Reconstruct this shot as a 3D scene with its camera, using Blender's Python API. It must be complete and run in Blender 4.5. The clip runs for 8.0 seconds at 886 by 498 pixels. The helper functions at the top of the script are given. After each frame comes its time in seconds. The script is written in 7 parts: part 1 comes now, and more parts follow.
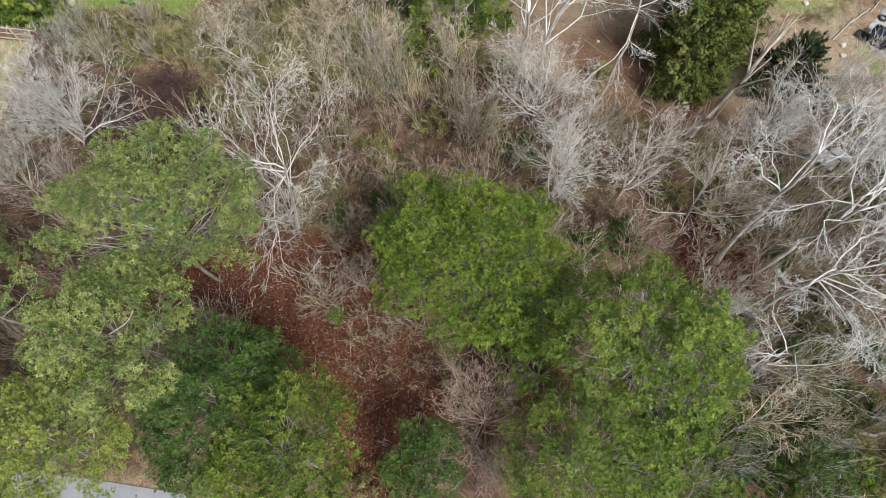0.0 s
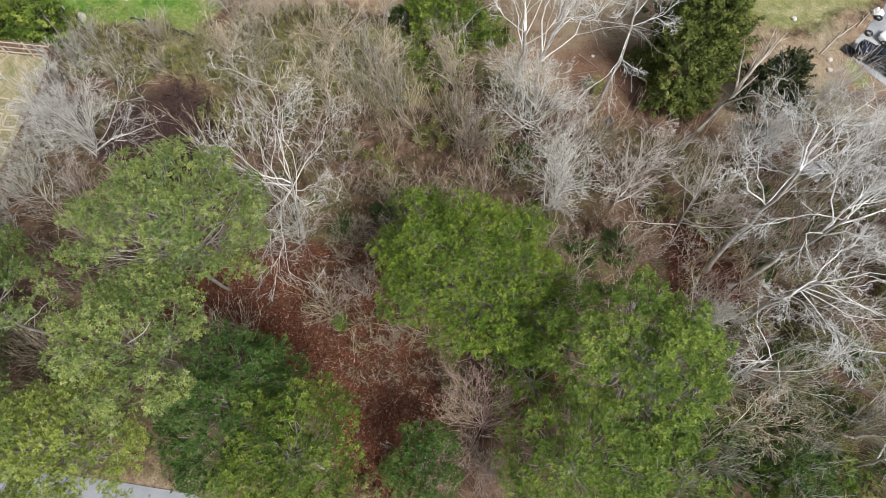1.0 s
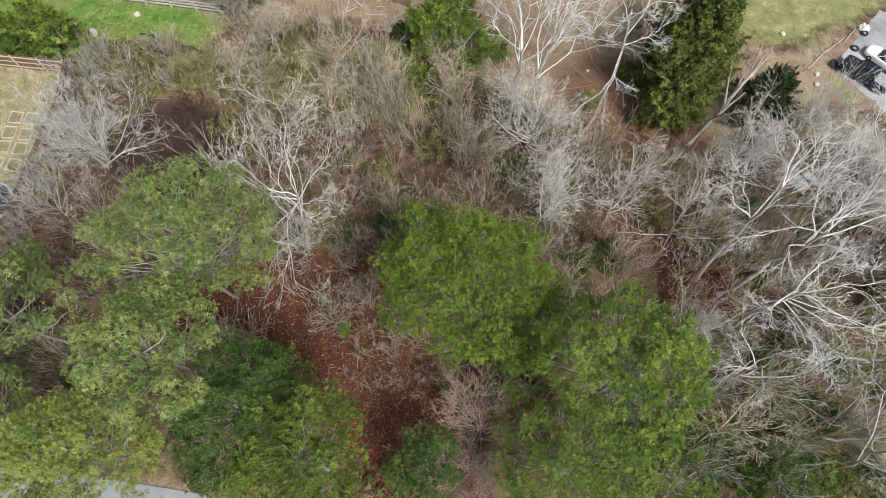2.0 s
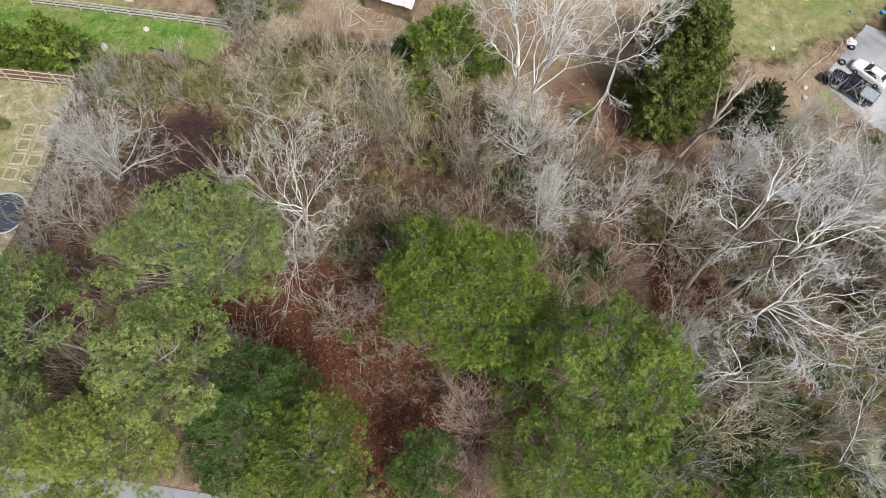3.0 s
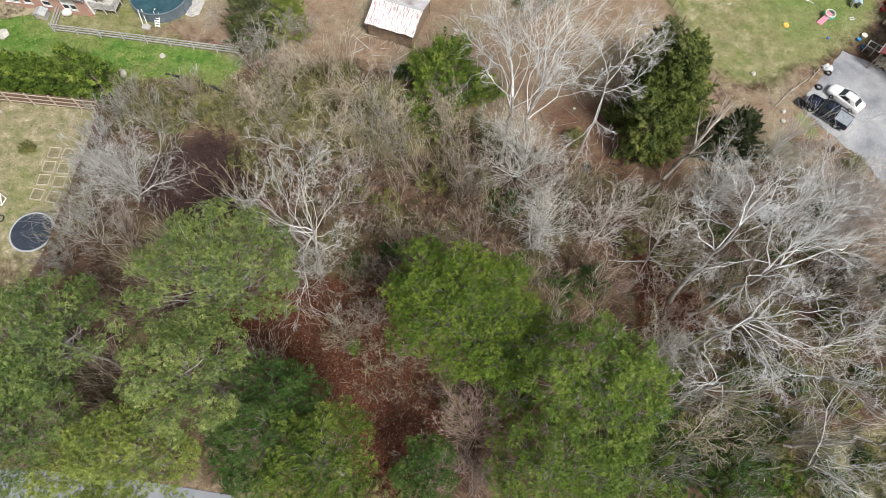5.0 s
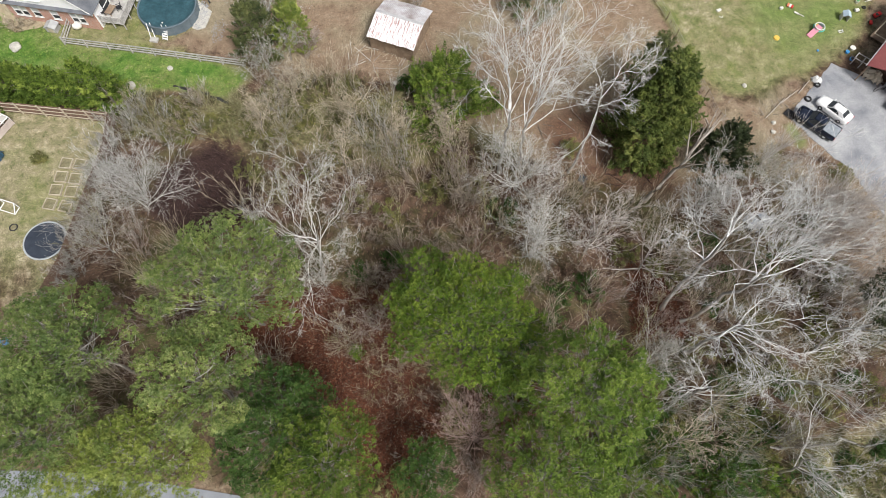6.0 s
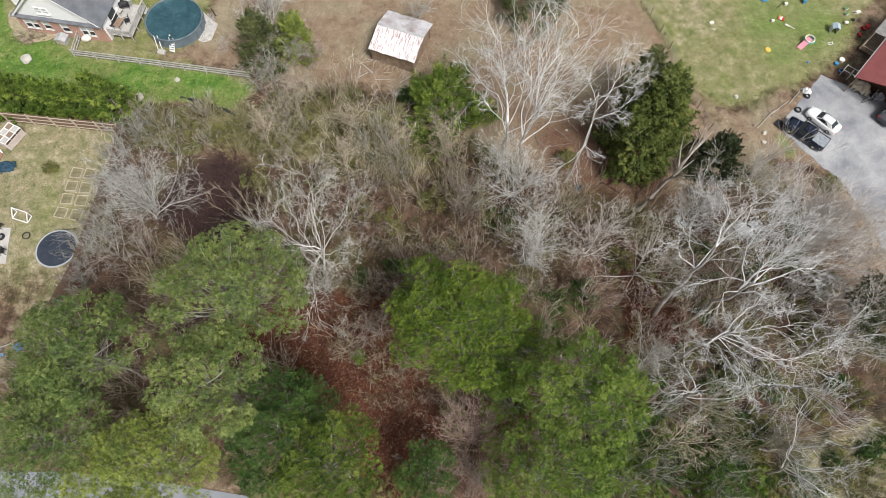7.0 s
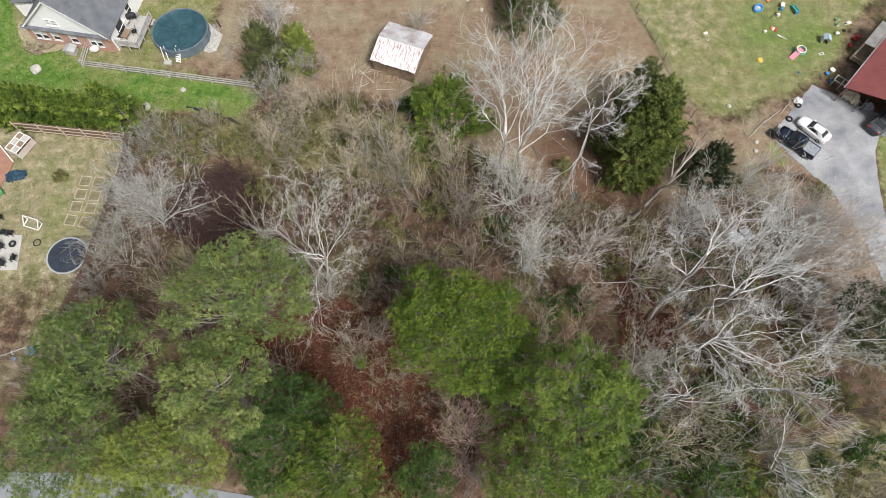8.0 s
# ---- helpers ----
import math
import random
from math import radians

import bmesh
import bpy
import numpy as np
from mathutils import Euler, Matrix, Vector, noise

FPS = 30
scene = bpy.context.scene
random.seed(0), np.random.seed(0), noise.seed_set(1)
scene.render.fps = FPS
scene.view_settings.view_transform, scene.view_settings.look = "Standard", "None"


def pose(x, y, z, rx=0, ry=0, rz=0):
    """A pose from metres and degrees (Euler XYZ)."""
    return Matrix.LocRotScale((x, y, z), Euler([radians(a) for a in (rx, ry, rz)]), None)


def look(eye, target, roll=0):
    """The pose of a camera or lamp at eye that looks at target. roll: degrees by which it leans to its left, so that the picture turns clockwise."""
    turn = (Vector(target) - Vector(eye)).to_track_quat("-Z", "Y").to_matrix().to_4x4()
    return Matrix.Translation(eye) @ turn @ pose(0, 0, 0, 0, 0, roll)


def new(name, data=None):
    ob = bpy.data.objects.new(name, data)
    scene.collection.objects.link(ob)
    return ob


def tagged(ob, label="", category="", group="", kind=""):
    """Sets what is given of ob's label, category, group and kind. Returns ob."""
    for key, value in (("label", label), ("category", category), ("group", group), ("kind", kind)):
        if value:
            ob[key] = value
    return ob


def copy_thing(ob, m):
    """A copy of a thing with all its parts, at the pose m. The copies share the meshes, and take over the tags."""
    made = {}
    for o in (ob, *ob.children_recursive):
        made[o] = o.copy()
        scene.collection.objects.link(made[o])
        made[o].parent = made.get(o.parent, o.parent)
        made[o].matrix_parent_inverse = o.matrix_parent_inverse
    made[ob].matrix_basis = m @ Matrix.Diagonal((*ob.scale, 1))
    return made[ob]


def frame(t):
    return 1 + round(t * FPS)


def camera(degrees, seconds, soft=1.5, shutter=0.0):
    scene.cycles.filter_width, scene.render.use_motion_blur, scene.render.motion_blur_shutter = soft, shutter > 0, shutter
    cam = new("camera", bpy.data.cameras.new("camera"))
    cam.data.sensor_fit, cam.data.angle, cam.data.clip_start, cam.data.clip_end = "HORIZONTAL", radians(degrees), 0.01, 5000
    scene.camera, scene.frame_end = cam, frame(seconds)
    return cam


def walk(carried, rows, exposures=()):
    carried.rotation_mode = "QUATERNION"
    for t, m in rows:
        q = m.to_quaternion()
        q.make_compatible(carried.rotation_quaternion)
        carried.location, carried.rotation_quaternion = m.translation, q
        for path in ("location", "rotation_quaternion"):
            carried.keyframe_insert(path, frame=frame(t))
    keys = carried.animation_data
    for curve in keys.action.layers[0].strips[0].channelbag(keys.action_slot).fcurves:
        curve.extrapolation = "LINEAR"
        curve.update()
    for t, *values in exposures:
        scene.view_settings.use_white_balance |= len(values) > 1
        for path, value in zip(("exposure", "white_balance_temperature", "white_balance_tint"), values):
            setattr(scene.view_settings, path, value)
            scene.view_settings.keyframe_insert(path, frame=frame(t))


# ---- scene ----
# ---- camera: a drone that climbs straight up, tilted steeply down ----
cam = camera(72.0, 8.0, soft=0.8)
PITCH, ROLL = 67.54, 1.73
CLIMB = [
    (0.0, 43.07), (0.5, 43.96), (1.0, 45.03), (1.5, 46.07), (3.0, 49.13), (3.5, 50.14), (4.0, 51.15),
    (4.5, 52.14), (6.0, 55.17), (6.5, 56.19), (7.0, 57.18), (7.5, 58.11), (8.0, 59.0),
]
AHEAD = Vector((0, math.cos(radians(PITCH)), -math.sin(radians(PITCH))))
walk(cam, [(t, look((0, 0, h), Vector((0, 0, h)) + AHEAD, ROLL)) for t, h in CLIMB], exposures=[(0.0, 0.51), (4.0, 0.43), (8.0, 0.31)])

# ---- light: a bright overcast sky ----
world = bpy.data.worlds.new("overcast_sky")
scene.world = world
world.use_nodes = True
wn = world.node_tree.nodes
sky = wn.new("ShaderNodeTexSky")
sky.sky_type, sky.sun_disc = "NISHITA", False
sky.sun_elevation, sky.sun_rotation = radians(55), radians(142)
sky.dust_density, sky.air_density, sky.ozone_density = 4.0, 1.0, 1.0
hsv = wn.new("ShaderNodeHueSaturation")
hsv.inputs["Saturation"].default_value = 0.35
world.node_tree.links.new(sky.outputs[0], hsv.inputs["Color"])
world.node_tree.links.new(hsv.outputs[0], wn["Background"].inputs[0])
wn["Background"].inputs[1].default_value = 0.094
sun_data = bpy.data.lights.new("sun", "SUN")
sun_data.energy, sun_data.angle, sun_data.color = 3.15, radians(16), (1.0, 0.97, 0.93)
sun = new("sun", sun_data)
sun.matrix_world = look((0, 0, 80), (-34, 44, 0))


# ---- materials ----
def shader(name, rough=0.9, metal=0.0):
    m = bpy.data.materials.new(name)
    m.use_nodes = True
    n, l = m.node_tree.nodes, m.node_tree.links
    b = n["Principled BSDF"]
    b.inputs["Roughness"].default_value, b.inputs["Metallic"].default_value = rough, metal
    b.inputs["Specular IOR Level"].default_value = 0.3
    return m, n, l, b


def ramp(n, stops):
    r = n.new("ShaderNodeValToRGB")
    while len(r.color_ramp.elements) < len(stops):
        r.color_ramp.elements.new(0.5)
    for e, (p, c) in zip(r.color_ramp.elements, stops):
        e.position, e.color = p, (*c, 1)
    return r


def noise_tex(n, l, scale, detail=4.0, rough=0.6, vec=None, warp=0.0):
    t = n.new("ShaderNodeTexNoise")
    t.inputs["Scale"].default_value, t.inputs["Detail"].default_value = scale, detail
    t.inputs["Roughness"].default_value, t.inputs["Distortion"].default_value = rough, warp
    if vec is None:
        vec = n.new("ShaderNodeTexCoord").outputs["Object"]
    l.new(vec, t.inputs["Vector"])
    return t.outputs["Fac"]


def mix(n, l, fac, a, b, mode="MIX"):
    x = n.new("ShaderNodeMix")
    x.data_type, x.blend_type = "RGBA", mode
    for sock, v in ((x.inputs[0], fac), (x.inputs[6], a), (x.inputs[7], b)):
        if isinstance(v, tuple):
            sock.default_value = (*v, 1)
        elif isinstance(v, (int, float)):
            sock.default_value = v
        else:
            l.new(v, sock)
    return x.outputs[2]


def bump(n, l, b, height, strength, dist):
    k = n.new("ShaderNodeBump")
    k.inputs["Strength"].default_value, k.inputs["Distance"].default_value = strength, dist
    l.new(height, k.inputs["Height"])
    l.new(k.outputs[0], b.inputs["Normal"])


def worn(name, c1, c2, scale=3.0, fine=40.0, rough=0.8, metal=0.0, amount=0.25, relief=0.3, dist=0.01, obj_rand=0.0):
    """A plain surface with stains at one scale and grain at another."""
    m, n, l, b = shader(name, rough, metal)
    big, small = noise_tex(n, l, scale), noise_tex(n, l, fine, 2.0)
    r = ramp(n, [(0.3, c1), (0.7, c2)])
    l.new(big, r.inputs[0])
    g = ramp(n, [(0.25, (1 - amount,) * 3), (0.75, (1 + amount * 0.3,) * 3)])
    l.new(small, g.inputs[0])
    col = mix(n, l, 1.0, r.outputs[0], g.outputs[0], "MULTIPLY")
    if obj_rand:
        oi = n.new("ShaderNodeObjectInfo")
        g2 = ramp(n, [(0.0, (1 - obj_rand,) * 3), (1.0, (1.0,) * 3)])
        l.new(oi.outputs["Random"], g2.inputs[0])
        col = mix(n, l, 1.0, col, g2.outputs[0], "MULTIPLY")
    l.new(col, b.inputs["Base Color"])
    bump(n, l, b, small, relief, dist)
    return m


def leafy(name, stops, through_light=0.25, rough=0.6, patch=0.25):
    """Leaves whose colour goes by the spray they grow on (the tone), from leaf to leaf, and across the crown."""
    m, n, l, b = shader(name, rough)
    geo = n.new("ShaderNodeNewGeometry")
    tone = n.new("ShaderNodeAttribute")
    tone.attribute_name = "tone"
    both = n.new("ShaderNodeMix")
    both.inputs[0].default_value = 0.3
    l.new(tone.outputs["Fac"], both.inputs[2])
    l.new(geo.outputs["Random Per Island"], both.inputs[3])
    r = ramp(n, stops)
    l.new(both.outputs[0], r.inputs[0])
    b.inputs["Specular IOR Level"].default_value = 0.12
    nf = noise_tex(n, l, 0.7, 3.0)
    g = ramp(n, [(0.32, (1 - patch * 1.5, 1 - patch * 1.2, 1 - patch * 0.6)), (0.5, (1, 1, 1)), (0.68, (1 + patch * 1.3, 1 + patch, 1 + patch * 0.8))])
    l.new(nf, g.inputs[0])
    col = mix(n, l, 1.0, r.outputs[0], g.outputs[0], "MULTIPLY")
    l.new(col, b.inputs["Base Color"])
    tr = n.new("ShaderNodeBsdfTranslucent")
    l.new(col, tr.inputs[0])
    ms = n.new("ShaderNodeMixShader")
    ms.inputs[0].default_value = through_light
    l.new(b.outputs[0], ms.inputs[1])
    l.new(tr.outputs[0], ms.inputs[2])
    l.new(ms.outputs[0], n["Material Output"].inputs[0])
    return m


def barky(name, c1, c2, c3, scale=2.0):
    m, n, l, b = shader(name, 0.9)
    geo = n.new("ShaderNodeNewGeometry")
    r = ramp(n, [(0.0, c1), (0.55, c2), (1.0, c3)])
    l.new(geo.outputs["Random Per Island"], r.inputs[0])
    nf = noise_tex(n, l, scale, 5.0)
    g = ramp(n, [(0.3, (0.6, 0.58, 0.55)), (0.65, (1.1, 1.1, 1.1))])
    l.new(nf, g.inputs[0])
    l.new(mix(n, l, 1.0, r.outputs[0], g.outputs[0], "MULTIPLY"), b.inputs["Base Color"])
    return m


def ground_material():
    """Woodland floor, turf, bare clay and red leaf litter; the plan of each comes from the sheet's zone weights."""
    m, n, l, b = shader("ground_soil", 0.95)
    att = n.new("ShaderNodeAttribute")
    att.attribute_name = "zone"
    sep = n.new("ShaderNodeSeparateColor")
    l.new(att.outputs["Color"], sep.inputs[0])
    n1, n2, n3 = noise_tex(n, l, 0.16, 6.0, 0.62), noise_tex(n, l, 0.75, 9.0, 0.72), noise_tex(n, l, 9.0, 5.0, 0.75)

    def layer(stops, fac):
        r = ramp(n, stops)
        l.new(fac, r.inputs[0])
        return r.outputs[0]

    fineg = layer([(0.32, (0.42, 0.42, 0.42)), (0.5, (0.95, 0.95, 0.95)), (0.68, (1.5, 1.5, 1.5))], n3)
    wood = layer([(0.3, (0.026, 0.016, 0.011)), (0.45, (0.075, 0.046, 0.031)), (0.6, (0.155, 0.10, 0.071)), (0.72, (0.10, 0.092, 0.045))], n2)
    wood = mix(n, l, layer([(0.46, (0, 0, 0)), (0.62, (0.75, 0.75, 0.75))], n1), wood, layer([(0.3, (0.035, 0.045, 0.013)), (0.7, (0.12, 0.135, 0.045))], n2))
    grass = layer([(0.3, (0.095, 0.13, 0.034)), (0.5, (0.165, 0.185, 0.062)), (0.68, (0.255, 0.25, 0.12))], n2)
    straw = layer([(0.3, (0.095, 0.11, 0.042)), (0.42, (0.18, 0.175, 0.09)), (0.55, (0.285, 0.25, 0.16)), (0.68, (0.44, 0.39, 0.29))], n2)
    clay = layer([(0.3, (0.155, 0.106, 0.071)), (0.5, (0.226, 0.162, 0.112)), (0.72, (0.31, 0.248, 0.186))], n2)
    clay = mix(n, l, layer([(0.45, (0, 0, 0)), (0.62, (0.8, 0.8, 0.8))], n1), clay, layer([(0.3, (0.19, 0.165, 0.11)), (0.7, (0.33, 0.285, 0.20))], n2))
    red = layer([(0.3, (0.03, 0.010, 0.006)), (0.5, (0.085, 0.029, 0.016)), (0.7, (0.17, 0.072, 0.042))], n3)
    red = mix(n, l, layer([(0.5, (0, 0, 0)), (0.7, (0.6, 0.6, 0.6))], n2), red, layer([(0.3, (0.06, 0.036, 0.024)), (0.7, (0.16, 0.10, 0.07))], n3))
    straw = mix(n, l, layer([(0.48, (0, 0, 0)), (0.62, (0.55, 0.55, 0.55))], n1), straw, grass)
    grassy = mix(n, l, layer([(0.4, (0, 0, 0)), (0.62, (1, 1, 1))], n1), grass, straw)
    grassy = mix(n, l, layer([(0.5, (0, 0, 0)), (0.64, (0.55, 0.55, 0.55))], noise_tex(n, l, 0.34, 5.0, 0.6)), grassy, layer([(0.3, (0.14, 0.125, 0.062)), (0.7, (0.27, 0.23, 0.13))], n2))
    lush = layer([(0.3, (0.034, 0.092, 0.014)), (0.46, (0.082, 0.17, 0.026)), (0.57, (0.14, 0.215, 0.05)), (0.72, (0.27, 0.265, 0.13))], n2)
    lush = mix(n, l, layer([(0.46, (0, 0, 0)), (0.6, (0.75, 0.75, 0.75))], n1), lush, grass)
    att2 = n.new("ShaderNodeAttribute")
    att2.attribute_name = "zone2"
    sep2 = n.new("ShaderNodeSeparateColor")
    l.new(att2.outputs["Color"], sep2.inputs[0])

    def mask(sock):
        ad = n.new("ShaderNodeMath")
        ad.operation = "MULTIPLY_ADD"
        l.new(n2, ad.inputs[0])
        ad.inputs[1].default_value = 0.9
        ad.inputs[2].default_value = -0.45
        su = n.new("ShaderNodeMath")
        l.new(ad.outputs[0], su.inputs[0])
        l.new(sock, su.inputs[1])
        mr = n.new("ShaderNodeMapRange")
        mr.inputs[1].default_value, mr.inputs[2].default_value = 0.3, 0.7
        l.new(su.outputs[0], mr.inputs[0])
        return mr.outputs[0]

    col = mix(n, l, mask(sep.outputs[1]), wood, clay)
    col = mix(n, l, mask(sep.outputs[2]), col, red)
    col = mix(n, l, mask(sep.outputs[0]), col, grassy)
    col = mix(n, l, mask(sep2.outputs[0]), col, lush)
    col = mix(n, l, mask(sep2.outputs[1]), col, straw)
    col = mix(n, l, mask(sep2.outputs[2]), col, layer([(0.3, (0.018, 0.010, 0.009)), (0.7, (0.065, 0.036, 0.032))], n3))
    n4 = noise_tex(n, l, 26.0, 3.0, 0.8)
    col = mix(n, l, 0.7, col, fineg, "MULTIPLY")
    col = mix(n, l, 0.62, col, layer([(0.36, (0.4, 0.4, 0.4)), (0.5, (0.95, 0.95, 0.95)), (0.62, (1.7, 1.65, 1.55))], n4), "MULTIPLY")
    n5 = noise_tex(n, l, 3.2, 3.0, 0.6)
    col = mix(n, l, 1.0, col, layer([(0.30, (1.4, 1.38, 1.32)), (0.38, (1, 1, 1)), (0.60, (1, 1, 1)), (0.68, (0.55, 0.58, 0.5))], n5), "MULTIPLY")
    l.new(col, b.inputs["Base Color"])
    bump(n, l, b, n3, 0.5, 0.04)
    return m


M_GROUND = ground_material()
M_ASPHALT = worn("pale_asphalt", (0.20, 0.215, 0.24), (0.27, 0.285, 0.31), 0.5, 30.0, 0.9, amount=0.2)
M_GRAVEL = worn("grey_gravel", (0.20, 0.21, 0.235), (0.44, 0.445, 0.455), 0.28, 10.0, 0.95, amount=0.3, relief=0.6, dist=0.03)
M_SYC = barky("pale_sycamore_bark", (0.52, 0.53, 0.53), (0.66, 0.67, 0.67), (0.79, 0.80, 0.80))
M_SNAG = barky("weathered_grey_snag_wood", (0.34, 0.30, 0.26), (0.46, 0.42, 0.37), (0.58, 0.54, 0.49))
M_PALETW = barky("pale_grey_twigs", (0.40, 0.395, 0.375), (0.575, 0.57, 0.545), (0.76, 0.755, 0.73))
M_SYCTW = barky("grey_twigs", (0.29, 0.28, 0.255), (0.455, 0.44, 0.405), (0.63, 0.615, 0.575))
M_TANTW = barky("tan_twigs", (0.28, 0.23, 0.165), (0.50, 0.43, 0.33), (0.74, 0.66, 0.53))
M_PINKTW = barky("reddish_twigs", (0.23, 0.18, 0.155), (0.39, 0.325, 0.285), (0.56, 0.495, 0.45))
M_REDTW = barky("red_brown_twigs", (0.14, 0.085, 0.065), (0.26, 0.175, 0.14), (0.46, 0.35, 0.28))
M_ROSETW = barky("rosy_grey_twigs", (0.30, 0.20, 0.17), (0.46, 0.34, 0.30), (0.62, 0.49, 0.44))
M_BLUSHTW = barky("pale_blush_twigs", (0.44, 0.40, 0.375), (0.61, 0.57, 0.54), (0.77, 0.73, 0.70))
M_BROWNTW = barky("grey_brown_twigs", (0.25, 0.20, 0.16), (0.44, 0.37, 0.305), (0.64, 0.565, 0.485))
M_OLIVETW = barky("mossy_twigs", (0.20, 0.19, 0.09), (0.37, 0.35, 0.19), (0.56, 0.53, 0.34))
M_DARKTW = barky("dark_bramble_canes", (0.03, 0.018, 0.016), (0.075, 0.045, 0.042), (0.17, 0.115, 0.11))
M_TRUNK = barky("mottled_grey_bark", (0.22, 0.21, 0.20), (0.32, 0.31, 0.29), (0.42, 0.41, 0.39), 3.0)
M_DULLTW = barky("dull_grey_twigs", (0.16, 0.14, 0.115), (0.27, 0.24, 0.20), (0.40, 0.36, 0.31))
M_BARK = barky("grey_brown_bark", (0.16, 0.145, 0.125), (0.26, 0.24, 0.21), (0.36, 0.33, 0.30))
M_CROWNBARK = barky("lichened_grey_bark", (0.24, 0.23, 0.21), (0.36, 0.345, 0.32), (0.48, 0.47, 0.44))
M_BRUSH = barky("dull_brown_brush", (0.06, 0.038, 0.028), (0.125, 0.08, 0.056), (0.23, 0.165, 0.118))
M_BRUSHG = barky("dull_olive_brush", (0.05, 0.05, 0.02), (0.10, 0.095, 0.04), (0.19, 0.18, 0.085))
M_LEAF_A = leafy("olive_green_leaves", [(0.0, (0.065, 0.10, 0.024)), (0.5, (0.16, 0.215, 0.06)), (1.0, (0.32, 0.365, 0.145))])
M_LEAF_L = leafy("dull_olive_green_leaves", [(0.0, (0.05, 0.085, 0.02)), (0.5, (0.125, 0.178, 0.05)), (1.0, (0.26, 0.315, 0.115))])
M_LEAF_K = leafy("mixed_green_leaves", [(0.0, (0.035, 0.068, 0.009)), (0.5, (0.088, 0.138, 0.02)), (1.0, (0.21, 0.26, 0.055))])
M_LEAF_B = leafy("bright_green_leaves", [(0.0, (0.038, 0.076, 0.010)), (0.5, (0.104, 0.163, 0.021)), (1.0, (0.225, 0.285, 0.05))])
M_LEAF_I = leafy("mid_green_leaves", [(0.0, (0.05, 0.09, 0.014)), (0.5, (0.115, 0.178, 0.03)), (1.0, (0.24, 0.305, 0.07))])
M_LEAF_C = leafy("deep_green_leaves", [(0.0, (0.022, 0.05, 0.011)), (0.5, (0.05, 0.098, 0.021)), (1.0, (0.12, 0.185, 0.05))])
M_LEAF_D = leafy("cedar_foliage", [(0.0, (0.04, 0.058, 0.014)), (0.5, (0.11, 0.145, 0.035)), (1.0, (0.25, 0.27, 0.085))])
M_LEAF_J = leafy("dark_cedar_foliage", [(0.0, (0.022, 0.032, 0.014)), (0.5, (0.04, 0.055, 0.024)), (1.0, (0.085, 0.10, 0.045))])
M_LEAF_H = leafy("grey_olive_cedar_foliage", [(0.0, (0.05, 0.065, 0.022)), (0.5, (0.10, 0.12, 0.045)), (1.0, (0.18, 0.20, 0.085))])
M_LEAF_E = leafy("hedge_foliage", [(0.0, (0.026, 0.050, 0.008)), (0.5, (0.124, 0.189, 0.031)), (1.0, (0.319, 0.395, 0.088))])
M_LEAF_G = leafy("olive_brush_leaves", [(0.0, (0.09, 0.09, 0.03)), (0.5, (0.16, 0.16, 0.055)), (1.0, (0.25, 0.25, 0.10))])
M_LEAF_F = leafy("yellow_green_leaves", [(0.0, (0.09, 0.13, 0.022)), (0.5, (0.195, 0.245, 0.052)), (1.0, (0.34, 0.38, 0.12))])
M_DRY = leafy("fallen_leaves", [(0.0, (0.04, 0.014, 0.008)), (0.5, (0.095, 0.034, 0.019)), (1.0, (0.19, 0.085, 0.05))], 0.1, 0.8)
M_DRYTAN = leafy("tan_fallen_leaves", [(0.0, (0.09, 0.062, 0.04)), (0.5, (0.17, 0.12, 0.08)), (1.0, (0.29, 0.225, 0.16))], 0.1, 0.8)


# ---- shape helpers ----
RNG = np.random.default_rng(7)


def lift(x, y):
    """The woodland floor's gentle swells; the yards are level."""
    return 0.10 * np.sin(x * 0.31 + 1.3) * np.cos(y * 0.27) + 0.05 * np.sin(x * 0.9 + y * 0.7)


def mesh_quads(name, v, q, mat, smooth=False):
    me = bpy.data.meshes.new(name)
    me.vertices.add(len(v))
    me.vertices.foreach_set("co", np.ascontiguousarray(v, dtype=np.float32).ravel())
    me.loops.add(q.size)
    me.loops.foreach_set("vertex_index", np.ascontiguousarray(q, dtype=np.int32).ravel())
    me.polygons.add(len(q))
    me.polygons.foreach_set("loop_start", np.arange(0, q.size, q.shape[1], dtype=np.int32))
    me.polygons.foreach_set("loop_total", np.full(len(q), q.shape[1], dtype=np.int32))
    if smooth:
        me.polygons.foreach_set("use_smooth", np.ones(len(q), dtype=bool))
    me.update(calc_edges=True)
    me.materials.append(mat)
    return me


def toned(me, tones, corners=3):
    """Gives each leaf of a mesh the tone of its spray, 0 to 1."""
    at = me.attributes.new("tone", "FLOAT", "POINT")
    at.data.foreach_set("value", np.repeat(np.clip(tones, 0, 1), corners).astype(np.float32))
    return me


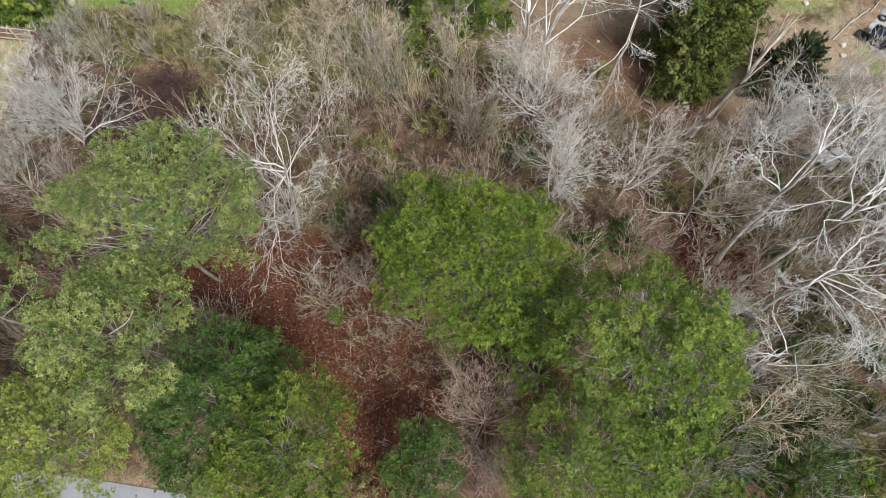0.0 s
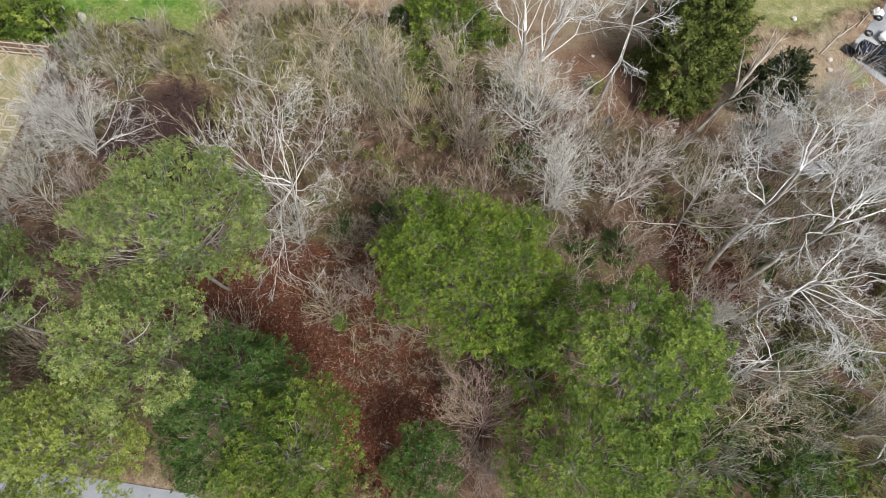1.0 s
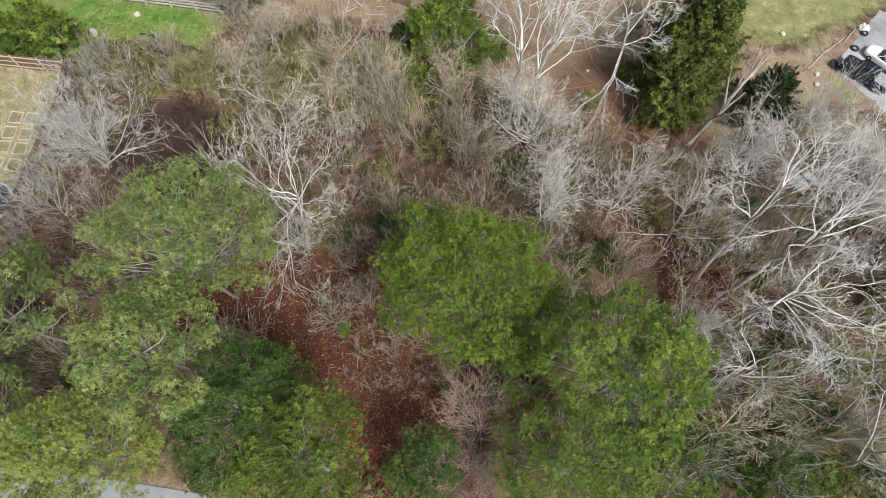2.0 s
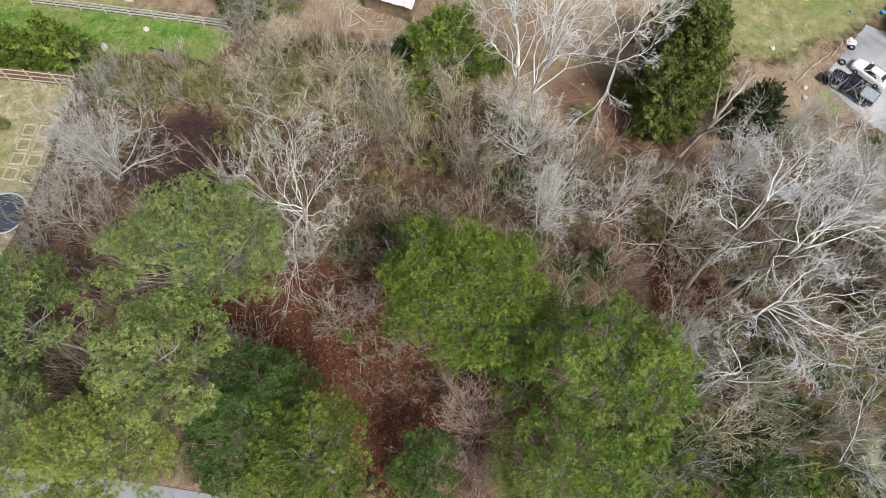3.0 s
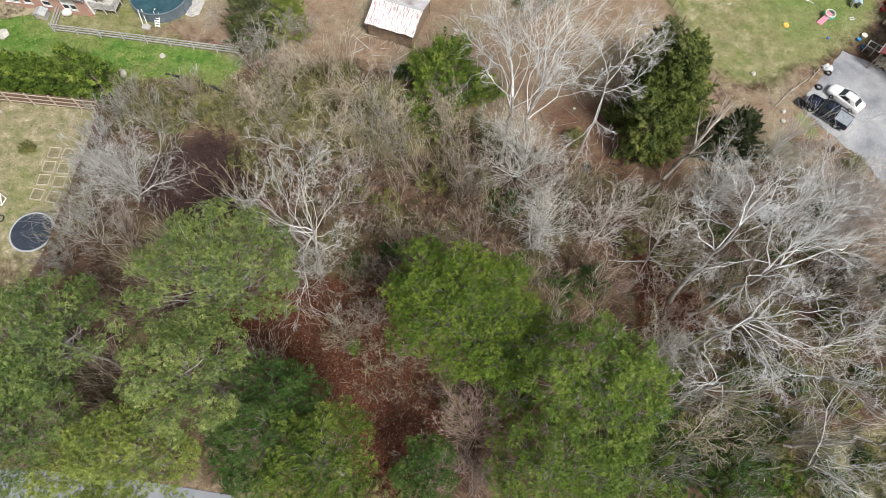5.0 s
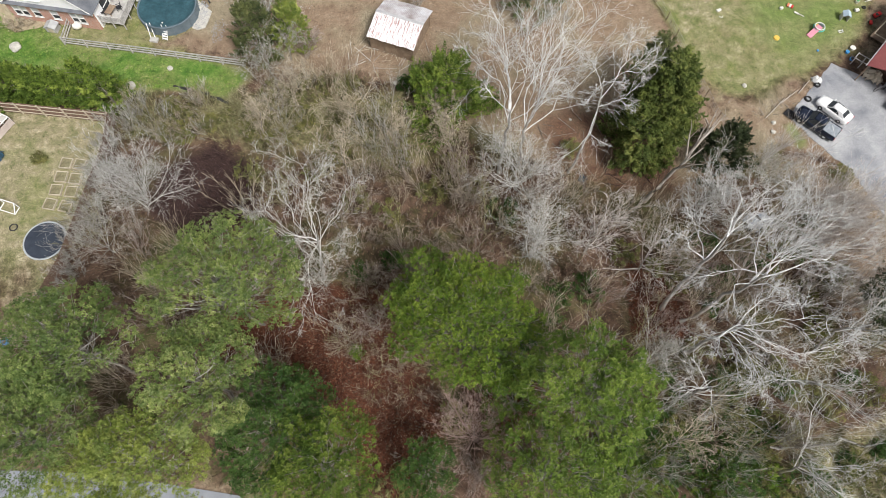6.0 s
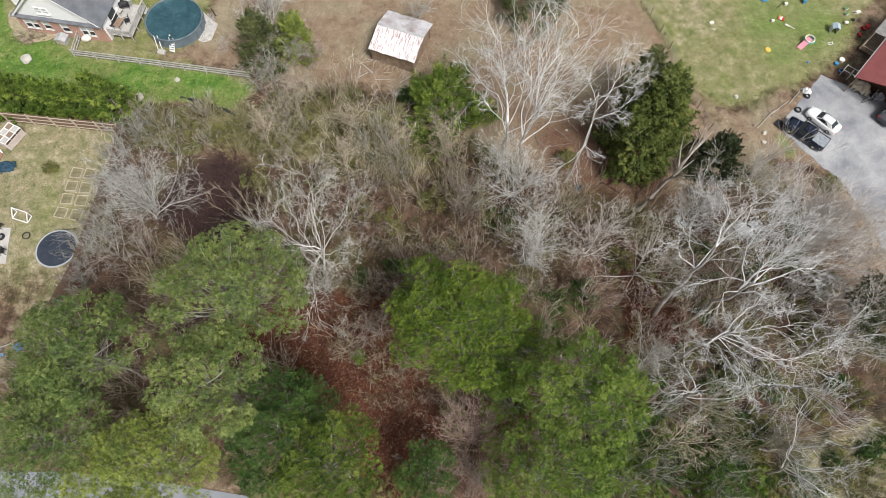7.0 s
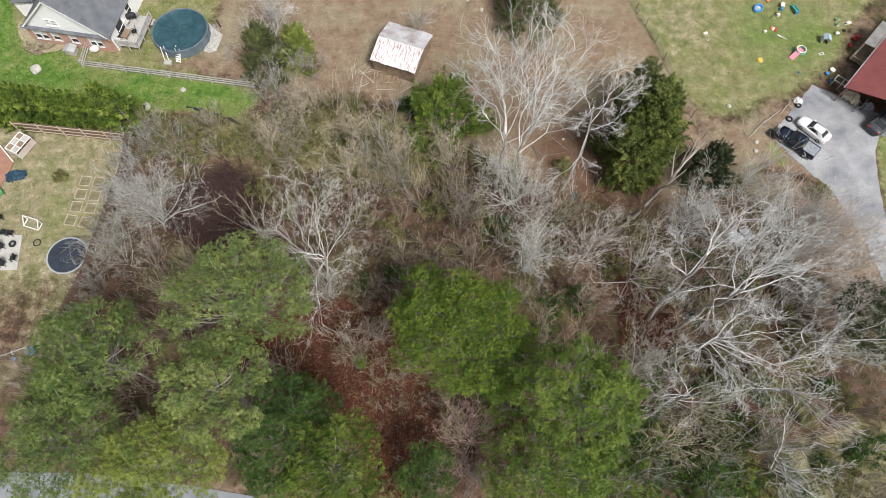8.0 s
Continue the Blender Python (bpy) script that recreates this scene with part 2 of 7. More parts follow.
def tubes(pts, rad, sides):
    """Tapered tubes along many polylines at once. pts: n, k, 3; rad: n, k."""
    n, k, _ = pts.shape
    tan = np.empty_like(pts)
    tan[:, 1:-1] = pts[:, 2:] - pts[:, :-2]
    tan[:, 0], tan[:, -1] = pts[:, 1] - pts[:, 0], pts[:, -1] - pts[:, -2]
    tan /= np.linalg.norm(tan, axis=2, keepdims=True) + 1e-9
    ref = np.where(np.abs(tan[..., 2:3]) < 0.9, np.array([0.0, 0, 1]), np.array([1.0, 0, 0]))
    a = np.cross(tan, ref)
    a /= np.linalg.norm(a, axis=2, keepdims=True) + 1e-9
    b = np.cross(tan, a)
    ang = np.arange(sides) * 2 * np.pi / sides
    ring = pts[:, :, None] + rad[:, :, None, None] * (a[:, :, None] * np.cos(ang)[:, None] + b[:, :, None] * np.sin(ang)[:, None])
    idx = np.arange(n * k * sides).reshape(n, k, sides)
    nxt = np.roll(idx, -1, axis=2)
    q = np.stack([idx[:, :-1], nxt[:, :-1], nxt[:, 1:], idx[:, 1:]], -1).reshape(-1, 4)
    return ring.reshape(-1, 3), q


def join(parts):
    vs, qs, o = [], [], 0
    for v, q in parts:
        vs.append(v)
        qs.append(q + o)
        o += len(v)
    return np.concatenate(vs), np.concatenate(qs)


def unit(v):
    return v / (np.linalg.norm(v, axis=-1, keepdims=True) + 1e-9)


def sprout(rng, pts, rad, per, ratio, angle, up, wiggle, k, start=0.25, shrink=0.55, taper=0.25, flat=0.0):
    """Children of every polyline: per of them, at ratio of its length, turned away by angle degrees and bent upwards by up."""
    n, kk, _ = pts.shape
    length = np.linalg.norm(np.diff(pts, axis=1), axis=2).sum(1)
    s = start + (1 - start) * ((np.arange(per)[None] + rng.random((n, per))) / per)
    f = s * (kk - 1)
    i = np.minimum(f.astype(int), kk - 2)
    w = (f - i)[..., None]
    rows = np.arange(n)[:, None]
    org = pts[rows, i] * (1 - w) + pts[rows, i + 1] * w
    r0 = (rad[rows, i] * (1 - w[..., 0]) + rad[rows, i + 1] * w[..., 0]) * shrink
    t = unit(pts[rows, i + 1] - pts[rows, i])
    side = rng.normal(size=t.shape)
    side[..., 2] *= 1 - flat
    side = unit(side - (side * t).sum(-1, keepdims=True) * t)
    an = np.radians(angle) * (0.7 + 0.6 * rng.random((n, per, 1)))
    d = unit(t * np.cos(an) + side * np.sin(an) + np.array([0, 0, up]))
    ln = (length[:, None] * ratio * (1.15 - 0.55 * s) * (0.6 + 0.8 * rng.random((n, per))))[..., None]
    org, d, ln, r0 = org.reshape(-1, 3), d.reshape(-1, 3), ln.reshape(-1, 1), r0.reshape(-1)
    out = [org]
    for _ in range(k - 1):
        d = unit(d + rng.normal(size=d.shape) * wiggle + np.array([0, 0, up * 0.4]))
        out.append(out[-1] + d * ln / (k - 1))
    r = r0[:, None] * np.linspace(1, taper, k)[None]
    return np.stack(out, 1), r


def blades_at(rng, c, nrm, size, aspect=0.6):
    """Small three-cornered leaf blades, facing nrm, turned at random."""
    n = len(c)
    nrm = unit(nrm)
    a = unit(np.cross(nrm, rng.normal(size=(n, 3))))
    b = np.cross(nrm, a) * aspect
    s = np.asarray(size).reshape(-1, 1)
    v = np.stack([c - a * s * 0.8 - b * s, c + a * s * 1.1, c - a * s * 0.8 + b * s], 1).reshape(-1, 3)
    return v, np.arange(3 * n).reshape(n, 3)


def part(name, data, material, parent, label=""):
    if isinstance(data, bmesh.types.BMesh):
        me = bpy.data.meshes.new(name)
        data.to_mesh(me)
        data.free()
        me.materials.append(material)
        data = me
    ob = new(name, data)
    ob.parent = parent
    if label:
        ob["label"] = label
    return ob


def thing(name, x, y, z=0.0, rz=0.0, label="", category="", group="", kind=""):
    ob = new(name)
    ob.empty_display_size = 0.2
    ob.matrix_basis = pose(x, y, z, 0, 0, rz)
    return tagged(ob, label, category, group, kind)


def box(bm, c, s, rz=0.0, bevel=0.0, rx=0.0, ry=0.0):
    m = pose(*c, rx, ry, rz) @ Matrix.Diagonal((*s, 1))
    r = bmesh.ops.create_cube(bm, size=1.0, matrix=m)
    if bevel:
        es = list({e for v in r["verts"] for e in v.link_edges})
        bmesh.ops.bevel(bm, geom=es, offset=bevel, segments=2, affect="EDGES", profile=0.6)
    return bm


def rod(bm, p, q, r0, r1=None, n=8):
    p, q = Vector(p), Vector(q)
    m = Matrix.Translation((p + q) / 2) @ (q - p).to_track_quat("Z", "Y").to_matrix().to_4x4()
    bmesh.ops.create_cone(bm, cap_ends=True, segments=n, radius1=r0, radius2=r0 if r1 is None else r1, depth=(q - p).length, matrix=m)
    return bm


def poly(bm, pts, thick=0.0):
    """A flat or thick plate from an outline of 3D points."""
    f = bm.faces.new([bm.verts.new(p) for p in pts])
    if thick:
        r = bmesh.ops.extrude_face_region(bm, geom=[f])
        bmesh.ops.translate(bm, vec=(0, 0, -thick), verts=[v for v in r["geom"] if isinstance(v, bmesh.types.BMVert)])
    bmesh.ops.recalc_face_normals(bm, faces=bm.faces)
    return bm


def ring(bm, r, tube, z, n=40, m=8, sx=1.0):
    v = [[bm.verts.new(((r + tube * math.cos(b)) * math.cos(a) * sx, (r + tube * math.cos(b)) * math.sin(a), z + tube * math.sin(b)))
          for b in [2 * math.pi * j / m for j in range(m)]] for a in [2 * math.pi * i / n for i in range(n)]]
    for i in range(n):
        for j in range(m):
            bm.faces.new((v[i][j], v[(i + 1) % n][j], v[(i + 1) % n][(j + 1) % m], v[i][(j + 1) % m]))
    return bm


B = bmesh.new

# ---- ground ----
def seg_dist(x, y, a, b):
    ax, ay, bx, by = *a, *b
    t = np.clip(((x - ax) * (bx - ax) + (y - ay) * (by - ay)) / ((bx - ax) ** 2 + (by - ay) ** 2), 0, 1)
    return np.hypot(x - ax - t * (bx - ax), y - ay - t * (by - ay))


def inside(x, y, pg):
    """Signed distance to an outline: positive within it."""
    x, y = np.asarray(x, float), np.asarray(y, float)
    w = np.zeros(x.shape, bool)
    d = np.full(x.shape, 1e9)
    for (ax, ay), (bx, by) in zip(pg, pg[1:] + pg[:1]):
        d = np.minimum(d, seg_dist(x, y, (ax, ay), (bx, by)))
        w ^= ((ay > y) != (by > y)) & (x < (bx - ax) * (y - ay) / (by - ay + 1e-12) + ax)
    return np.where(w, d, -d)


def soft(d, w=1.0):
    return np.clip(0.5 + d / (2 * w), 0, 1)


TURF_NW = [(-90, 36), (-52, 38), (-35, 40.5), (-30, 41), (-24, 39.5), (-21.5, 42.5), (-22.5, 44.5), (-29, 46), (-28, 60), (-60, 90), (-90, 90)]
LUSH_NW = [(-90, 36), (-52, 38), (-35, 40.2), (-30, 40.8), (-24, 39.8), (-22, 43), (-26, 44.4), (-43, 46.5), (-47, 49), (-53, 52), (-60, 70), (-90, 70)]
STRAW_W = [(-90, -2), (-44, 5), (-38.6, 12), (-37.1, 20), (-36.3, 26), (-35.5, 32.5), (-35.7, 36.6), (-48, 37.4), (-90, 38)]
# Bare clay of the west yard, with tree shade painted in as darker soil.
CLAY_SHADE_W = [(-90, -2), (-44, 5), (-39, 11), (-37.6, 20), (-41, 21), (-45, 19), (-60, 18), (-90, 18)]
CLAY_MID = [(-27, 90), (-27, 52), (-24, 45.5), (-20, 43), (-10, 43.5), (0, 41), (4, 36), (10, 33), (17, 31), (24, 28), (30, 33), (36, 36), (42, 34), (46, 31), (48, 44), (40, 44), (30, 40), (24, 57), (20, 90)]
TURF_E = [(21, 90), (22.8, 58), (25.4, 52), (27.6, 44.5), (29.4, 40.5), (36, 43.5), (40, 45), (43, 47.5), (47, 50.5), (52, 58), (70, 90)]
TURF_SE = [(47.5, 24), (48.2, 33.4), (49.2, 40.5), (54, 38), (90, 20), (60, 10)]
LITTER = [(-16, 17.5), (-10, 19), (-3, 18), (-1, 10), (1, 6), (-2.5, 0), (-6, 1), (-10, 8), (-16, 10), (-22, 12), (-20, 16)]
DRIVE = [(43.2, 46.9), (46.5, 45.2), (49.8, 43.4), (60, 39), (60, 37), (49.6, 40.2), (48.6, 38), (47.9, 33.4), (47.6, 28.6), (50, 18), (46.5, 17), (44.5, 28), (42.6, 32.5), (40.6, 34.9), (38.6, 37.2), (36.9, 39.7), (39.4, 42.3)]

ROAD = [(-200, 3.5), (-60, 1.4), (-37.83, 1.34), (-31.73, 1.42), (-22.40, 0.68), (-16.45, -0.04), (-11, -2.6), (30, -4.5), (200, -12), (200, -18), (30, -10.5), (-16, -6.2), (-60, -5.5), (-200, -3)]
PALE_SE = [(26, -8), (27, -1), (31, 2), (34, 5.5), (40, 8), (60, 6), (60, -8)]
VERGE = [(-60, 2.6), (-34, 2.0), (-24, 1.9), (-15, 1.6), (-13, -0.5), (-24, -1), (-60, -1)]
PALE_E = [(33, 34), (40, 34), (47, 31), (48, 19), (38, 18), (34, 24)]
CANES = [(-30, 26), (-29, 31), (-24.5, 34), (-20, 32), (-18.6, 28), (-19.5, 25), (-25, 22.5)]
RED_MID = [(2.09, 9.22), (9.42, 11.09), (9.01, 7.06), (7.12, 3.62), (3.30, 6.12)]
RED_E = [(18.11, 21.64), (23.63, 21.82), (23.17, 14.55), (17.64, 14.12)]
BARE_POOL = [(-35.68, 47.84), (-32.91, 45.78), (-29.60, 45.91), (-22.69, 44.37), (-23.27, 52.08), (-25.09, 58.32), (-29.33, 58.15), (-29.27, 50.11), (-32.10, 47.80)]
LUSH_E = [(34.00, 60.66), (33.95, 50.79), (38.49, 45.57), (43.44, 46.97), (48.66, 52.20), (47.80, 61.20)]
DRY_E = [(23.15, 60.23), (26.37, 50.51), (32.12, 52.44), (34.00, 60.66)]
WORN_E = [(28.06, 44.78), (29.54, 38.63), (34.77, 39.19), (40.12, 43.63), (38.42, 45.16), (32.52, 41.40), (29.62, 44.04)]
WORN_P = [(48.41, 54.82), (48.91, 51.78), (45.48, 47.04), (45.84, 45.03), (49.94, 48.86), (53.49, 55.01), (52.96, 58.61), (50.59, 57.60)]
GRASS_P = [(36.06, 38.49), (37.42, 38.91), (38.74, 36.36), (37.26, 35.22)]
DUFF = [(9, 39), (13, 41), (18, 41), (25, 37), (25, 28), (17, 28.5), (10, 32)]
MOSS_N = [(-35, 40), (-5, 42.5), (3, 37), (-1, 31), (-10, 30), (-18, 33), (-28, 34), (-35, 34)]
LEVEL = (TURF_NW, STRAW_W, TURF_E, CLAY_MID, DRIVE, ROAD)


def build_ground():
    far = np.array([90.0, 140, 250, 500, 1200, 3000])
    xs = np.concatenate([-far[::-1], np.arange(-64, 64.1, 0.6), far])
    ys = np.concatenate([-far[::-1], np.arange(-12, 72.1, 0.6), far])
    x, y = np.meshgrid(xs, ys)
    quiet = np.clip(np.maximum.reduce([inside(x, y, p) for p in LEVEL]) / 3 + 1, 0, 1)
    z = lift(x, y) * (1 - quiet) - 0.02
    v = np.stack([x, y, z], -1).reshape(-1, 3)
    i = np.arange(x.size).reshape(x.shape)
    q = np.stack([i[:-1, :-1], i[:-1, 1:], i[1:, 1:], i[1:, :-1]], -1).reshape(-1, 4)
    me = mesh_quads("ground", v, q, M_GROUND, True)
    grass = np.maximum.reduce([soft(inside(x, y, TURF_NW), 1.0), soft(inside(x, y, TURF_E), 1.5), 0.9 * soft(inside(x, y, TURF_SE), 1.0), 0.8 * soft(inside(x, y, GRASS_P), 0.7), 0.55 * soft(inside(x, y, MOSS_N), 2.5)])
    bare = np.maximum(0.75 * soft(inside(x, y, BARE_POOL), 1.2), np.maximum(0.62 * soft(inside(x, y, WORN_E), 1.2), 0.55 * soft(inside(x, y, WORN_P), 1.0)))
    grass = grass * (1 - bare)
    clay = np.maximum(soft(inside(x, y, CLAY_MID), 2.0), np.maximum.reduce([0.3 * soft(inside(x, y, CLAY_SHADE_W), 2.5), 0.85 * soft(inside(x, y, PALE_E), 2.0), 0.5 * soft(inside(x, y, VERGE), 1.2)]))
    clay = np.maximum(clay, bare)
    red = np.maximum(soft(inside(x, y, LITTER), 1.5), np.maximum.reduce([0.56 * soft(inside(x, y, DUFF), 2.0), 0.8 * soft(inside(x, y, RED_MID), 1.2), 0.72 * soft(inside(x, y, RED_E), 1.5)]))
    lush = np.maximum(soft(inside(x, y, LUSH_NW), 0.8), 0.62 * soft(inside(x, y, TURF_SE), 1.0)) * (1 - bare)
    lush = np.maximum(lush, np.maximum(0.5 * soft(inside(x, y, LUSH_E), 3.0), 0.55 * soft(inside(x, y, GRASS_P), 0.7)))
    canes = 0.95 * soft(inside(x, y, CANES), 1.5)
    # Straw thins over the west clay; the darker soil paints the trees' shade.
    straw = soft(inside(x, y, STRAW_W), 0.6) * (1 - 0.72 * soft(inside(x, y, CLAY_SHADE_W), 3.5))
    straw = np.maximum(straw, np.maximum(0.95 * soft(inside(x, y, PALE_SE), 1.5), 0.58 * soft(inside(x, y, DRY_E), 2.5)))
    one = np.ones_like(x)
    for name, ch in (("zone", (grass, clay, red, one)), ("zone2", (lush, straw, canes, one))):
        at = me.color_attributes.new(name, "FLOAT_COLOR", "POINT")
        at.data.foreach_set("color", np.stack(ch, -1).astype(np.float32).ravel())
    g = new("ground", me)
    return tagged(g, "woodland floor of brown leaf litter with turf and bare clay yards", "ground", kind="structure")


build_ground()


def slab(name, pg, z, mat, label, cat, thick=0.12):
    ob = part(name, poly(B(), [(x, y, z) for x, y in pg], thick), mat, None)
    return tagged(ob, label, cat, kind="structure")


def ragged(pg, step, amp, seed):
    """An outline broken into short uneven steps."""
    rg = random.Random(seed)
    out = []
    for (ax, ay), (bx, by) in zip(pg, pg[1:] + pg[:1]):
        k = max(1, int(math.hypot(bx - ax, by - ay) / step))
        out += [(ax + (bx - ax) * i / k + rg.gauss(0, amp), ay + (by - ay) * i / k + rg.gauss(0, amp)) for i in range(k)]
    return out


slab("driveway", ragged(DRIVE, 0.5, 0.07, 3), 0.03, M_GRAVEL, "pale grey gravel driveway with worn ragged edges", "driveway")
slab("road", ROAD, 0.05, M_ASPHALT, "pale grey asphalt road beside the woods", "road")


# ---- trees ----
def ground_z(x, y):
    q = max(float(inside(x, y, p)) for p in LEVEL)
    return float(lift(x, y)) * (1 - min(max(q / 3 + 1, 0), 1)) - 0.02


def trunk_line(rng, top, k, bend):
    """A trunk from the origin to top, with a gentle bend."""
    top = np.array(top, float)
    s = np.linspace(0, 1, k)[:, None]
    p = s * top + np.sin(s * np.pi) * np.array([*rng.normal(size=2) * bend, 0])
    p[1:-1] += rng.normal(size=(k - 2, 3)) * np.linalg.norm(top) * 0.012
    return p[None]


def bare_tree(name, x, y, lean, high, reach, limb_mat, twig_mat, label, seed, girth=0.16, limbs=13, dense=1.0, up=0.18, start=0.38, group="", spread=46, fine=1.0, sinuous=0.14, fork_angle=40, fork_ratio=0.48, arms=()):
    """A leafless tree: trunk, limbs, and the fine twigs as its crown. arms: where its main limbs end, from its foot; without them they sprout at random."""
    rng = np.random.default_rng(seed)
    fork = 0.72
    tr = trunk_line(rng, (lean[0], lean[1], high * fork), 9, 0.35)
    tr_r = np.linspace(girth, girth * 0.45, 9)[None] * (1.0 if arms else 0.75)
    tr_r[0, 0] *= 1.35
    length = np.linalg.norm(tr[0, -1])
    nb = max(3, round(6 * dense))
    if arms:
        n = len(arms)
        tip = np.array(arms, float)
        s = 1 - 0.4 * rng.random(n) ** 1.5
        org = np.stack([np.interp(s, np.linspace(0, 1, 9), tr[0, :, i]) for i in range(3)], -1)
        f = np.linspace(0, 1, 9)[None, :, None]
        long = np.linalg.norm(tip - org, axis=1)[:, None, None]
        l1 = org[:, None] * (1 - f) + tip[:, None] * f + np.sin(f * np.pi) * (rng.normal(size=(n, 1, 3)) * 0.10 + np.array([0, 0, 0.07])) * long
        l1[:, 1:-1] += np.cumsum(rng.normal(size=(n, 7, 3)), 1) * sinuous * 0.09 * long * np.sin(f[:, 1:-1] * np.pi)
        r1 = np.linspace(1, 0.2, 9)[None] * girth * (0.20 + 0.15 * rng.random((n, 1)))
        extra, er = sprout(rng, l1, r1, 2, 0.6, fork_angle, up * 0.4, sinuous, 9, 0.25, 0.6, 0.2)
        l1, r1 = np.concatenate([l1, extra]), np.concatenate([r1, er])
    else:
        l1, r1 = sprout(rng, tr, tr_r, limbs, reach / length * 1.1, spread, up, sinuous, 8, start, 0.6, 0.2)
    k1 = l1.shape[1]
    l2, r2 = sprout(rng, l1, r1, nb, fork_ratio, fork_angle, up * 0.5, sinuous + 0.03 if not arms else 0.2, 6, 0.22, 0.55, 0.3)
    l3, r3 = sprout(rng, l2, r2, nb, 0.50, 38, up * 0.4, 0.17, 4, 0.2, 0.6, 0.4)
    l4, r4 = sprout(rng, l3, r3, 3, 0.6, 34, up * 0.3, 0.1, 2, 0.25, 0.7, 0.6)
    r1 = np.maximum(r1, 0.034 * fine * np.linspace(1, 0.35, k1))
    r2 = np.maximum(r2, 0.021 * fine * np.linspace(1, 0.4, 6))
    r3, r4 = np.maximum(r3, 0.0125 * fine * np.linspace(1, 0.6, 4)), np.maximum(r4, 0.0085)
    root = thing(name, x, y, ground_z(x, y) - 0.05, 0, label, "tree", group)
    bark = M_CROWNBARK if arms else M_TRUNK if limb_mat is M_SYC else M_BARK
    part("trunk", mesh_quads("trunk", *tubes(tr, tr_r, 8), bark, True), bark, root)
    part("branchwork", mesh_quads("branchwork", *join([tubes(l1, r1, 6), tubes(l2, r2, 4)]), limb_mat, True), limb_mat, root)
    part("crown", mesh_quads("crown", *join([tubes(l3, r3, 3), tubes(l4, r4, 3)]), twig_mat), twig_mat, root)
    return root


def leaf_puffs(rng, centres, radii, outward, per, size, upward=0.9, aspect=0.6):
    n = len(centres)
    d = unit(rng.normal(size=(n, per, 3)) + outward[:, None] * 0.5 + np.array([0, 0, 0.35]))
    r = radii[:, None, None] * np.sqrt(rng.random((n, per, 1)))
    c = centres[:, None] + d * r * np.array([1, 1, 0.75])
    nrm = d * 0.7 + np.array([0, 0, upward]) + rng.normal(size=d.shape) * 0.55
    s = size * (0.6 + 0.8 * rng.random(n * per))
    return blades_at(rng, c.reshape(-1, 3), nrm.reshape(-1, 3), s, aspect)


def rosettes(rng, c, axis, size, leaves):
    """Whorls of narrow leaves spread round a twig's end, one whorl at each place c."""
    n = len(c)
    a = unit(np.cross(axis, rng.normal(size=(n, 3))))
    b = np.cross(axis, a)
    turn = (np.arange(leaves) + 0.5 * rng.random((n, leaves))) * 2 * np.pi / leaves + rng.random((n, 1)) * 6.28
    open_ = np.radians(38 + 52 * rng.random((n, leaves)))[..., None]
    side = a[:, None] * np.cos(turn)[..., None] + b[:, None] * np.sin(turn)[..., None]
    d = side * np.sin(open_) + axis[:, None] * np.cos(open_)
    w = np.cross(d, axis[:, None])
    w = unit(w) * 0.27
    ln = (size * (0.65 + 0.7 * rng.random((n, 1))) * (0.75 + 0.5 * rng.random((n, leaves))))[..., None]
    o = c[:, None] + d * ln * 0.1
    v = np.stack([o + (d * 0.35 + w) * ln, o + d * ln, o + (d * 0.35 - w) * ln - d * ln * 0.2], 2)
    return v.reshape(-1, 3), np.arange(3 * n * leaves).reshape(-1, 3)


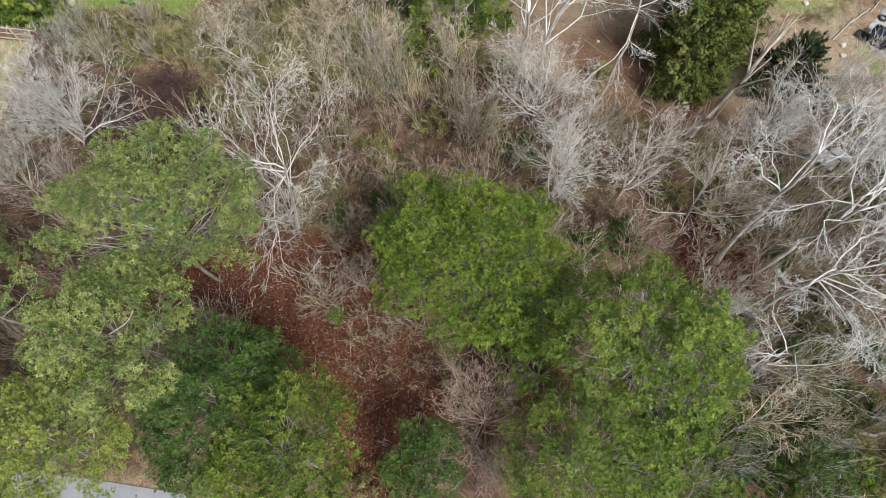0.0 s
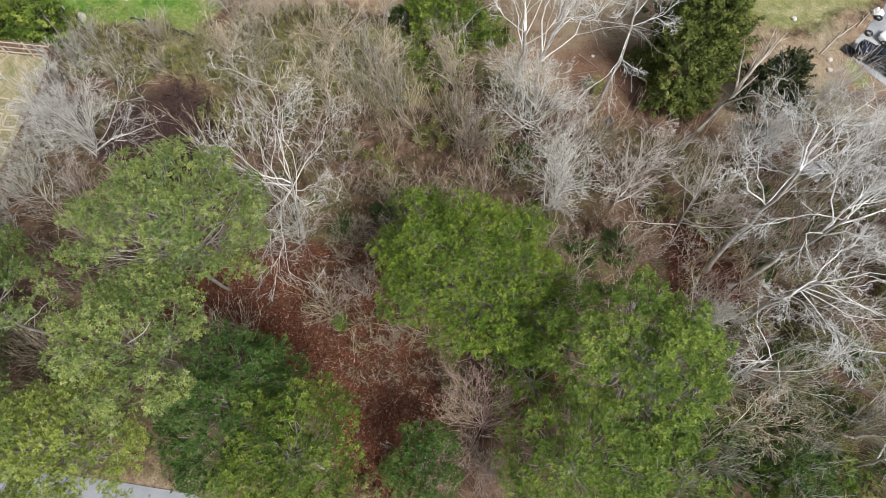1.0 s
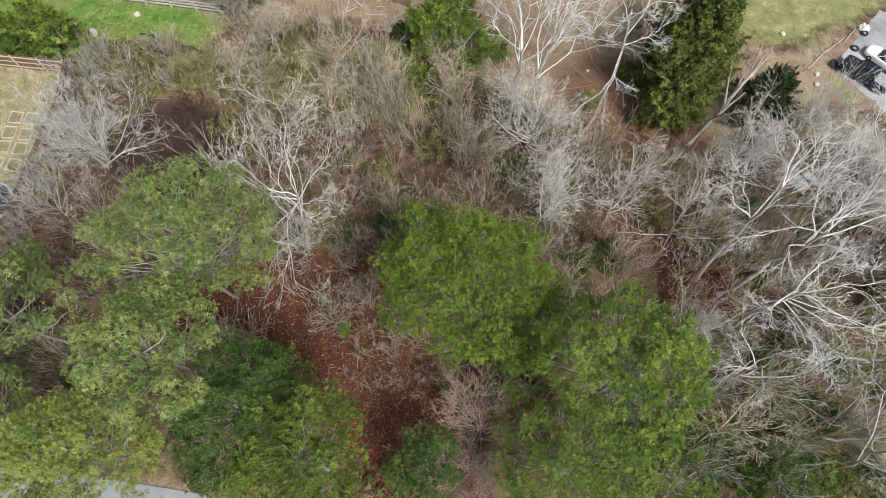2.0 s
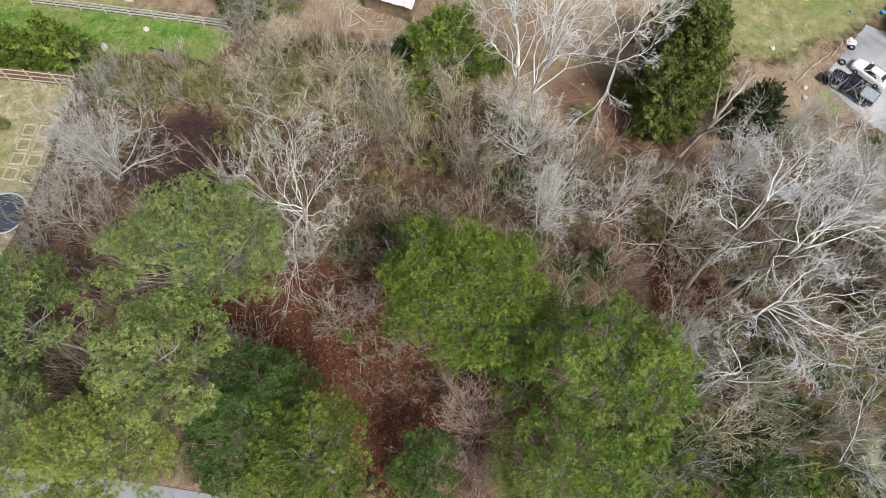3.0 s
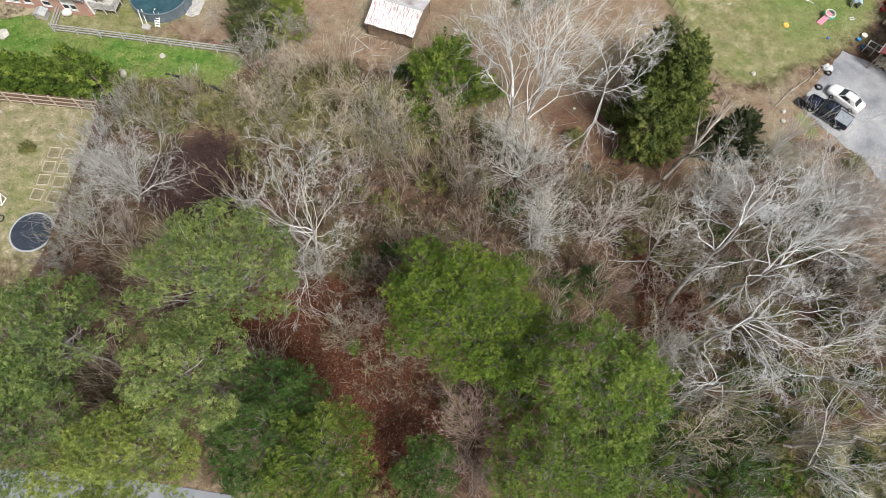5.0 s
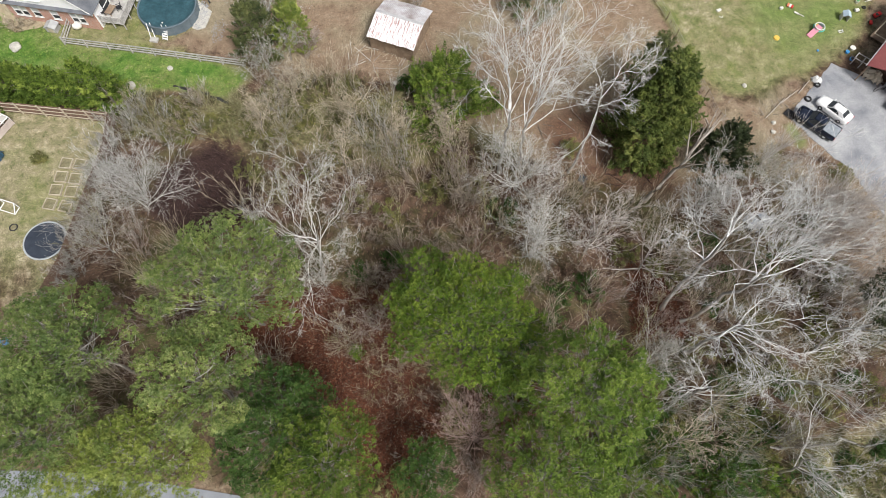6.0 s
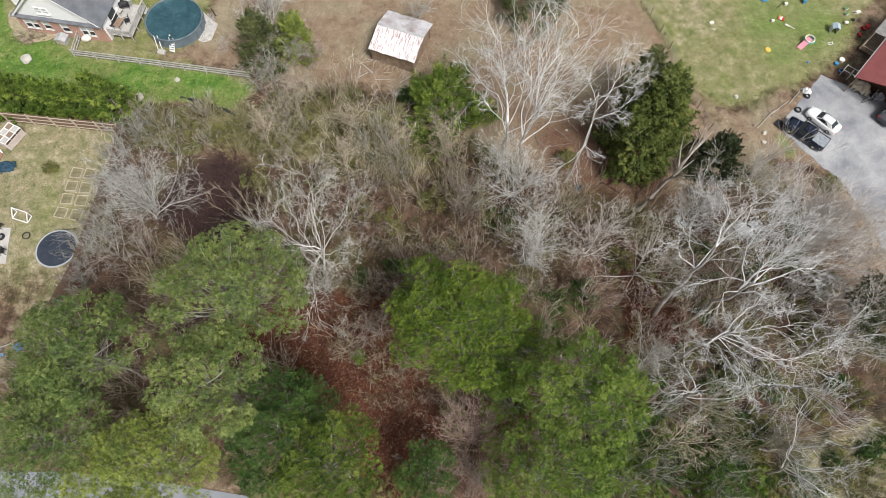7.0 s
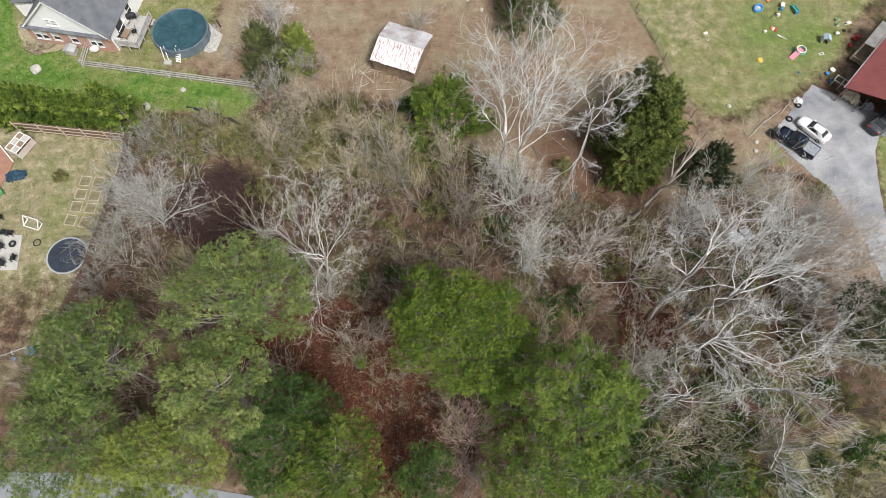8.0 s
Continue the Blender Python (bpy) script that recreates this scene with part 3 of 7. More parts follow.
def leafy_tree(name, x, y, high, reach, leaf_mat, label, seed, depth=4.0, pad=0.9, space=1.15, fill=0.8, size=0.155, squash=(1.0, 1.0), gaps=0.08, lobes=5, cover=1.7, leaves=6, flat=0.62, girth=0.15):
    """A broad evergreen crown: limbs that each end in a pad of leaf whorls, the pads packed into a lobed dome with holes between them."""
    rng = np.random.default_rng(seed)
    mid = high - depth
    ph = rng.random(5) * 6.28
    spots, lows = [], []
    for want, low in ((int(60 * (reach / pad) ** 2), False), (int(60 * (reach / pad) ** 2 * fill), True)):
        kept = []
        for _ in range(want):
            a, u = rng.random() * 6.283, math.sqrt(rng.random())
            if low:
                u *= 0.93
            grow = 1 + 0.09 * math.sin(2 * a + ph[0]) + 0.08 * math.sin(3 * a + ph[1]) + 0.08 * math.sin(lobes * a + ph[2]) + 0.05 * math.sin(9 * a + ph[3])
            p = (math.cos(a) * u * grow * reach * squash[0], math.sin(a) * u * grow * reach * squash[1])
            if all((p[0] - q[0]) ** 2 + (p[1] - q[1]) ** 2 > (space * pad * (1.3 if low else 1.0) * (0.85 + 0.3 * q[3])) ** 2 for q in kept):
                kept.append((*p, u, rng.random()))
        (lows if low else spots).extend(kept)
    p = np.array(spots + lows)
    low = np.arange(len(p)) >= len(spots)
    hole = np.sin(p[:, 0] * 1.1 + ph[0]) * np.sin(p[:, 1] * 1.3 + ph[1]) + 0.7 * np.sin(p[:, 0] * 2.3 - p[:, 1] * 1.7 + ph[2])
    keep = (p[:, 2] < 0.4) | (rng.random(len(p)) > np.where(low, 0.15, gaps + 0.5 * np.clip(hole - 0.75, 0, 1)))
    p, low = p[keep], low[keep]
    u = p[:, 2]
    dome = np.sqrt(np.clip(1 - u ** 2, 0, 1)) * 0.88 + 0.10 * np.sin(3 * p[:, 0] / reach * 2.2 + ph[3]) * np.sin(3 * p[:, 1] / reach * 2.0 + ph[4])
    z = mid + depth * dome + rng.normal(size=len(p)) * 0.07 * depth - low * (0.9 + 1.4 * rng.random(len(p)))
    c = np.stack([p[:, 0], p[:, 1], z], -1)
    pr = pad * (0.72 + 0.6 * p[:, 3])
    # the limbs: a short way up the trunk, then out to every pad
    top = mid + depth * 0.45
    tr = trunk_line(rng, (0, 0, top), 9, 0.25)
    tr_r = np.linspace(girth, girth * 0.4, 9)[None]
    m = len(c)
    foot_z = np.clip(c[:, 2] - 0.75 * np.hypot(c[:, 0], c[:, 1]) - 0.5, mid * 0.55, top)
    foot = np.stack([np.interp(foot_z, tr[0, :, 2], tr[0, :, i]) for i in range(2)] + [foot_z], -1)
    f = np.linspace(0, 1, 7)[None, :, None]
    limb = foot[:, None] * (1 - f) + c[:, None] * f + np.sin(f * np.pi) * rng.normal(size=(m, 1, 3)) * 0.2 - np.array([0, 0, 0.3]) * np.sin(f * np.pi)
    limb[:, 1:-1] += rng.normal(size=(m, 5, 3)) * 0.07
    limb_r = np.linspace(1, 0.3, 7)[None] * (0.02 + 0.008 * reach * (1 - u[:, None] * 0.4))
    tw, tw_r = sprout(rng, limb, limb_r, 5, 0.34, 40, 0.25, 0.16, 4, 0.5, 0.6, 0.4)
    # the leaf whorls of every pad
    owner = np.repeat(np.arange(m), np.maximum((cover * 48 * pr ** 2 * (0.17 / size) ** 2).astype(int), 6))
    k = len(owner)
    d = unit(rng.normal(size=(k, 3)) + np.array([0, 0, 0.45]))
    d[:, 2] = np.where(d[:, 2] < -0.25, -d[:, 2], d[:, 2])
    lump = 1 + 0.22 * np.sin(d[:, 0] * 5 + owner) * np.sin(d[:, 1] * 5 + owner * 1.7)
    at = c[owner] + d * (pr[owner] * lump * (0.45 + 0.55 * np.sqrt(rng.random(k))))[:, None] * np.array([1, 1, flat])
    axis = unit(d * 0.7 + np.array([0, 0, 0.6]) + rng.normal(size=(k, 3)) * 0.35)
    v, q = rosettes(rng, at, axis, size, leaves)
    tone = 0.48 + 0.15 * rng.normal(size=m)[owner] + 0.3 * rng.normal(size=k)
    root = thing(name, x, y, ground_z(x, y) - 0.05, 0, label, "tree")
    part("trunk", mesh_quads("trunk", *tubes(tr, tr_r, 8), M_BARK, True), M_BARK, root)
    part("branchwork", mesh_quads("branchwork", *join([tubes(limb, limb_r, 4), tubes(tw, np.maximum(tw_r, 0.011), 3)]), M_CROWNBARK, True), M_CROWNBARK, root, "pale grey lichened limbs and twigs")
    part("crown", toned(mesh_quads("crown", v, q, leaf_mat), np.repeat(tone, leaves)), leaf_mat, root)
    return root


def cone_tree(name, x, y, high, reach, leaf_mat, label, seed, puffs=150, per=90, size=0.12, group="", blunt=0.55, category="tree", sway=0.3, drop=0.05):
    """A dense cedar or clipped evergreen: sprays packed round a tapering upright stem."""
    rng = np.random.default_rng(seed)
    puffs, per, size = int(puffs * 2.8), int(per * 0.62), size * 0.85
    tr = trunk_line(rng, (rng.normal() * 0.2, rng.normal() * 0.2, high * 0.93), 7, 0.1)
    tr_r = np.linspace(0.03 * high ** 0.8, 0.02, 7)[None]
    l1, r1 = sprout(rng, tr, tr_r, 40, reach * 0.85 / high, 75, 0.15, 0.1, 4, 0.08, 0.4, 0.3)
    # feathery plumes that point out and up from the cone
    total, per = puffs * per, 70
    n = int(total / per)
    s = rng.random(n) ** 1.05
    a = rng.random(n) * 6.283
    ph = rng.random(3) * 6.28
    rr = reach * (1 - s) ** blunt * (1 + sway * 0.5 * np.sin(3 * a + ph[0] + 4 * s) + sway * 0.4 * np.sin(5 * a + ph[1] - 6 * s)) * (0.45 + 0.5 * np.sqrt(rng.random(n)))
    base = np.stack([np.cos(a) * rr, np.sin(a) * rr, drop * high + s * high * (0.93 - drop)], -1)
    way = unit(np.stack([np.cos(a), np.sin(a), 0.5 + 0.9 * s], -1) + rng.normal(size=(n, 3)) * 0.3)
    long = (0.35 + 0.09 * reach + 0.03 * high) * (0.6 + 0.8 * rng.random((n, 1, 1)))
    t = rng.random((n, per, 1))
    off = rng.normal(size=(n, per, 3)) * (0.24 * (1.05 - t) * long)
    c = base[:, None] + way[:, None] * (t * long) + off
    nrm = unit(off) * 0.8 + np.array([0, 0, 0.7]) + rng.normal(size=off.shape) * 0.4
    v, q = blades_at(rng, c.reshape(-1, 3), nrm.reshape(-1, 3), size * (0.6 + 0.8 * rng.random(n * per)), 0.42)
    tone = np.repeat(0.5 + 0.32 * rng.normal(size=n), per)
    root = thing(name, x, y, ground_z(x, y) - 0.05, 0, label, category, group)
    part("trunk", mesh_quads("trunk", *join([tubes(tr, tr_r, 7), tubes(l1, np.maximum(r1, 0.012), 3)]), M_BARK, True), M_BARK, root)
    part("crown", toned(mesh_quads("crown", v, q, leaf_mat), tone), leaf_mat, root)
    return root


def thicket_shape(rng, high, reach, stems, dense=1.0, up=0.12, angle=28, thin=1.0):
    """Thin stems fanning from one foot, each with fine side twigs."""
    a = rng.random(stems) * 6.283
    foot = np.stack([np.cos(a), np.sin(a), 0 * a], -1) * (0.10 + 0.25 * rng.random((stems, 1)))
    d = unit(np.stack([np.cos(a) * reach, np.sin(a) * reach, 0 * a + high], -1) * (0.5 + rng.random((stems, 3))))
    ln = high * (0.55 + 0.5 * rng.random((stems, 1)))
    pts = [foot]
    for i in range(5):
        d = unit(d + rng.normal(size=d.shape) * 0.07 + np.array([0, 0, up * 0.5 if i < 3 else -0.02]))
        pts.append(pts[-1] + d * ln / 5)
    pts = np.stack(pts, 1)
    rad = np.linspace(1, 0.45, 6)[None] * (0.016 + 0.0034 * high) * thin * (0.7 + 0.6 * rng.random((stems, 1)))
    l2, r2 = sprout(rng, pts, rad, max(3, int(5 * dense)), 0.42, angle, up, 0.10, 3, 0.25, 0.65, 0.5)
    l3, r3 = sprout(rng, l2, r2, max(2, int(4 * dense)), 0.6, angle, up * 0.5, 0.1, 2, 0.25, 0.75, 0.6)
    return join([tubes(pts, rad, 3), tubes(l2, np.maximum(r2, 0.016 * thin), 3), tubes(l3, np.maximum(r3, 0.0105 * thin), 3)])


# broad evergreen crowns: place, height, reach, foliage
leafy_tree("evergreen_tree", -16.4, 14.7, 15.6, 5.5, M_LEAF_A, "tall evergreen tree with a broad open olive-green crown", 11, 4.6, 0.85, 1.2, 0.5, 0.15, (1.0, 0.88), 0.12, 7, 1.7)
leafy_tree("evergreen_tree", -26.7, 9.8, 15.5, 3.95, M_LEAF_L, "evergreen tree with a rounded olive-green crown beside the yard", 12, 4.2, 0.85, squash=(0.95, 1.12), gaps=0.14)
leafy_tree("evergreen_tree", -16.8, 7.2, 15.6, 3.75, M_LEAF_A, "evergreen tree with a dense olive-green domed crown", 13, 4.2, 0.85, gaps=0.13)
leafy_tree("evergreen_tree", -11.7, 4.6, 12.5, 3.95, M_LEAF_C, "lower evergreen tree with a deep green crown", 14, 4.0, 0.85)
leafy_tree("evergreen_tree", -7.6, 1.8, 14.2, 3.7, M_LEAF_K, "evergreen tree with a mixed green crown", 15, 3.8, 0.75)
leafy_tree("evergreen_tree", -20.8, 2.2, 12.0, 4.1, M_LEAF_F, "evergreen tree with a thin yellow-green crown near the road", 16, 3.4, 0.8, 1.2, 0.5, squash=(1.1, 0.85), gaps=0.12)
leafy_tree("evergreen_tree", -25.4, 1.0, 9.0, 3.1, M_LEAF_F, "thin yellow-green roadside tree with an open crown", 24, 2.8, 0.75, 1.2, 0.5, gaps=0.2)
leafy_tree("evergreen_tree", -29.8, 3.6, 12.5, 4.2, M_LEAF_L, "evergreen tree with a dull olive-green crown near the road", 17, 4.0, 0.85)
leafy_tree("evergreen_tree", -31.5, 7.6, 8.5, 3.0, M_LEAF_H, "dull olive evergreen tree at the edge of the yard", 28, 3.0, 0.8)
leafy_tree("evergreen_tree", 2.1, 12.6, 14.0, 5.25, M_LEAF_B, "broad holly-like tree with a bright green dome", 18, 3.6, 0.72, 1.1, 0.8, 0.145, (1.0, 0.95), 0.06, 7, 1.8)
leafy_tree("evergreen_tree", -1.3, 15.4, 12.2, 2.6, M_LEAF_B, "smaller evergreen with bright green leaves against a broader dome", 27, 2.8, 0.7, gaps=0.15, cover=1.4)
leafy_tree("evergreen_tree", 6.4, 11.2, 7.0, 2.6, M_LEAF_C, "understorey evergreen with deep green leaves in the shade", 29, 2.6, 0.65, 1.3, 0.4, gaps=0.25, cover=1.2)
leafy_tree("evergreen_tree", 10.3, 7.2, 17.3, 4.1, M_LEAF_I, "tall evergreen tree with a mid-green tufted crown", 19, 4.6, 0.58, 1.3, 1.0, 0.145, (1.0, 1.05), 0.03, 4, 2.2, 7, 0.8)
leafy_tree("evergreen_tree", 8.6, 2.2, 9.0, 4.4, M_LEAF_I, "lower evergreen tree with a mixed green crown", 20, 3.8, 0.7, 1.25, 0.6, gaps=0.15)
leafy_tree("evergreen_tree", -0.7, 1.9, 7.0, 2.3, M_LEAF_C, "small evergreen tree with deep green leaves", 21, 2.4, 0.7)
leafy_tree("evergreen_tree", 6.2, 7.6, 6.0, 2.6, M_LEAF_K, "understorey evergreen with thin mid-green leaves", 22, 2.6, 0.6, 1.4, 0.3, gaps=0.35, cover=1.2)
leafy_tree("evergreen_tree", 15.72, 2.14, 4.5, 2.6, M_LEAF_K, "low evergreen tree with thin mixed green leaves", 25, 2.4, 0.6, 1.4, 0.3, gaps=0.4, cover=1.2)
leafy_tree("evergreen_tree", 23.94, 1.89, 4.0, 2.2, M_LEAF_C, "low evergreen tree with thin deep green leaves", 26, 2.2, 0.6, 1.4, 0.3, gaps=0.4, cover=1.2)
leafy_tree("evergreen_tree", 38.6, 15.6, 9.5, 3.2, M_LEAF_J, "dark evergreen tree with dull green foliage in the woods", 23, 4.0, 0.75)


def leafy_shrub(x, y, high, reach, mat_, label, seed):
    rng = np.random.default_rng(seed)
    n = int(14 + reach * 14)
    a, u = rng.random(n) * 6.283, np.sqrt(rng.random(n))
    c = np.stack([np.cos(a) * u * reach, np.sin(a) * u * reach, high * (0.25 + 0.75 * rng.random(n)) * (1 - 0.5 * u)], -1)
    v, q = leaf_puffs(rng, c, 0.22 + 0.3 * rng.random(n), unit(c + 1e-3), 32, 0.088)
    root = thing("evergreen_shrub", x, y, ground_z(x, y) - 0.02, 0, label, "shrub", "understorey shrubs")
    tagged(part("stem_clump", mesh_quads("stem_clump", *thicket_shape(rng, high, reach, 6, 0.8), M_OLIVETW), M_OLIVETW, root), kind="stuff")
    part("foliage", toned(mesh_quads("foliage", v, q, mat_), np.repeat(0.5 + 0.25 * rng.normal(size=n), 32)), mat_, root)


SHRUBS_NORTH = [
    (-0.98, 29.07, 1.8, "G"), (5.9, 26.93, 1.6, "C"), (-19.31, 35.91, 1.8, "G"), (-14.81, 40.54, 2.0, "G"), (-8.47, 37.02, 1.8, "G"),
    (-22.58, 36.89, 1.3, "G"), (-28.26, 37.06, 1.5, "G"), (-29.7, 34.82, 1.2, "G"), (0.75, 31.99, 1.6, "G"), (-4.64, 42.07, 1.0, "C"),
    (-15.7, 37.13, 1.6, "G"), (-19.8, 30.6, 1.6, "G"), (-8.67, 27.62, 1.6, "G"), (32.84, 25.11, 1.4, "G"), (36.2, 25.86, 1.6, "C"),
    (-18.59, 40.03, 1.8, "G"), (-11.54, 32.96, 1.6, "G"), (-4.23, 33.92, 1.6, "G"), (-5.62, 26.41, 1.4, "G"), (-13.16, 30.83, 1.4, "G"),
    (-24.95, 36.07, 1.2, "G"), (-32.39, 35.81, 1.3, "G"), (-11.08, 41.83, 1.4, "G"), (3.22, 29.35, 1.4, "G"), (13.08, 34.52, 1.0, "G"),
    (40.76, 32.24, 1.2, "G"), (-41.86, 31.48, 0.6, "G"),
]
SHRUBS_EAST = [
    (14.03, 19.12, 1.6, "C"), (26.75, 20.48, 1.3, "C"), (20.74, 3.49, 2.6, "C"), (23.65, 2.38, 2.6, "B"), (17.57, 2.21, 2.6, "C"),
    (27.04, 1.45, 2.2, "C"), (30.62, 10.58, 1.2, "C"), (36.71, 2.04, 2.4, "G"), (32.55, 1.41, 1.8, "C"), (27.48, 11.01, 1.6, "G"),
    (31.42, 20.15, 1.6, "G"), (37.61, 21.24, 1.6, "G"), (34.32, 23.59, 1.4, "C"), (13.8, 6.48, 2.2, "G"), (22.17, 4.74, 2.0, "C"),
    (19.95, 5.66, 1.8, "G"), (25.27, 3.14, 2.2, "C"), (28.73, 2.53, 2.2, "G"), (31.18, 2.12, 2.0, "C"), (25.79, 10.43, 1.6, "C"),
    (36.06, 3.69, 1.6, "G"), (40.27, 5.26, 1.8, "C"), (23.44, 13.05, 1.4, "G"), (38.57, 10.29, 1.5, "G"), (35.25, 15.07, 1.5, "G"),
    (25.68, 17.61, 1.2, "C"), (22.58, 19.87, 1.2, "G"), (17.71, 22.74, 1.4, "G"),
]
SHRUBS_SOUTH = [
    (-8.08, 20.21, 1.0, "C"), (-5.03, 21.4, 1.0, "C"), (4.7, 10.97, 2.4, "C"), (8.22, 12.31, 2.0, "G"), (6.82, 9.08, 2.0, "C"),
    (9.93, 14.85, 2.0, "C"), (1.57, 6.88, 1.4, "G"), (11.17, 18.32, 1.4, "C"), (-3.57, 1.15, 1.6, "G"), (-12.52, 9.29, 1.6, "C"),
    (-7.55, 12.28, 0.5, "B"),
]
SHRUBS = SHRUBS_NORTH + SHRUBS_EAST + SHRUBS_SOUTH
brush_rng = random.Random(21)
for _ in range(5):
    SHRUBS.append((brush_rng.uniform(-34, -6), brush_rng.uniform(34.5, 40), brush_rng.uniform(0.8, 1.4), "G"))
for _ in range(26):
    SHRUBS.append((brush_rng.uniform(13, 29), brush_rng.uniform(0.5, 9.5), brush_rng.uniform(1.0, 2.2), brush_rng.choice("CCGB")))
for _ in range(10):
    SHRUBS.append((brush_rng.uniform(18, 37), brush_rng.uniform(10, 26), brush_rng.uniform(0.8, 1.6), brush_rng.choice("CGG")))
shade_rng = random.Random(22)
for _ in range(16):
    SHRUBS.append((shade_rng.uniform(22, 39), shade_rng.uniform(3, 16.5), shade_rng.uniform(0.8, 1.7), shade_rng.choice("CCG")))
for i, (sx, sy, r, k) in enumerate(SHRUBS):
    mat_, wd = {"C": (M_LEAF_C, "low deep green evergreen shrub among bare brush"), "G": (M_LEAF_G, "low sparse olive-green shrub among bare brush"), "B": (M_LEAF_B, "low bright green shrub on the woodland floor")}[k]
    leafy_shrub(sx, sy, 0.5 + 0.75 * r, r, mat_, wd, 500 + i)

# cedars and yard evergreens
cone_tree("cedar_tree", 20.3, 35.4, 14.0, 3.8, M_LEAF_D, "tall dark green cedar at the edge of the yard", 31, 430, 105, 0.15, drop=0.02, sway=0.45)
cone_tree("cedar_tree", 21.0, 42.0, 9.0, 2.8, M_LEAF_H, "thin dull olive cedar behind a darker one", 37, 110, 90, sway=0.6)
cone_tree("cedar_tree", 28.0, 33.5, 6.5, 2.7, M_LEAF_J, "squat very dark cedar beside the wire fence", 32, 110, 100, sway=0.7)
cone_tree("cedar_tree", -0.2, 39.4, 7.0, 4.4, M_LEAF_E, "bushy bright green young cedar on bare clay", 33, 190, 110, blunt=0.38, sway=0.55)
cone_tree("cedar_tree", 9.4, 54.8, 7.0, 4.2, M_LEAF_H, "broad dull green cedar in the clay yard", 34, 140, 100)
cone_tree("cedar_tree", -20.9, 46.2, 8.0, 2.7, M_LEAF_H, "dull green cedar at the corner of the yard", 35, 120, 100)
cone_tree("cedar_tree", -17.4, 47.4, 6.6, 2.4, M_LEAF_F, "narrow yellow-green evergreen beside a cedar", 36, 80, 90)
HEDGE = cone_tree("hedge_shrub", -50.5, 39.5, 5.2, 1.95, M_LEAF_E, "clipped bright green evergreen hedge shrub on turf", 40, 56, 130, 0.12, "hedge row behind the wooden fence", 0.7, "shrub", 0.5, 0.0)
for i in range(1, 12):
    k = random.uniform(0.82, 1.12)
    copy_thing(HEDGE, pose(-50.5 + i * 1.33 + random.uniform(-0.2, 0.2), 39.3 + random.uniform(-0.3, 0.3) - i * 0.03, -0.05, 0, 0, random.uniform(0, 360)) @ Matrix.Diagonal((k, k, k * random.uniform(0.9, 1.1), 1)))

# leafless trees: foot, crown centre, height of it, reach, kind
PALE, GREY, TAN, PINK = (M_SYC, M_PALETW), (M_SYCTW, M_SYCTW), (M_TANTW, M_TANTW), (M_PINKTW, M_PINKTW)
BLUSH = (M_BLUSHTW, M_BLUSHTW)
WORDS = {"pale": "tall leafless tree with pale white bark and spreading limbs", "grey": "leafless tree with a rounded fan of fine pale grey twigs", "tan": "leafless tree with tan twigs among the thicket", "pink": "leafless small tree with fine reddish twigs", "rose": "leafless bush with a round fan of fine rosy twigs", "silver": "leafless tree with a wide fan of fine silvery twigs", "blush": "leafless small tree with fine pale pinkish twigs"}
BARE_PALE = [
    (30.1, 10.7, 29.6, 9.4, 9, 5.0, "pale", 0.17), (34.4, 13.6, 34.6, 13.4, 9.5, 5.2, "pale", 0.17), (29.4, 3.0, 27.8, 3.6, 9, 5, "pale", 0.16),
    (21.7, 8.9, 21.4, 8.7, 8, 4.4, "pale", 0.16), (29.8, 23.5, 30.2, 24.4, 8.5, 4.3, "pale", 0.17), (38.9, 13.7, 37.8, 13.9, 8, 4.4, "pale", 0.14),
]
BARE_SILVER = [
    (18.2, 12.0, 18.1, 11.8, 7, 3.7, "grey", 0.13), (7.2, 29.6, 7.2, 29.6, 7.5, 5.0, "silver", 0.13), (7.7, 22.2, 7.7, 22.0, 8, 3.9, "silver", 0.13),
    (-29.6, 26.1, -29.3, 26.6, 3.9, 5.2, "silver", 0.12), (-32.0, 21.4, -32.0, 21.3, 3.4, 4.2, "grey", 0.1),
    (-11.0, 18.6, -11.2, 19.4, 5.5, 3.8, "grey", 0.09), (24.9, 26.6, 25.0, 27.3, 6.5, 4.2, "silver", 0.12),
    (30.8, 30.1, 30.0, 29.9, 5.5, 3.8, "grey", 0.1), (-20.6, 50.6, -20.3, 50.8, 6, 3.4, "silver", 0.1),
    (-19.6, 43.2, -19.5, 43.4, 4.5, 2.8, "grey", 0.08), (-21.0, 42.2, -20.8, 42.2, 3.6, 2.4, "grey", 0.07),
    (-17.6, 45.2, -17.4, 45.2, 4.2, 2.4, "grey", 0.07), (-3.5, 52.6, -3.7, 52.2, 3.2, 2.6, "grey", 0.07),
]
BARE_TAN = [
    (20.1, 4.3, 20.4, 5.0, 6, 4.2, "tan", 0.11), (-9.5, 36.5, -9.2, 36.5, 5.5, 4.2, "tan", 0.1), (-9.9, 30.8, -10.2, 31.4, 5.5, 4.2, "tan", 0.1),
    (-5.5, 33.7, -5.2, 33.0, 5.5, 3.4, "tan", 0.09), (0.7, 34.0, 0.6, 33.7, 5.5, 3.4, "tan", 0.09), (-19.0, 34.8, -18.6, 35.2, 5, 3.6, "tan", 0.09),
    (-15, 39.0, -15.0, 39.0, 5, 3.6, "tan", 0.09),
]
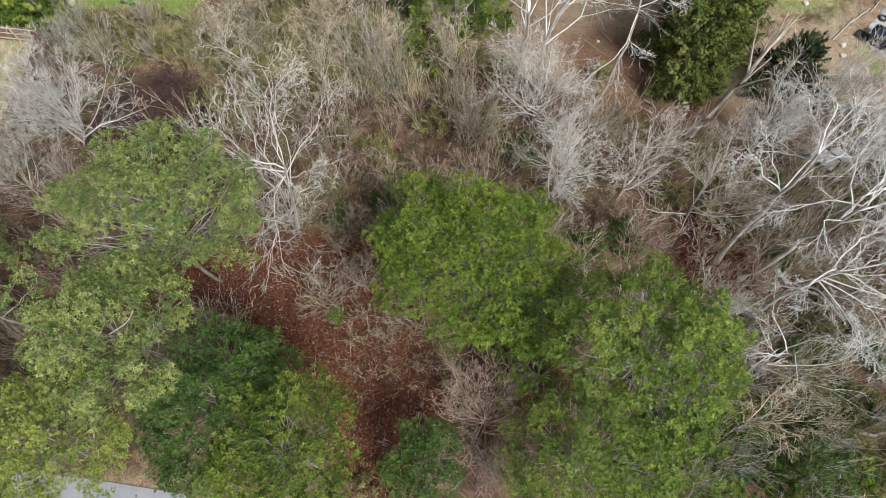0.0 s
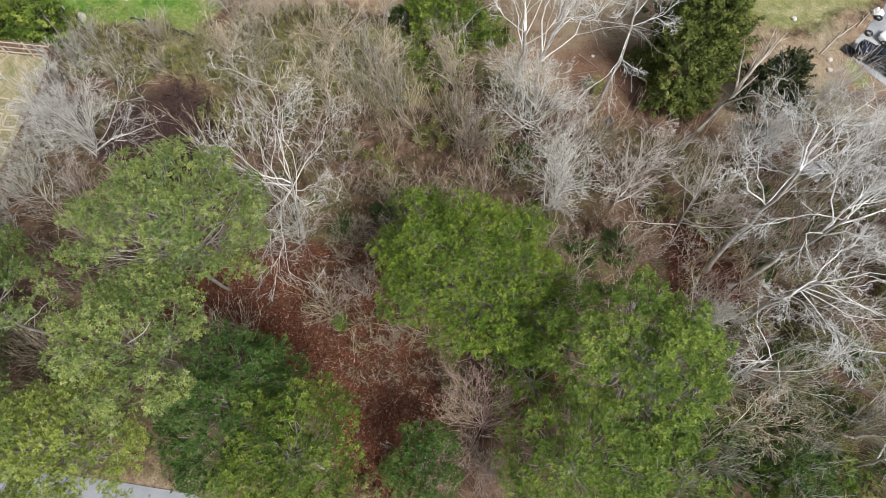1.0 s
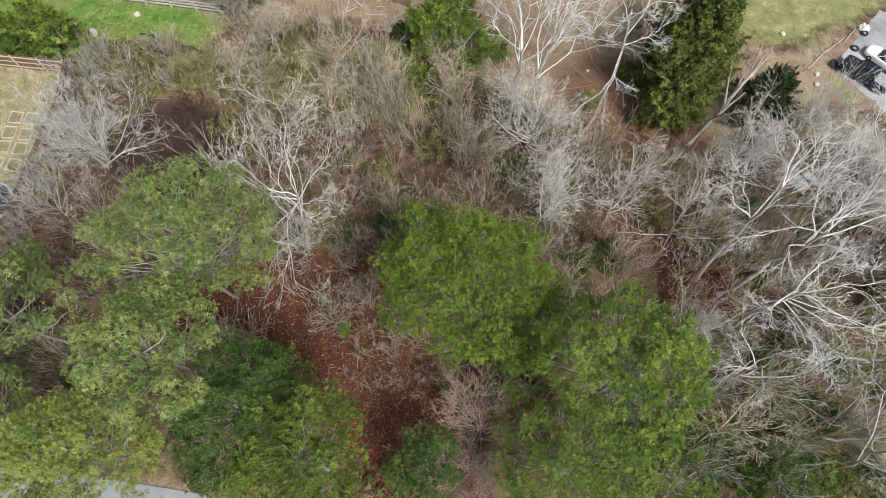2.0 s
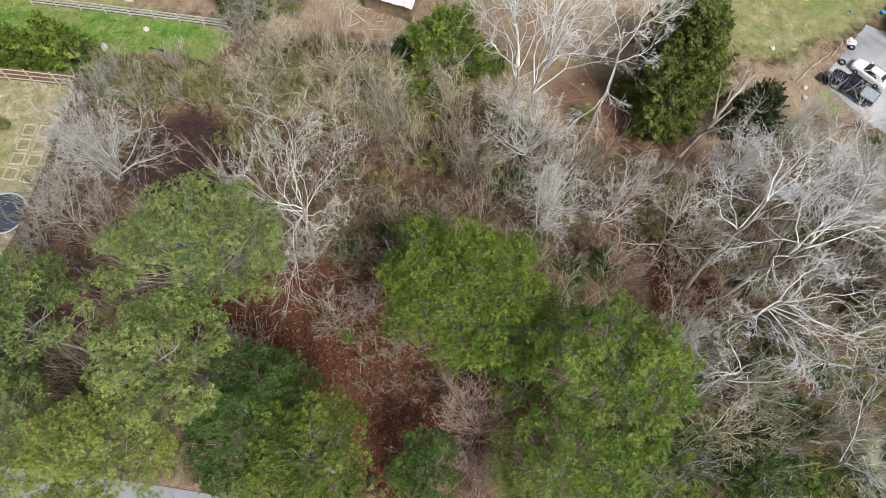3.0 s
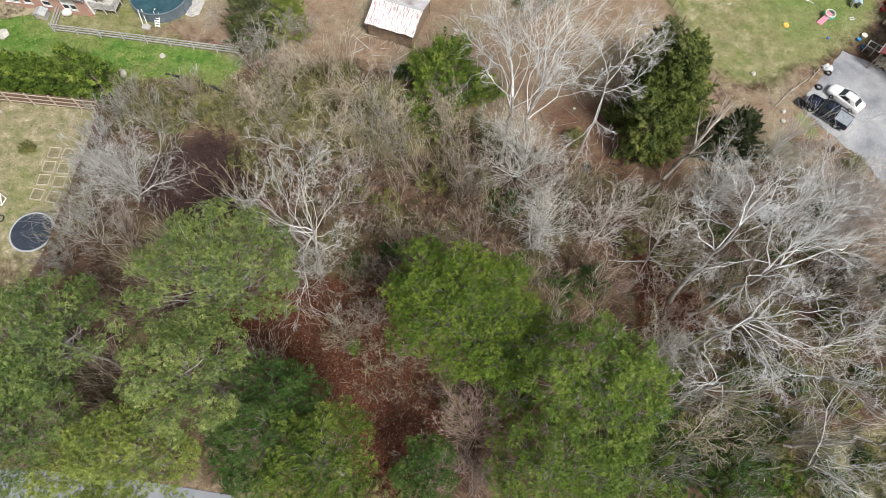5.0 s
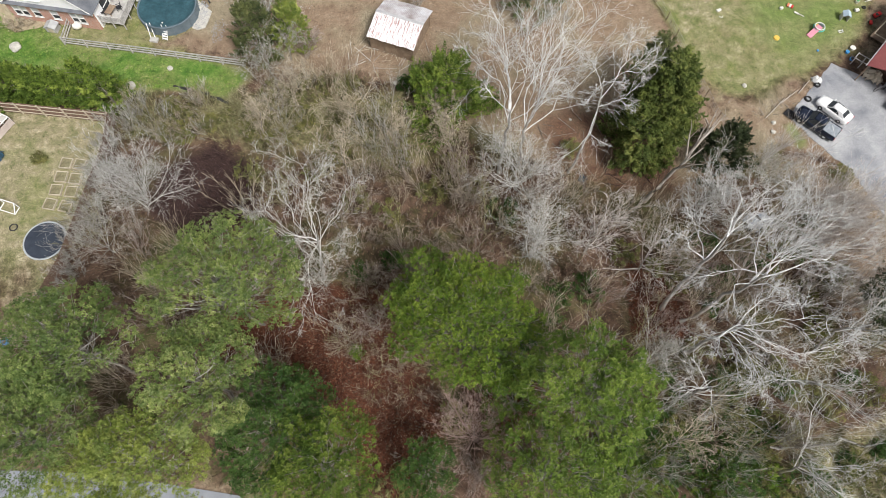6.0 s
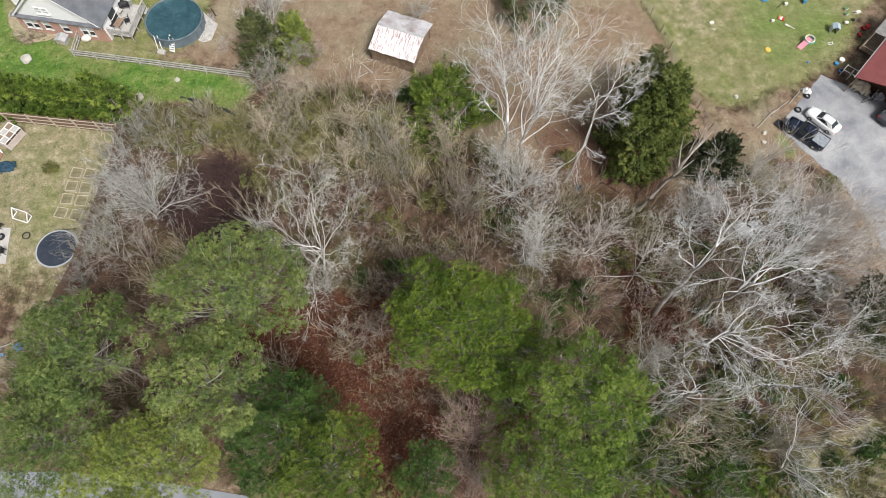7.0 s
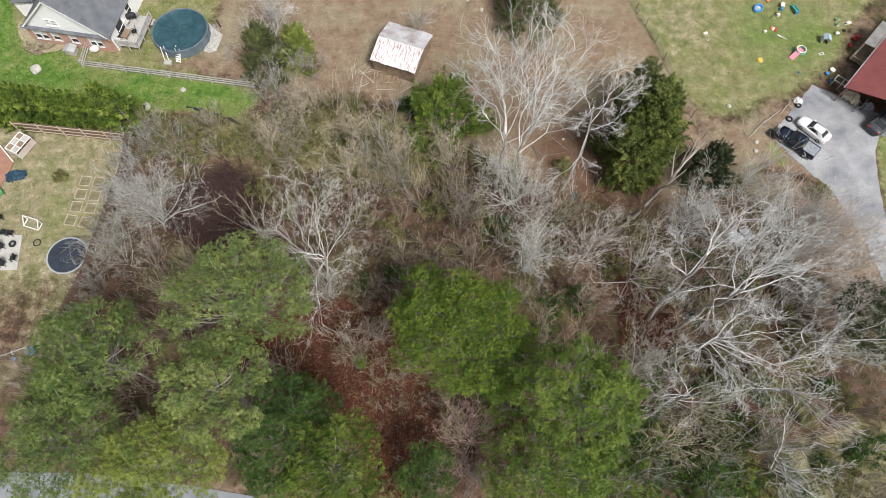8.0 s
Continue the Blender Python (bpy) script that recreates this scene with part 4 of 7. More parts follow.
BARE_WARM = [
    (13.9, 23.0, 14.0, 23.6, 7, 4.0, "blush", 0.12), (19.0, 21.3, 19.2, 22.0, 7, 4.2, "blush", 0.12), (39.2, 26.4, 38.2, 26.2, 6, 4.4, "blush", 0.1),
    (3.2, 5.2, 3.1, 5.5, 2.3, 3.4, "rose", 0.06), (-0.6, 37.2, -0.8, 37.2, 4.2, 2.4, "pink", 0.07), (3.8, 1.6, 3.7, 1.8, 2.6, 2.0, "pink", 0.06),
    (42.1, 23.3, 40.8, 22.9, 6, 4.2, "blush", 0.1), (38.4, 29.6, 37.8, 29.4, 3.2, 2.1, "blush", 0.07),
    (-15.8, 45.6, -15.6, 45.4, 3.4, 2.2, "pink", 0.06), (42.8, 26.8, 42.4, 26.6, 4.0, 2.8, "blush", 0.07),
    (-5.5, 14.5, -5.6, 15.0, 4.5, 2.6, "pink", 0.07),
]
BARE = BARE_PALE + BARE_SILVER + BARE_TAN + BARE_WARM
for i, (bx, by, tx, ty, tz, r, kind, girth) in enumerate(BARE):
    limb, twig = {"pale": PALE, "grey": GREY, "tan": TAN, "pink": PINK, "blush": BLUSH, "silver": (M_PALETW, M_PALETW), "rose": (M_ROSETW, M_ROSETW)}[kind]
    big = r > 5
    east = kind == "pale" and bx > 18 and by < 25
    if east:
        r *= 1.2
    bare_tree("bare_tree", bx, by, (tx - bx, ty - by), tz / 0.82, r, limb, twig, WORDS[kind], (340 if bx > 5 and by > 33 else 230 if east else 100) + i, girth, 8 if east else 34 if kind == "silver" else 17 if by > 30 or bx < 0 else 14 if big else 44 if kind == "rose" else 24 if kind in ("pink", "grey", "silver") else 17 if kind == "blush" else 12, 0.84 if east else 1.0 if big else 0.84 if r > 3 else 0.67, 0.3 if big and by > 30 else 0.16, 0.06 if kind == "silver" and tz < 9 else 0.36 if big else 0.08 if kind in ("grey", "pink", "blush", "rose") else 0.22, fine=0.95 if r > 7 else 0.85 if kind == "pale" else 0.55 if kind in ("pink", "grey", "silver", "rose") else 0.7, sinuous=0.16 if kind == "pale" else 0.14, fork_angle=30 if east else 40, fork_ratio=0.62 if east else 0.48, spread=72 if kind == "rose" else 46)


# trees whose main limbs stand apart: the ends of the limbs, from the foot
W_ARMS = [(-1.5, 6.6, 12.0), (-0.2, 6.2, 11.5), (0.4, 5.7, 11.0), (-4.9, 2.6, 8.5), (-4.0, 3.9, 10.0), (-2.9, 5.6, 11.0), (2.6, 6.1, 8.0), (-3.7, -0.6, 8.7), (4.1, 1.9, 7.0), (0.6, -5.0, 4.0), (-2.0, -1.8, 6.5), (2.2, -0.4, 6.0)]
E_ARMS = (
    [(-2.0, 3.3, 11.0), (0.9, 6.9, 11.0), (2.2, 6.9, 13.0), (4.9, 6.2, 13.5), (8.1, 8.7, 12.5), (3.0, 2.8, 15.0), (-1.6, 5.9, 9.0)],
    [(9.2, 9.8, 11.0), (10.5, 7.1, 11.0), (10.1, 3.6, 11.5), (9.0, 0.5, 11.8), (5.5, -1.5, 11.0), (5.7, 8.1, 12.5), (0.2, -2.6, 9.0), (-3.1, 1.1, 8.5), (7.9, 4.6, 13.0), (2.9, 3.3, 13.5)],
    [(-2.6, -0.0, 8.0), (7.4, 1.1, 10.5), (10.9, 0.1, 9.5), (3.8, -2.7, 11.2), (-0.7, -3.9, 11.0), (2.1, -4.5, 9.0), (3.3, 2.3, 12.0), (9.6, -1.2, 9.0), (-1.1, -2.3, 8.5), (0.6, 0.3, 12.5)],
)
bare_tree("bare_tree", -11.3, 19.3, (0.75, 0.8), 8.2 / 0.72, 5.2, M_PALETW, M_PALETW, "leafless pale tree with a wide fan of fine silvery twigs", 71, 0.17, dense=0.9, up=0.1, fine=0.68, sinuous=0.34, fork_angle=36, arms=W_ARMS)
for i, ((fx, fy), lean, tall) in enumerate((((20.8, 17.4), (1.0, 2.0), 12.6), ((22.5, 16.2), (3.0, 1.0), 10.6), ((22.6, 13.1), (0.4, 0.1), 10.2))):
    bare_tree("bare_tree", fx, fy, lean, tall / 0.72, 6.0, M_SYC, M_SYC, WORDS["pale"], 81 + i, 0.2, dense=0.8, up=0.1, fine=0.82, sinuous=0.3, fork_angle=34, fork_ratio=0.44, arms=[(ax * 0.92, ay * 0.92, az * 0.97) for ax, ay, az in E_ARMS[i]])
N_ARMS = (
    [(-2.0, 8.0, 14.0), (-0.1, 9.4, 14.0), (-3.0, 7.5, 12.0), (-4.0, 6.2, 10.5), (1.3, 5.9, 14.0), (2.6, 4.3, 13.0), (-1.3, 3.6, 13.0), (-2.0, 3.9, 9.0)],
    [(1.2, 7.1, 14.0), (2.6, 5.6, 14.0), (4.8, 7.8, 13.0), (5.5, 4.4, 11.0), (8.4, 7.8, 10.0), (-0.9, 5.3, 14.5), (2.6, 2.7, 11.0), (0.5, 1.7, 11.0)],
    [(2.5, 5.5, 13.0), (4.1, 4.8, 12.0), (-0.5, 0.5, 12.0), (-0.5, 2.9, 14.0), (1.8, 1.4, 13.0), (4.6, 3.4, 10.0), (-2.2, -2.0, 6.0)],
)
for i, ((fx, fy), lean, tall, girth, fine) in enumerate((((5.6, 31.6), (0.1, 1.2), 9.0, 0.2, 1.1), ((8.0, 32.4), (0.5, 1.6), 9.0, 0.2, 1.1), ((12.7, 31.8), (0.9, 2.6), 12.0, 0.14, 0.8))):
    bare_tree("bare_tree", fx, fy, lean, tall / 0.72, 6.0, M_SYC, M_PALETW, WORDS["pale"], 91 + i, girth, dense=0.84 if i < 2 else 1.0, up=0.1, fine=fine, sinuous=0.26, fork_angle=32, fork_ratio=0.5, arms=N_ARMS[i])


# a broken dead snag
def snag(x, y):
    rng = np.random.default_rng(5)
    root = thing("dead_snag", x, y, ground_z(x, y) - 0.05, 0, "broken dead grey tree trunk with stubs of bare limbs", "tree")
    t = trunk_line(rng, (3.4, 2.6, 9.5), 9, 0.2)
    r = np.linspace(0.24, 0.11, 9)[None]
    l1, r1 = sprout(rng, t, r, 10, 0.3, 20, 0.05, 0.06, 5, 0.5, 0.6, 0.4)
    l2, r2 = sprout(rng, l1, r1, 2, 0.4, 40, 0.05, 0.1, 3, 0.3, 0.6, 0.5)
    part("trunk", mesh_quads("trunk", *join([tubes(t, r, 8), tubes(l1, r1, 6), tubes(l2, r2, 4)]), M_SNAG, True), M_SNAG, root)


snag(20.3, 28.7)

# ---- thickets: loose saplings, then the undergrowth between them ----
WOODS = [(-36, 40), (-33, 40.2), (-24, 39.2), (-20, 42), (-10, 42.5), (-3, 41), (2, 36), (10, 31.5), (17, 29.5), (24, 27), (30, 31), (38, 34), (43, 31), (46, 20), (46, -1), (-14, 1.5), (-40, 2.5), (-39, 12), (-36.8, 24), (-35.6, 33)]
KINDS = [
    ("tan", M_TANTW, "leafless sapling clump with tan stems"), ("olive", M_OLIVETW, "leafless sapling clump with mossy stems"),
    ("silver", M_SYCTW, "leafless sapling clump with pale silvery stems"), ("pink", M_PINKTW, "leafless sapling clump with reddish stems"), ("blush", M_BLUSHTW, "leafless sapling clump with pale pinkish grey stems"), ("grey", M_DULLTW, "leafless sapling clump with dull grey stems"), ("brown", M_BROWNTW, "leafless sapling clump with grey-brown stems"),
]
SHAPES = {}
srng = np.random.default_rng(3)
for key, mat_, _ in KINDS:
    for j in range(4):
        SHAPES[key, j] = mesh_quads("stems", *thicket_shape(srng, 4.6 + 0.6 * j, 1.3 + 0.4 * j, 8, 1.2, 0.14, 25, 0.7), mat_)


def wood_kind(x, y, u):
    u = min(max(0.5 + 0.42 * math.sin(x * 0.55 + 1.7 * math.sin(y * 0.4)) * math.cos(y * 0.5 + x * 0.2) + 0.5 * (u - 0.5), 0), 1)
    if x > 32 and y > 18:
        return "blush"
    if x > 13 and y < 14 and u < 0.62:
        return "olive" if u < 0.3 else "silver"
    if y > 22 and x < 12:
        if y < 31 and x > -16:
            return "brown" if u < 0.5 else "pink" if u < 0.68 else "tan" if u < 0.85 else "olive"
        return "tan" if u < 0.3 else "olive" if u < 0.6 else "silver"
    if x > 15:
        return "grey" if u < 0.28 or y < 14 else "tan" if u < 0.55 else "pink"
    return "pink" if u < 0.6 else "tan"


SCRAP = (31.66, 26.92)


def scatter(n, rng, margin=0.8):
    out = []
    while len(out) < n:
        x, y = rng.uniform(-40, 47), rng.uniform(0, 43)
        if inside(x, y, WOODS) < margin or inside(x, y, CLAY_MID) > 0:
            continue
        if math.hypot((x + 24.4) / 6.2, (y - 28.2) / 6.2) < 1 or (margin > 0.5 and x < -33 and y > 14):
            continue
        if inside(x, y, LITTER) > 0 and rng.random() < 0.7:
            continue
        if margin > 0.5 and -13 < x < 7 and y < 13:
            continue
        if inside(x, y, DRIVE) > (-4.0 if margin > 0.5 else -1.5):
            continue
        if inside(x, y, RED_E) > 0 and rng.random() < 0.75:
            continue
        if inside(x, y, PALE_SE) > 0.3 and rng.random() < 0.8:
            continue
        if math.hypot(x + 0.2, y - 37.5) < 3.6:
            continue
        if math.hypot(x - SCRAP[0], y - SCRAP[1]) < 3.2:
            continue
        out.append((x, y))
    return out


words = {k: w for k, _, w in KINDS}
extra = [(float(srng.uniform(32, 46)), float(srng.uniform(18, 34))) for _ in range(60)]
extra = [p for p in extra if inside(p[0], p[1], DRIVE) < -4.0 and inside(p[0], p[1], TURF_SE) < 0 and (p[0] < 33 or p[1] < 28.5) and math.hypot(p[0] - SCRAP[0], p[1] - SCRAP[1]) > 3.2][:24]
for x, y in scatter(235, srng) + extra:
    key = wood_kind(x, y, srng.random())
    ob = new("sapling", SHAPES[key, int(srng.integers(4))])
    k = srng.uniform(0.7, 1.2)
    if (y > 31 and x < -14) or (x < -27 and y > 23) or inside(x, y, DRIVE) > -5:
        k *= 0.58
    ob.matrix_basis = pose(x, y, ground_z(x, y) - 0.03, 0, 0, srng.uniform(0, 360)) @ Matrix.Diagonal((k, k, k, 1))
    tagged(ob, words[key], "sapling", "saplings of the thicket")


def undergrowth(name, mat_, spots, rng, high, reach, stems, dense, label, thin=1.0):
    protos = [thicket_shape(rng, high, reach, stems, dense, thin=thin) for _ in range(6)]
    parts = []
    for x, y in spots:
        v, q = protos[int(rng.integers(6))]
        a, k = rng.uniform(0, 6.28), rng.uniform(0.6, 1.3)
        c, s = math.cos(a) * k, math.sin(a) * k
        parts.append((np.stack([v[:, 0] * c - v[:, 1] * s + x, v[:, 0] * s + v[:, 1] * c + y, v[:, 2] * k + ground_z(x, y) - 0.03], -1), q))
    ob = new(name, mesh_quads(name, *join(parts), mat_))
    tagged(ob, label, "undergrowth", kind="stuff")


groups = {"brown": [], "blush": [], "silver": [], "tan": [], "olive": [], "pink": [], "grey": []}
for x, y in scatter(270, srng, 0.0):
    groups[wood_kind(x, y, srng.random())].append((x, y))
undergrowth("undergrowth", M_BRUSH, [p for p in groups["tan"] + groups["silver"] if p[1] < 31] + groups["brown"], srng, 1.9, 1.5, 7, 0.8, "tangled dull brown leafless brush over the woodland floor")
undergrowth("undergrowth", M_BRUSHG, groups["olive"] + [p for p in groups["tan"] + groups["silver"] if p[1] >= 31], srng, 1.8, 1.5, 7, 0.8, "tangled mossy leafless brush over the woodland floor")
undergrowth("undergrowth", M_PINKTW, groups["pink"], srng, 1.4, 1.5, 7, 0.8, "tangled reddish leafless brush over the woodland floor")
undergrowth("undergrowth", M_BLUSHTW, groups["blush"], srng, 1.4, 1.5, 7, 0.7, "fine pale pinkish leafless brush beside the gravel")
undergrowth("undergrowth", M_ROSETW, groups["grey"], srng, 1.6, 1.6, 7, 0.8, "tangled rosy grey leafless brush over the woodland floor", 0.8)
spots = [(float(srng.uniform(-11, 1)), float(srng.uniform(5, 20))) for _ in range(75)]
spots = [p for p in spots if seg_dist(p[0], p[1], (-12, 12), (-3, 3)) > 1.3]
undergrowth("undergrowth", M_REDTW, spots, srng, 1.5, 1.9, 5, 0.8, "wiry reddish leafless brush over red leaf litter", 0.42)
spots = [(float(srng.uniform(-9.5, 0)), float(srng.uniform(8.5, 19.5))) for _ in range(70)]
spots = [p for p in spots if seg_dist(p[0], p[1], (-12, 12), (-3, 3)) > 2.6]
undergrowth("undergrowth", M_BROWNTW, spots[::2], srng, 2.6, 1.7, 5, 1.0, "thin grey-brown saplings standing over red leaf litter", 0.6)
undergrowth("undergrowth", M_OLIVETW, spots[1::2], srng, 2.4, 1.7, 5, 1.0, "thin mossy saplings standing over red leaf litter", 0.5)
spots = [(float(srng.uniform(-9, 14)), float(srng.uniform(18.5, 27))) for _ in range(105)]
undergrowth("undergrowth", M_BROWNTW, spots[:60], srng, 1.9, 1.5, 6, 1.0, "tangled grey-brown leafless brush among saplings", 0.62)
undergrowth("undergrowth", M_BRUSHG, spots[60:80], srng, 1.8, 1.6, 7, 0.8, "tangled mossy leafless brush among saplings")
undergrowth("undergrowth", M_REDTW, spots[80:], srng, 1.6, 1.5, 6, 0.8, "tangled red-brown leafless brush among saplings", 0.6)
spots = [(20.8 + float(srng.normal()) * 1.3, 16.2 + float(srng.normal()) * 2.2) for _ in range(26)]
undergrowth("undergrowth", M_ROSETW, spots, srng, 2.2, 1.6, 7, 0.8, "fine rosy leafless brush round the feet of pale trees", 0.6)
moss_rng = np.random.default_rng(61)
spots = [(float(moss_rng.uniform(-36, -17)), float(moss_rng.uniform(33.8, 41))) for _ in range(110)]
spots = [p for p in spots if inside(p[0], p[1], WOODS) > 0.5]
undergrowth("undergrowth", M_OLIVETW, spots[:34], moss_rng, 1.9, 1.5, 8, 1.0, "fans of mossy leafless stems at the foot of the turf", 0.7)
undergrowth("undergrowth", M_BROWNTW, spots[34:52], moss_rng, 2.2, 1.5, 8, 1.0, "fans of grey-brown leafless stems at the foot of the turf", 0.6)
undergrowth("undergrowth", M_SYCTW, spots[52:66], moss_rng, 2.4, 1.4, 9, 1.0, "fans of pale grey leafless stems at the foot of the turf", 0.55)
spots = [(float(moss_rng.uniform(-9, -1)), float(moss_rng.uniform(5, 17))) for _ in range(70)]
spots = [p for p in spots if seg_dist(p[0], p[1], (-12, 13), (-6, 3)) > 1.5]
undergrowth("undergrowth", M_TANTW, spots[:22], moss_rng, 2.0, 1.8, 5, 0.9, "wiry tan brush leaning over red leaf litter", 0.5)
undergrowth("undergrowth", M_BRUSH, spots[22:42], moss_rng, 1.5, 1.7, 6, 0.9, "low dull brown brush over red leaf litter", 0.7)
spots = [(-24.3 + 5.2 * math.cos(a) * math.sqrt(u), 28.2 + 5.2 * math.sin(a) * math.sqrt(u)) for a, u in srng.random((80, 2)) * np.array([6.28, 1])]
undergrowth("bramble_patch", M_DARKTW, spots, srng, 1.2, 1.4, 7, 0.6, "dense patch of dark brown bramble canes")


def litter(name, mat_, n, pg, rng, size, label):
    x0, x1 = min(p[0] for p in pg), max(p[0] for p in pg)
    y0, y1 = min(p[1] for p in pg), max(p[1] for p in pg)
    p = np.stack([rng.uniform(x0, x1, n * 2), rng.uniform(y0, y1, n * 2)], -1)
    p = p[inside(p[:, 0], p[:, 1], pg) > rng.normal(size=n * 2) * 0.8]
    p = p[inside(p[:, 0], p[:, 1], CANES) < 0][:n]
    c = np.concatenate([p, (lift(p[:, 0], p[:, 1]) + 0.03 + 0.05 * rng.random(len(p)))[:, None]], 1)
    v, q = blades_at(rng, c, rng.normal(size=c.shape) * 0.45 + np.array([0, 0, 1]), size * (0.6 + 0.8 * rng.random(len(c))))
    tagged(new(name, toned(mesh_quads(name, v, q, mat_), rng.random(len(c)))), label, "leaf litter", kind="stuff")


def tufts(n, pg, mat_, size, label, rng):
    """Tufts of grass, thick in some patches and thin in others."""
    x0, x1 = min(p[0] for p in pg), max(p[0] for p in pg)
    y0, y1 = min(p[1] for p in pg), max(p[1] for p in pg)
    p = np.stack([rng.uniform(max(x0, -62), min(x1, 62), n * 4), rng.uniform(y0, min(y1, 66), n * 4)], -1)
    clump = np.sin(p[:, 0] * 0.9 + 1.3 * np.sin(p[:, 1] * 0.7)) * np.sin(p[:, 1] * 1.1 + 1.7 * np.sin(p[:, 0] * 0.5))
    p = p[(inside(p[:, 0], p[:, 1], pg) > 0.2) & (inside(p[:, 0], p[:, 1], BARE_POOL) < 0) & (clump > rng.normal(size=n * 4) * 0.9)][:n]
    c = np.concatenate([p, np.full((len(p), 1), -0.01)], 1)
    v, q = rosettes(rng, c, unit(rng.normal(size=c.shape) * 0.15 + np.array([0, 0, 1.0])), size, 6)
    ob = new("grass", toned(mesh_quads("grass", v, q, mat_), np.repeat(0.45 + 0.3 * rng.normal(size=len(p)), 6)))
    tagged(ob, label, "grass", kind="stuff")


M_TURF = leafy("turf_blades", [(0.0, (0.07, 0.15, 0.022)), (0.5, (0.15, 0.25, 0.05)), (1.0, (0.30, 0.36, 0.11))])
tufts(4500, LUSH_NW, M_TURF, 0.15, "tufts of bright green grass on the turf", srng)
litter("fallen_leaves", M_DRY, 16000, LITTER, srng, 0.085, "loose red-brown fallen leaves on the woodland floor")
litter("fallen_leaves", M_DRY, 7000, RED_E, srng, 0.085, "loose red-brown fallen leaves under pale trees")
litter("fallen_leaves", M_DRYTAN, 2500, LITTER, srng, 0.075, "loose tan fallen leaves over red leaf litter")
litter("fallen_leaves", M_DRYTAN, 30000, WOODS, srng, 0.09, "loose tan fallen leaves on the woodland floor")


def along(points, step, rng, jitter):
    out = []
    for (ax, ay), (bx, by) in zip(points, points[1:]):
        k = int(math.hypot(bx - ax, by - ay) / step)
        out += [(ax + (bx - ax) * i / k + rng.normal() * jitter, ay + (by - ay) * i / k + rng.normal() * jitter) for i in range(k)]
    return out


undergrowth("fence_weeds", M_BRUSH, along([(22.49, 59.27), (25.23, 52.62), (27.39, 44.76), (29.12, 38.92)], 0.8, srng, 0.15), srng, 0.32, 0.4, 6, 0.6, "dry brown weeds along the wire fence")
undergrowth("dry_grasses", M_TANTW, [(-50.08, 49.33), (-49.40, 48.84), (-49.19, 49.53), (-48.46, 48.88), (-49.71, 48.49), (-47.97, 49.06), (-47.66, 49.42), (-48.99, 48.35), (-48.51, 49.56), (-50.39, 48.97)], srng, 0.7, 0.9, 16, 0.8, "tan dry grasses in the bed along the brick wall")
undergrowth("dry_weeds", M_SYCTW, along([(-34.27, 35.50), (-34.08, 32.05), (-34.62, 25.65), (-35.22, 19.81), (-36.2, 15.5)], 0.42, srng, 0.6), srng, 2.3, 1.2, 6, 1.0, "grey-brown weeds along the timber fence")


def fallen_log(ax, ay, bx, by, r, seed):
    rng = np.random.default_rng(seed)
    root = thing("fallen_log", ax, ay, ground_z(ax, ay) + 0.1, 0, "fallen grey bare tree trunk with broken limbs", "log")
    t = trunk_line(rng, (bx - ax, by - ay, 0.25), 9, 0.25)
    rr = np.linspace(r, r * 0.45, 9)[None]
    l1, r1 = sprout(rng, t, rr, 7, 0.28, 50, 0.12, 0.14, 6, 0.3, 0.6, 0.3)
    l2, r2 = sprout(rng, l1, r1, 4, 0.5, 40, 0.1, 0.15, 4, 0.3, 0.6, 0.4)
    part("trunk", mesh_quads("trunk", *tubes(t, rr, 8), M_TRUNK, True), M_TRUNK, root)
    part("branchwork", mesh_quads("branchwork", *join([tubes(l1, np.maximum(r1, 0.03), 5), tubes(l2, np.maximum(r2, 0.016), 3)]), M_SYC, True), M_SYC, root)


fallen_log(20.92, 9.13, 26.42, 9.98, 0.13, 1)
fallen_log(28.87, 5.16, 34.98, 5.58, 0.11, 2)
fallen_log(35.09, 6.09, 41.56, 5.62, 0.1, 3)
fallen_log(28.08, 12.02, 33.34, 10.83, 0.1, 4)
fallen_log(24.98, 5.39, 28.63, 2.07, 0.09, 5)


# ---- built things ----
M_BRICK, _n, _l, _b = shader("red_brick", 0.9)
_t = _n.new("ShaderNodeTexBrick")
_t.inputs["Scale"].default_value = 1.0
_t.inputs["Brick Width"].default_value, _t.inputs["Row Height"].default_value, _t.inputs["Mortar Size"].default_value = 0.21, 0.075, 0.006
_t.inputs["Color1"].default_value, _t.inputs["Color2"].default_value, _t.inputs["Mortar"].default_value = (0.50, 0.27, 0.20, 1), (0.42, 0.22, 0.17, 1), (0.55, 0.5, 0.46, 1)
_m = _n.new("ShaderNodeMapping")
_m.inputs["Rotation"].default_value = (radians(90), 0, 0)
_l.new(_n.new("ShaderNodeTexCoord").outputs["Object"], _m.inputs[0])
_l.new(_m.outputs[0], _t.inputs["Vector"])
_l.new(_t.outputs[0], _b.inputs["Base Color"])
M_SIDING = worn("white_siding", (0.86, 0.87, 0.88), (0.92, 0.92, 0.92), 1.0, 6.0, 0.6, amount=0.06)
M_SHINGLE = worn("grey_shingles", (0.12, 0.13, 0.15), (0.20, 0.21, 0.23), 0.8, 12.0, 0.95, amount=0.35, relief=0.5, dist=0.02)
M_REDROOF = worn("faded_red_metal_roof", (0.22, 0.065, 0.065), (0.27, 0.09, 0.085), 0.6, 8.0, 0.6, amount=0.12)
M_GREYROOF = worn("weathered_grey_metal", (0.36, 0.37, 0.38), (0.50, 0.50, 0.50), 0.9, 10.0, 0.6, amount=0.2)
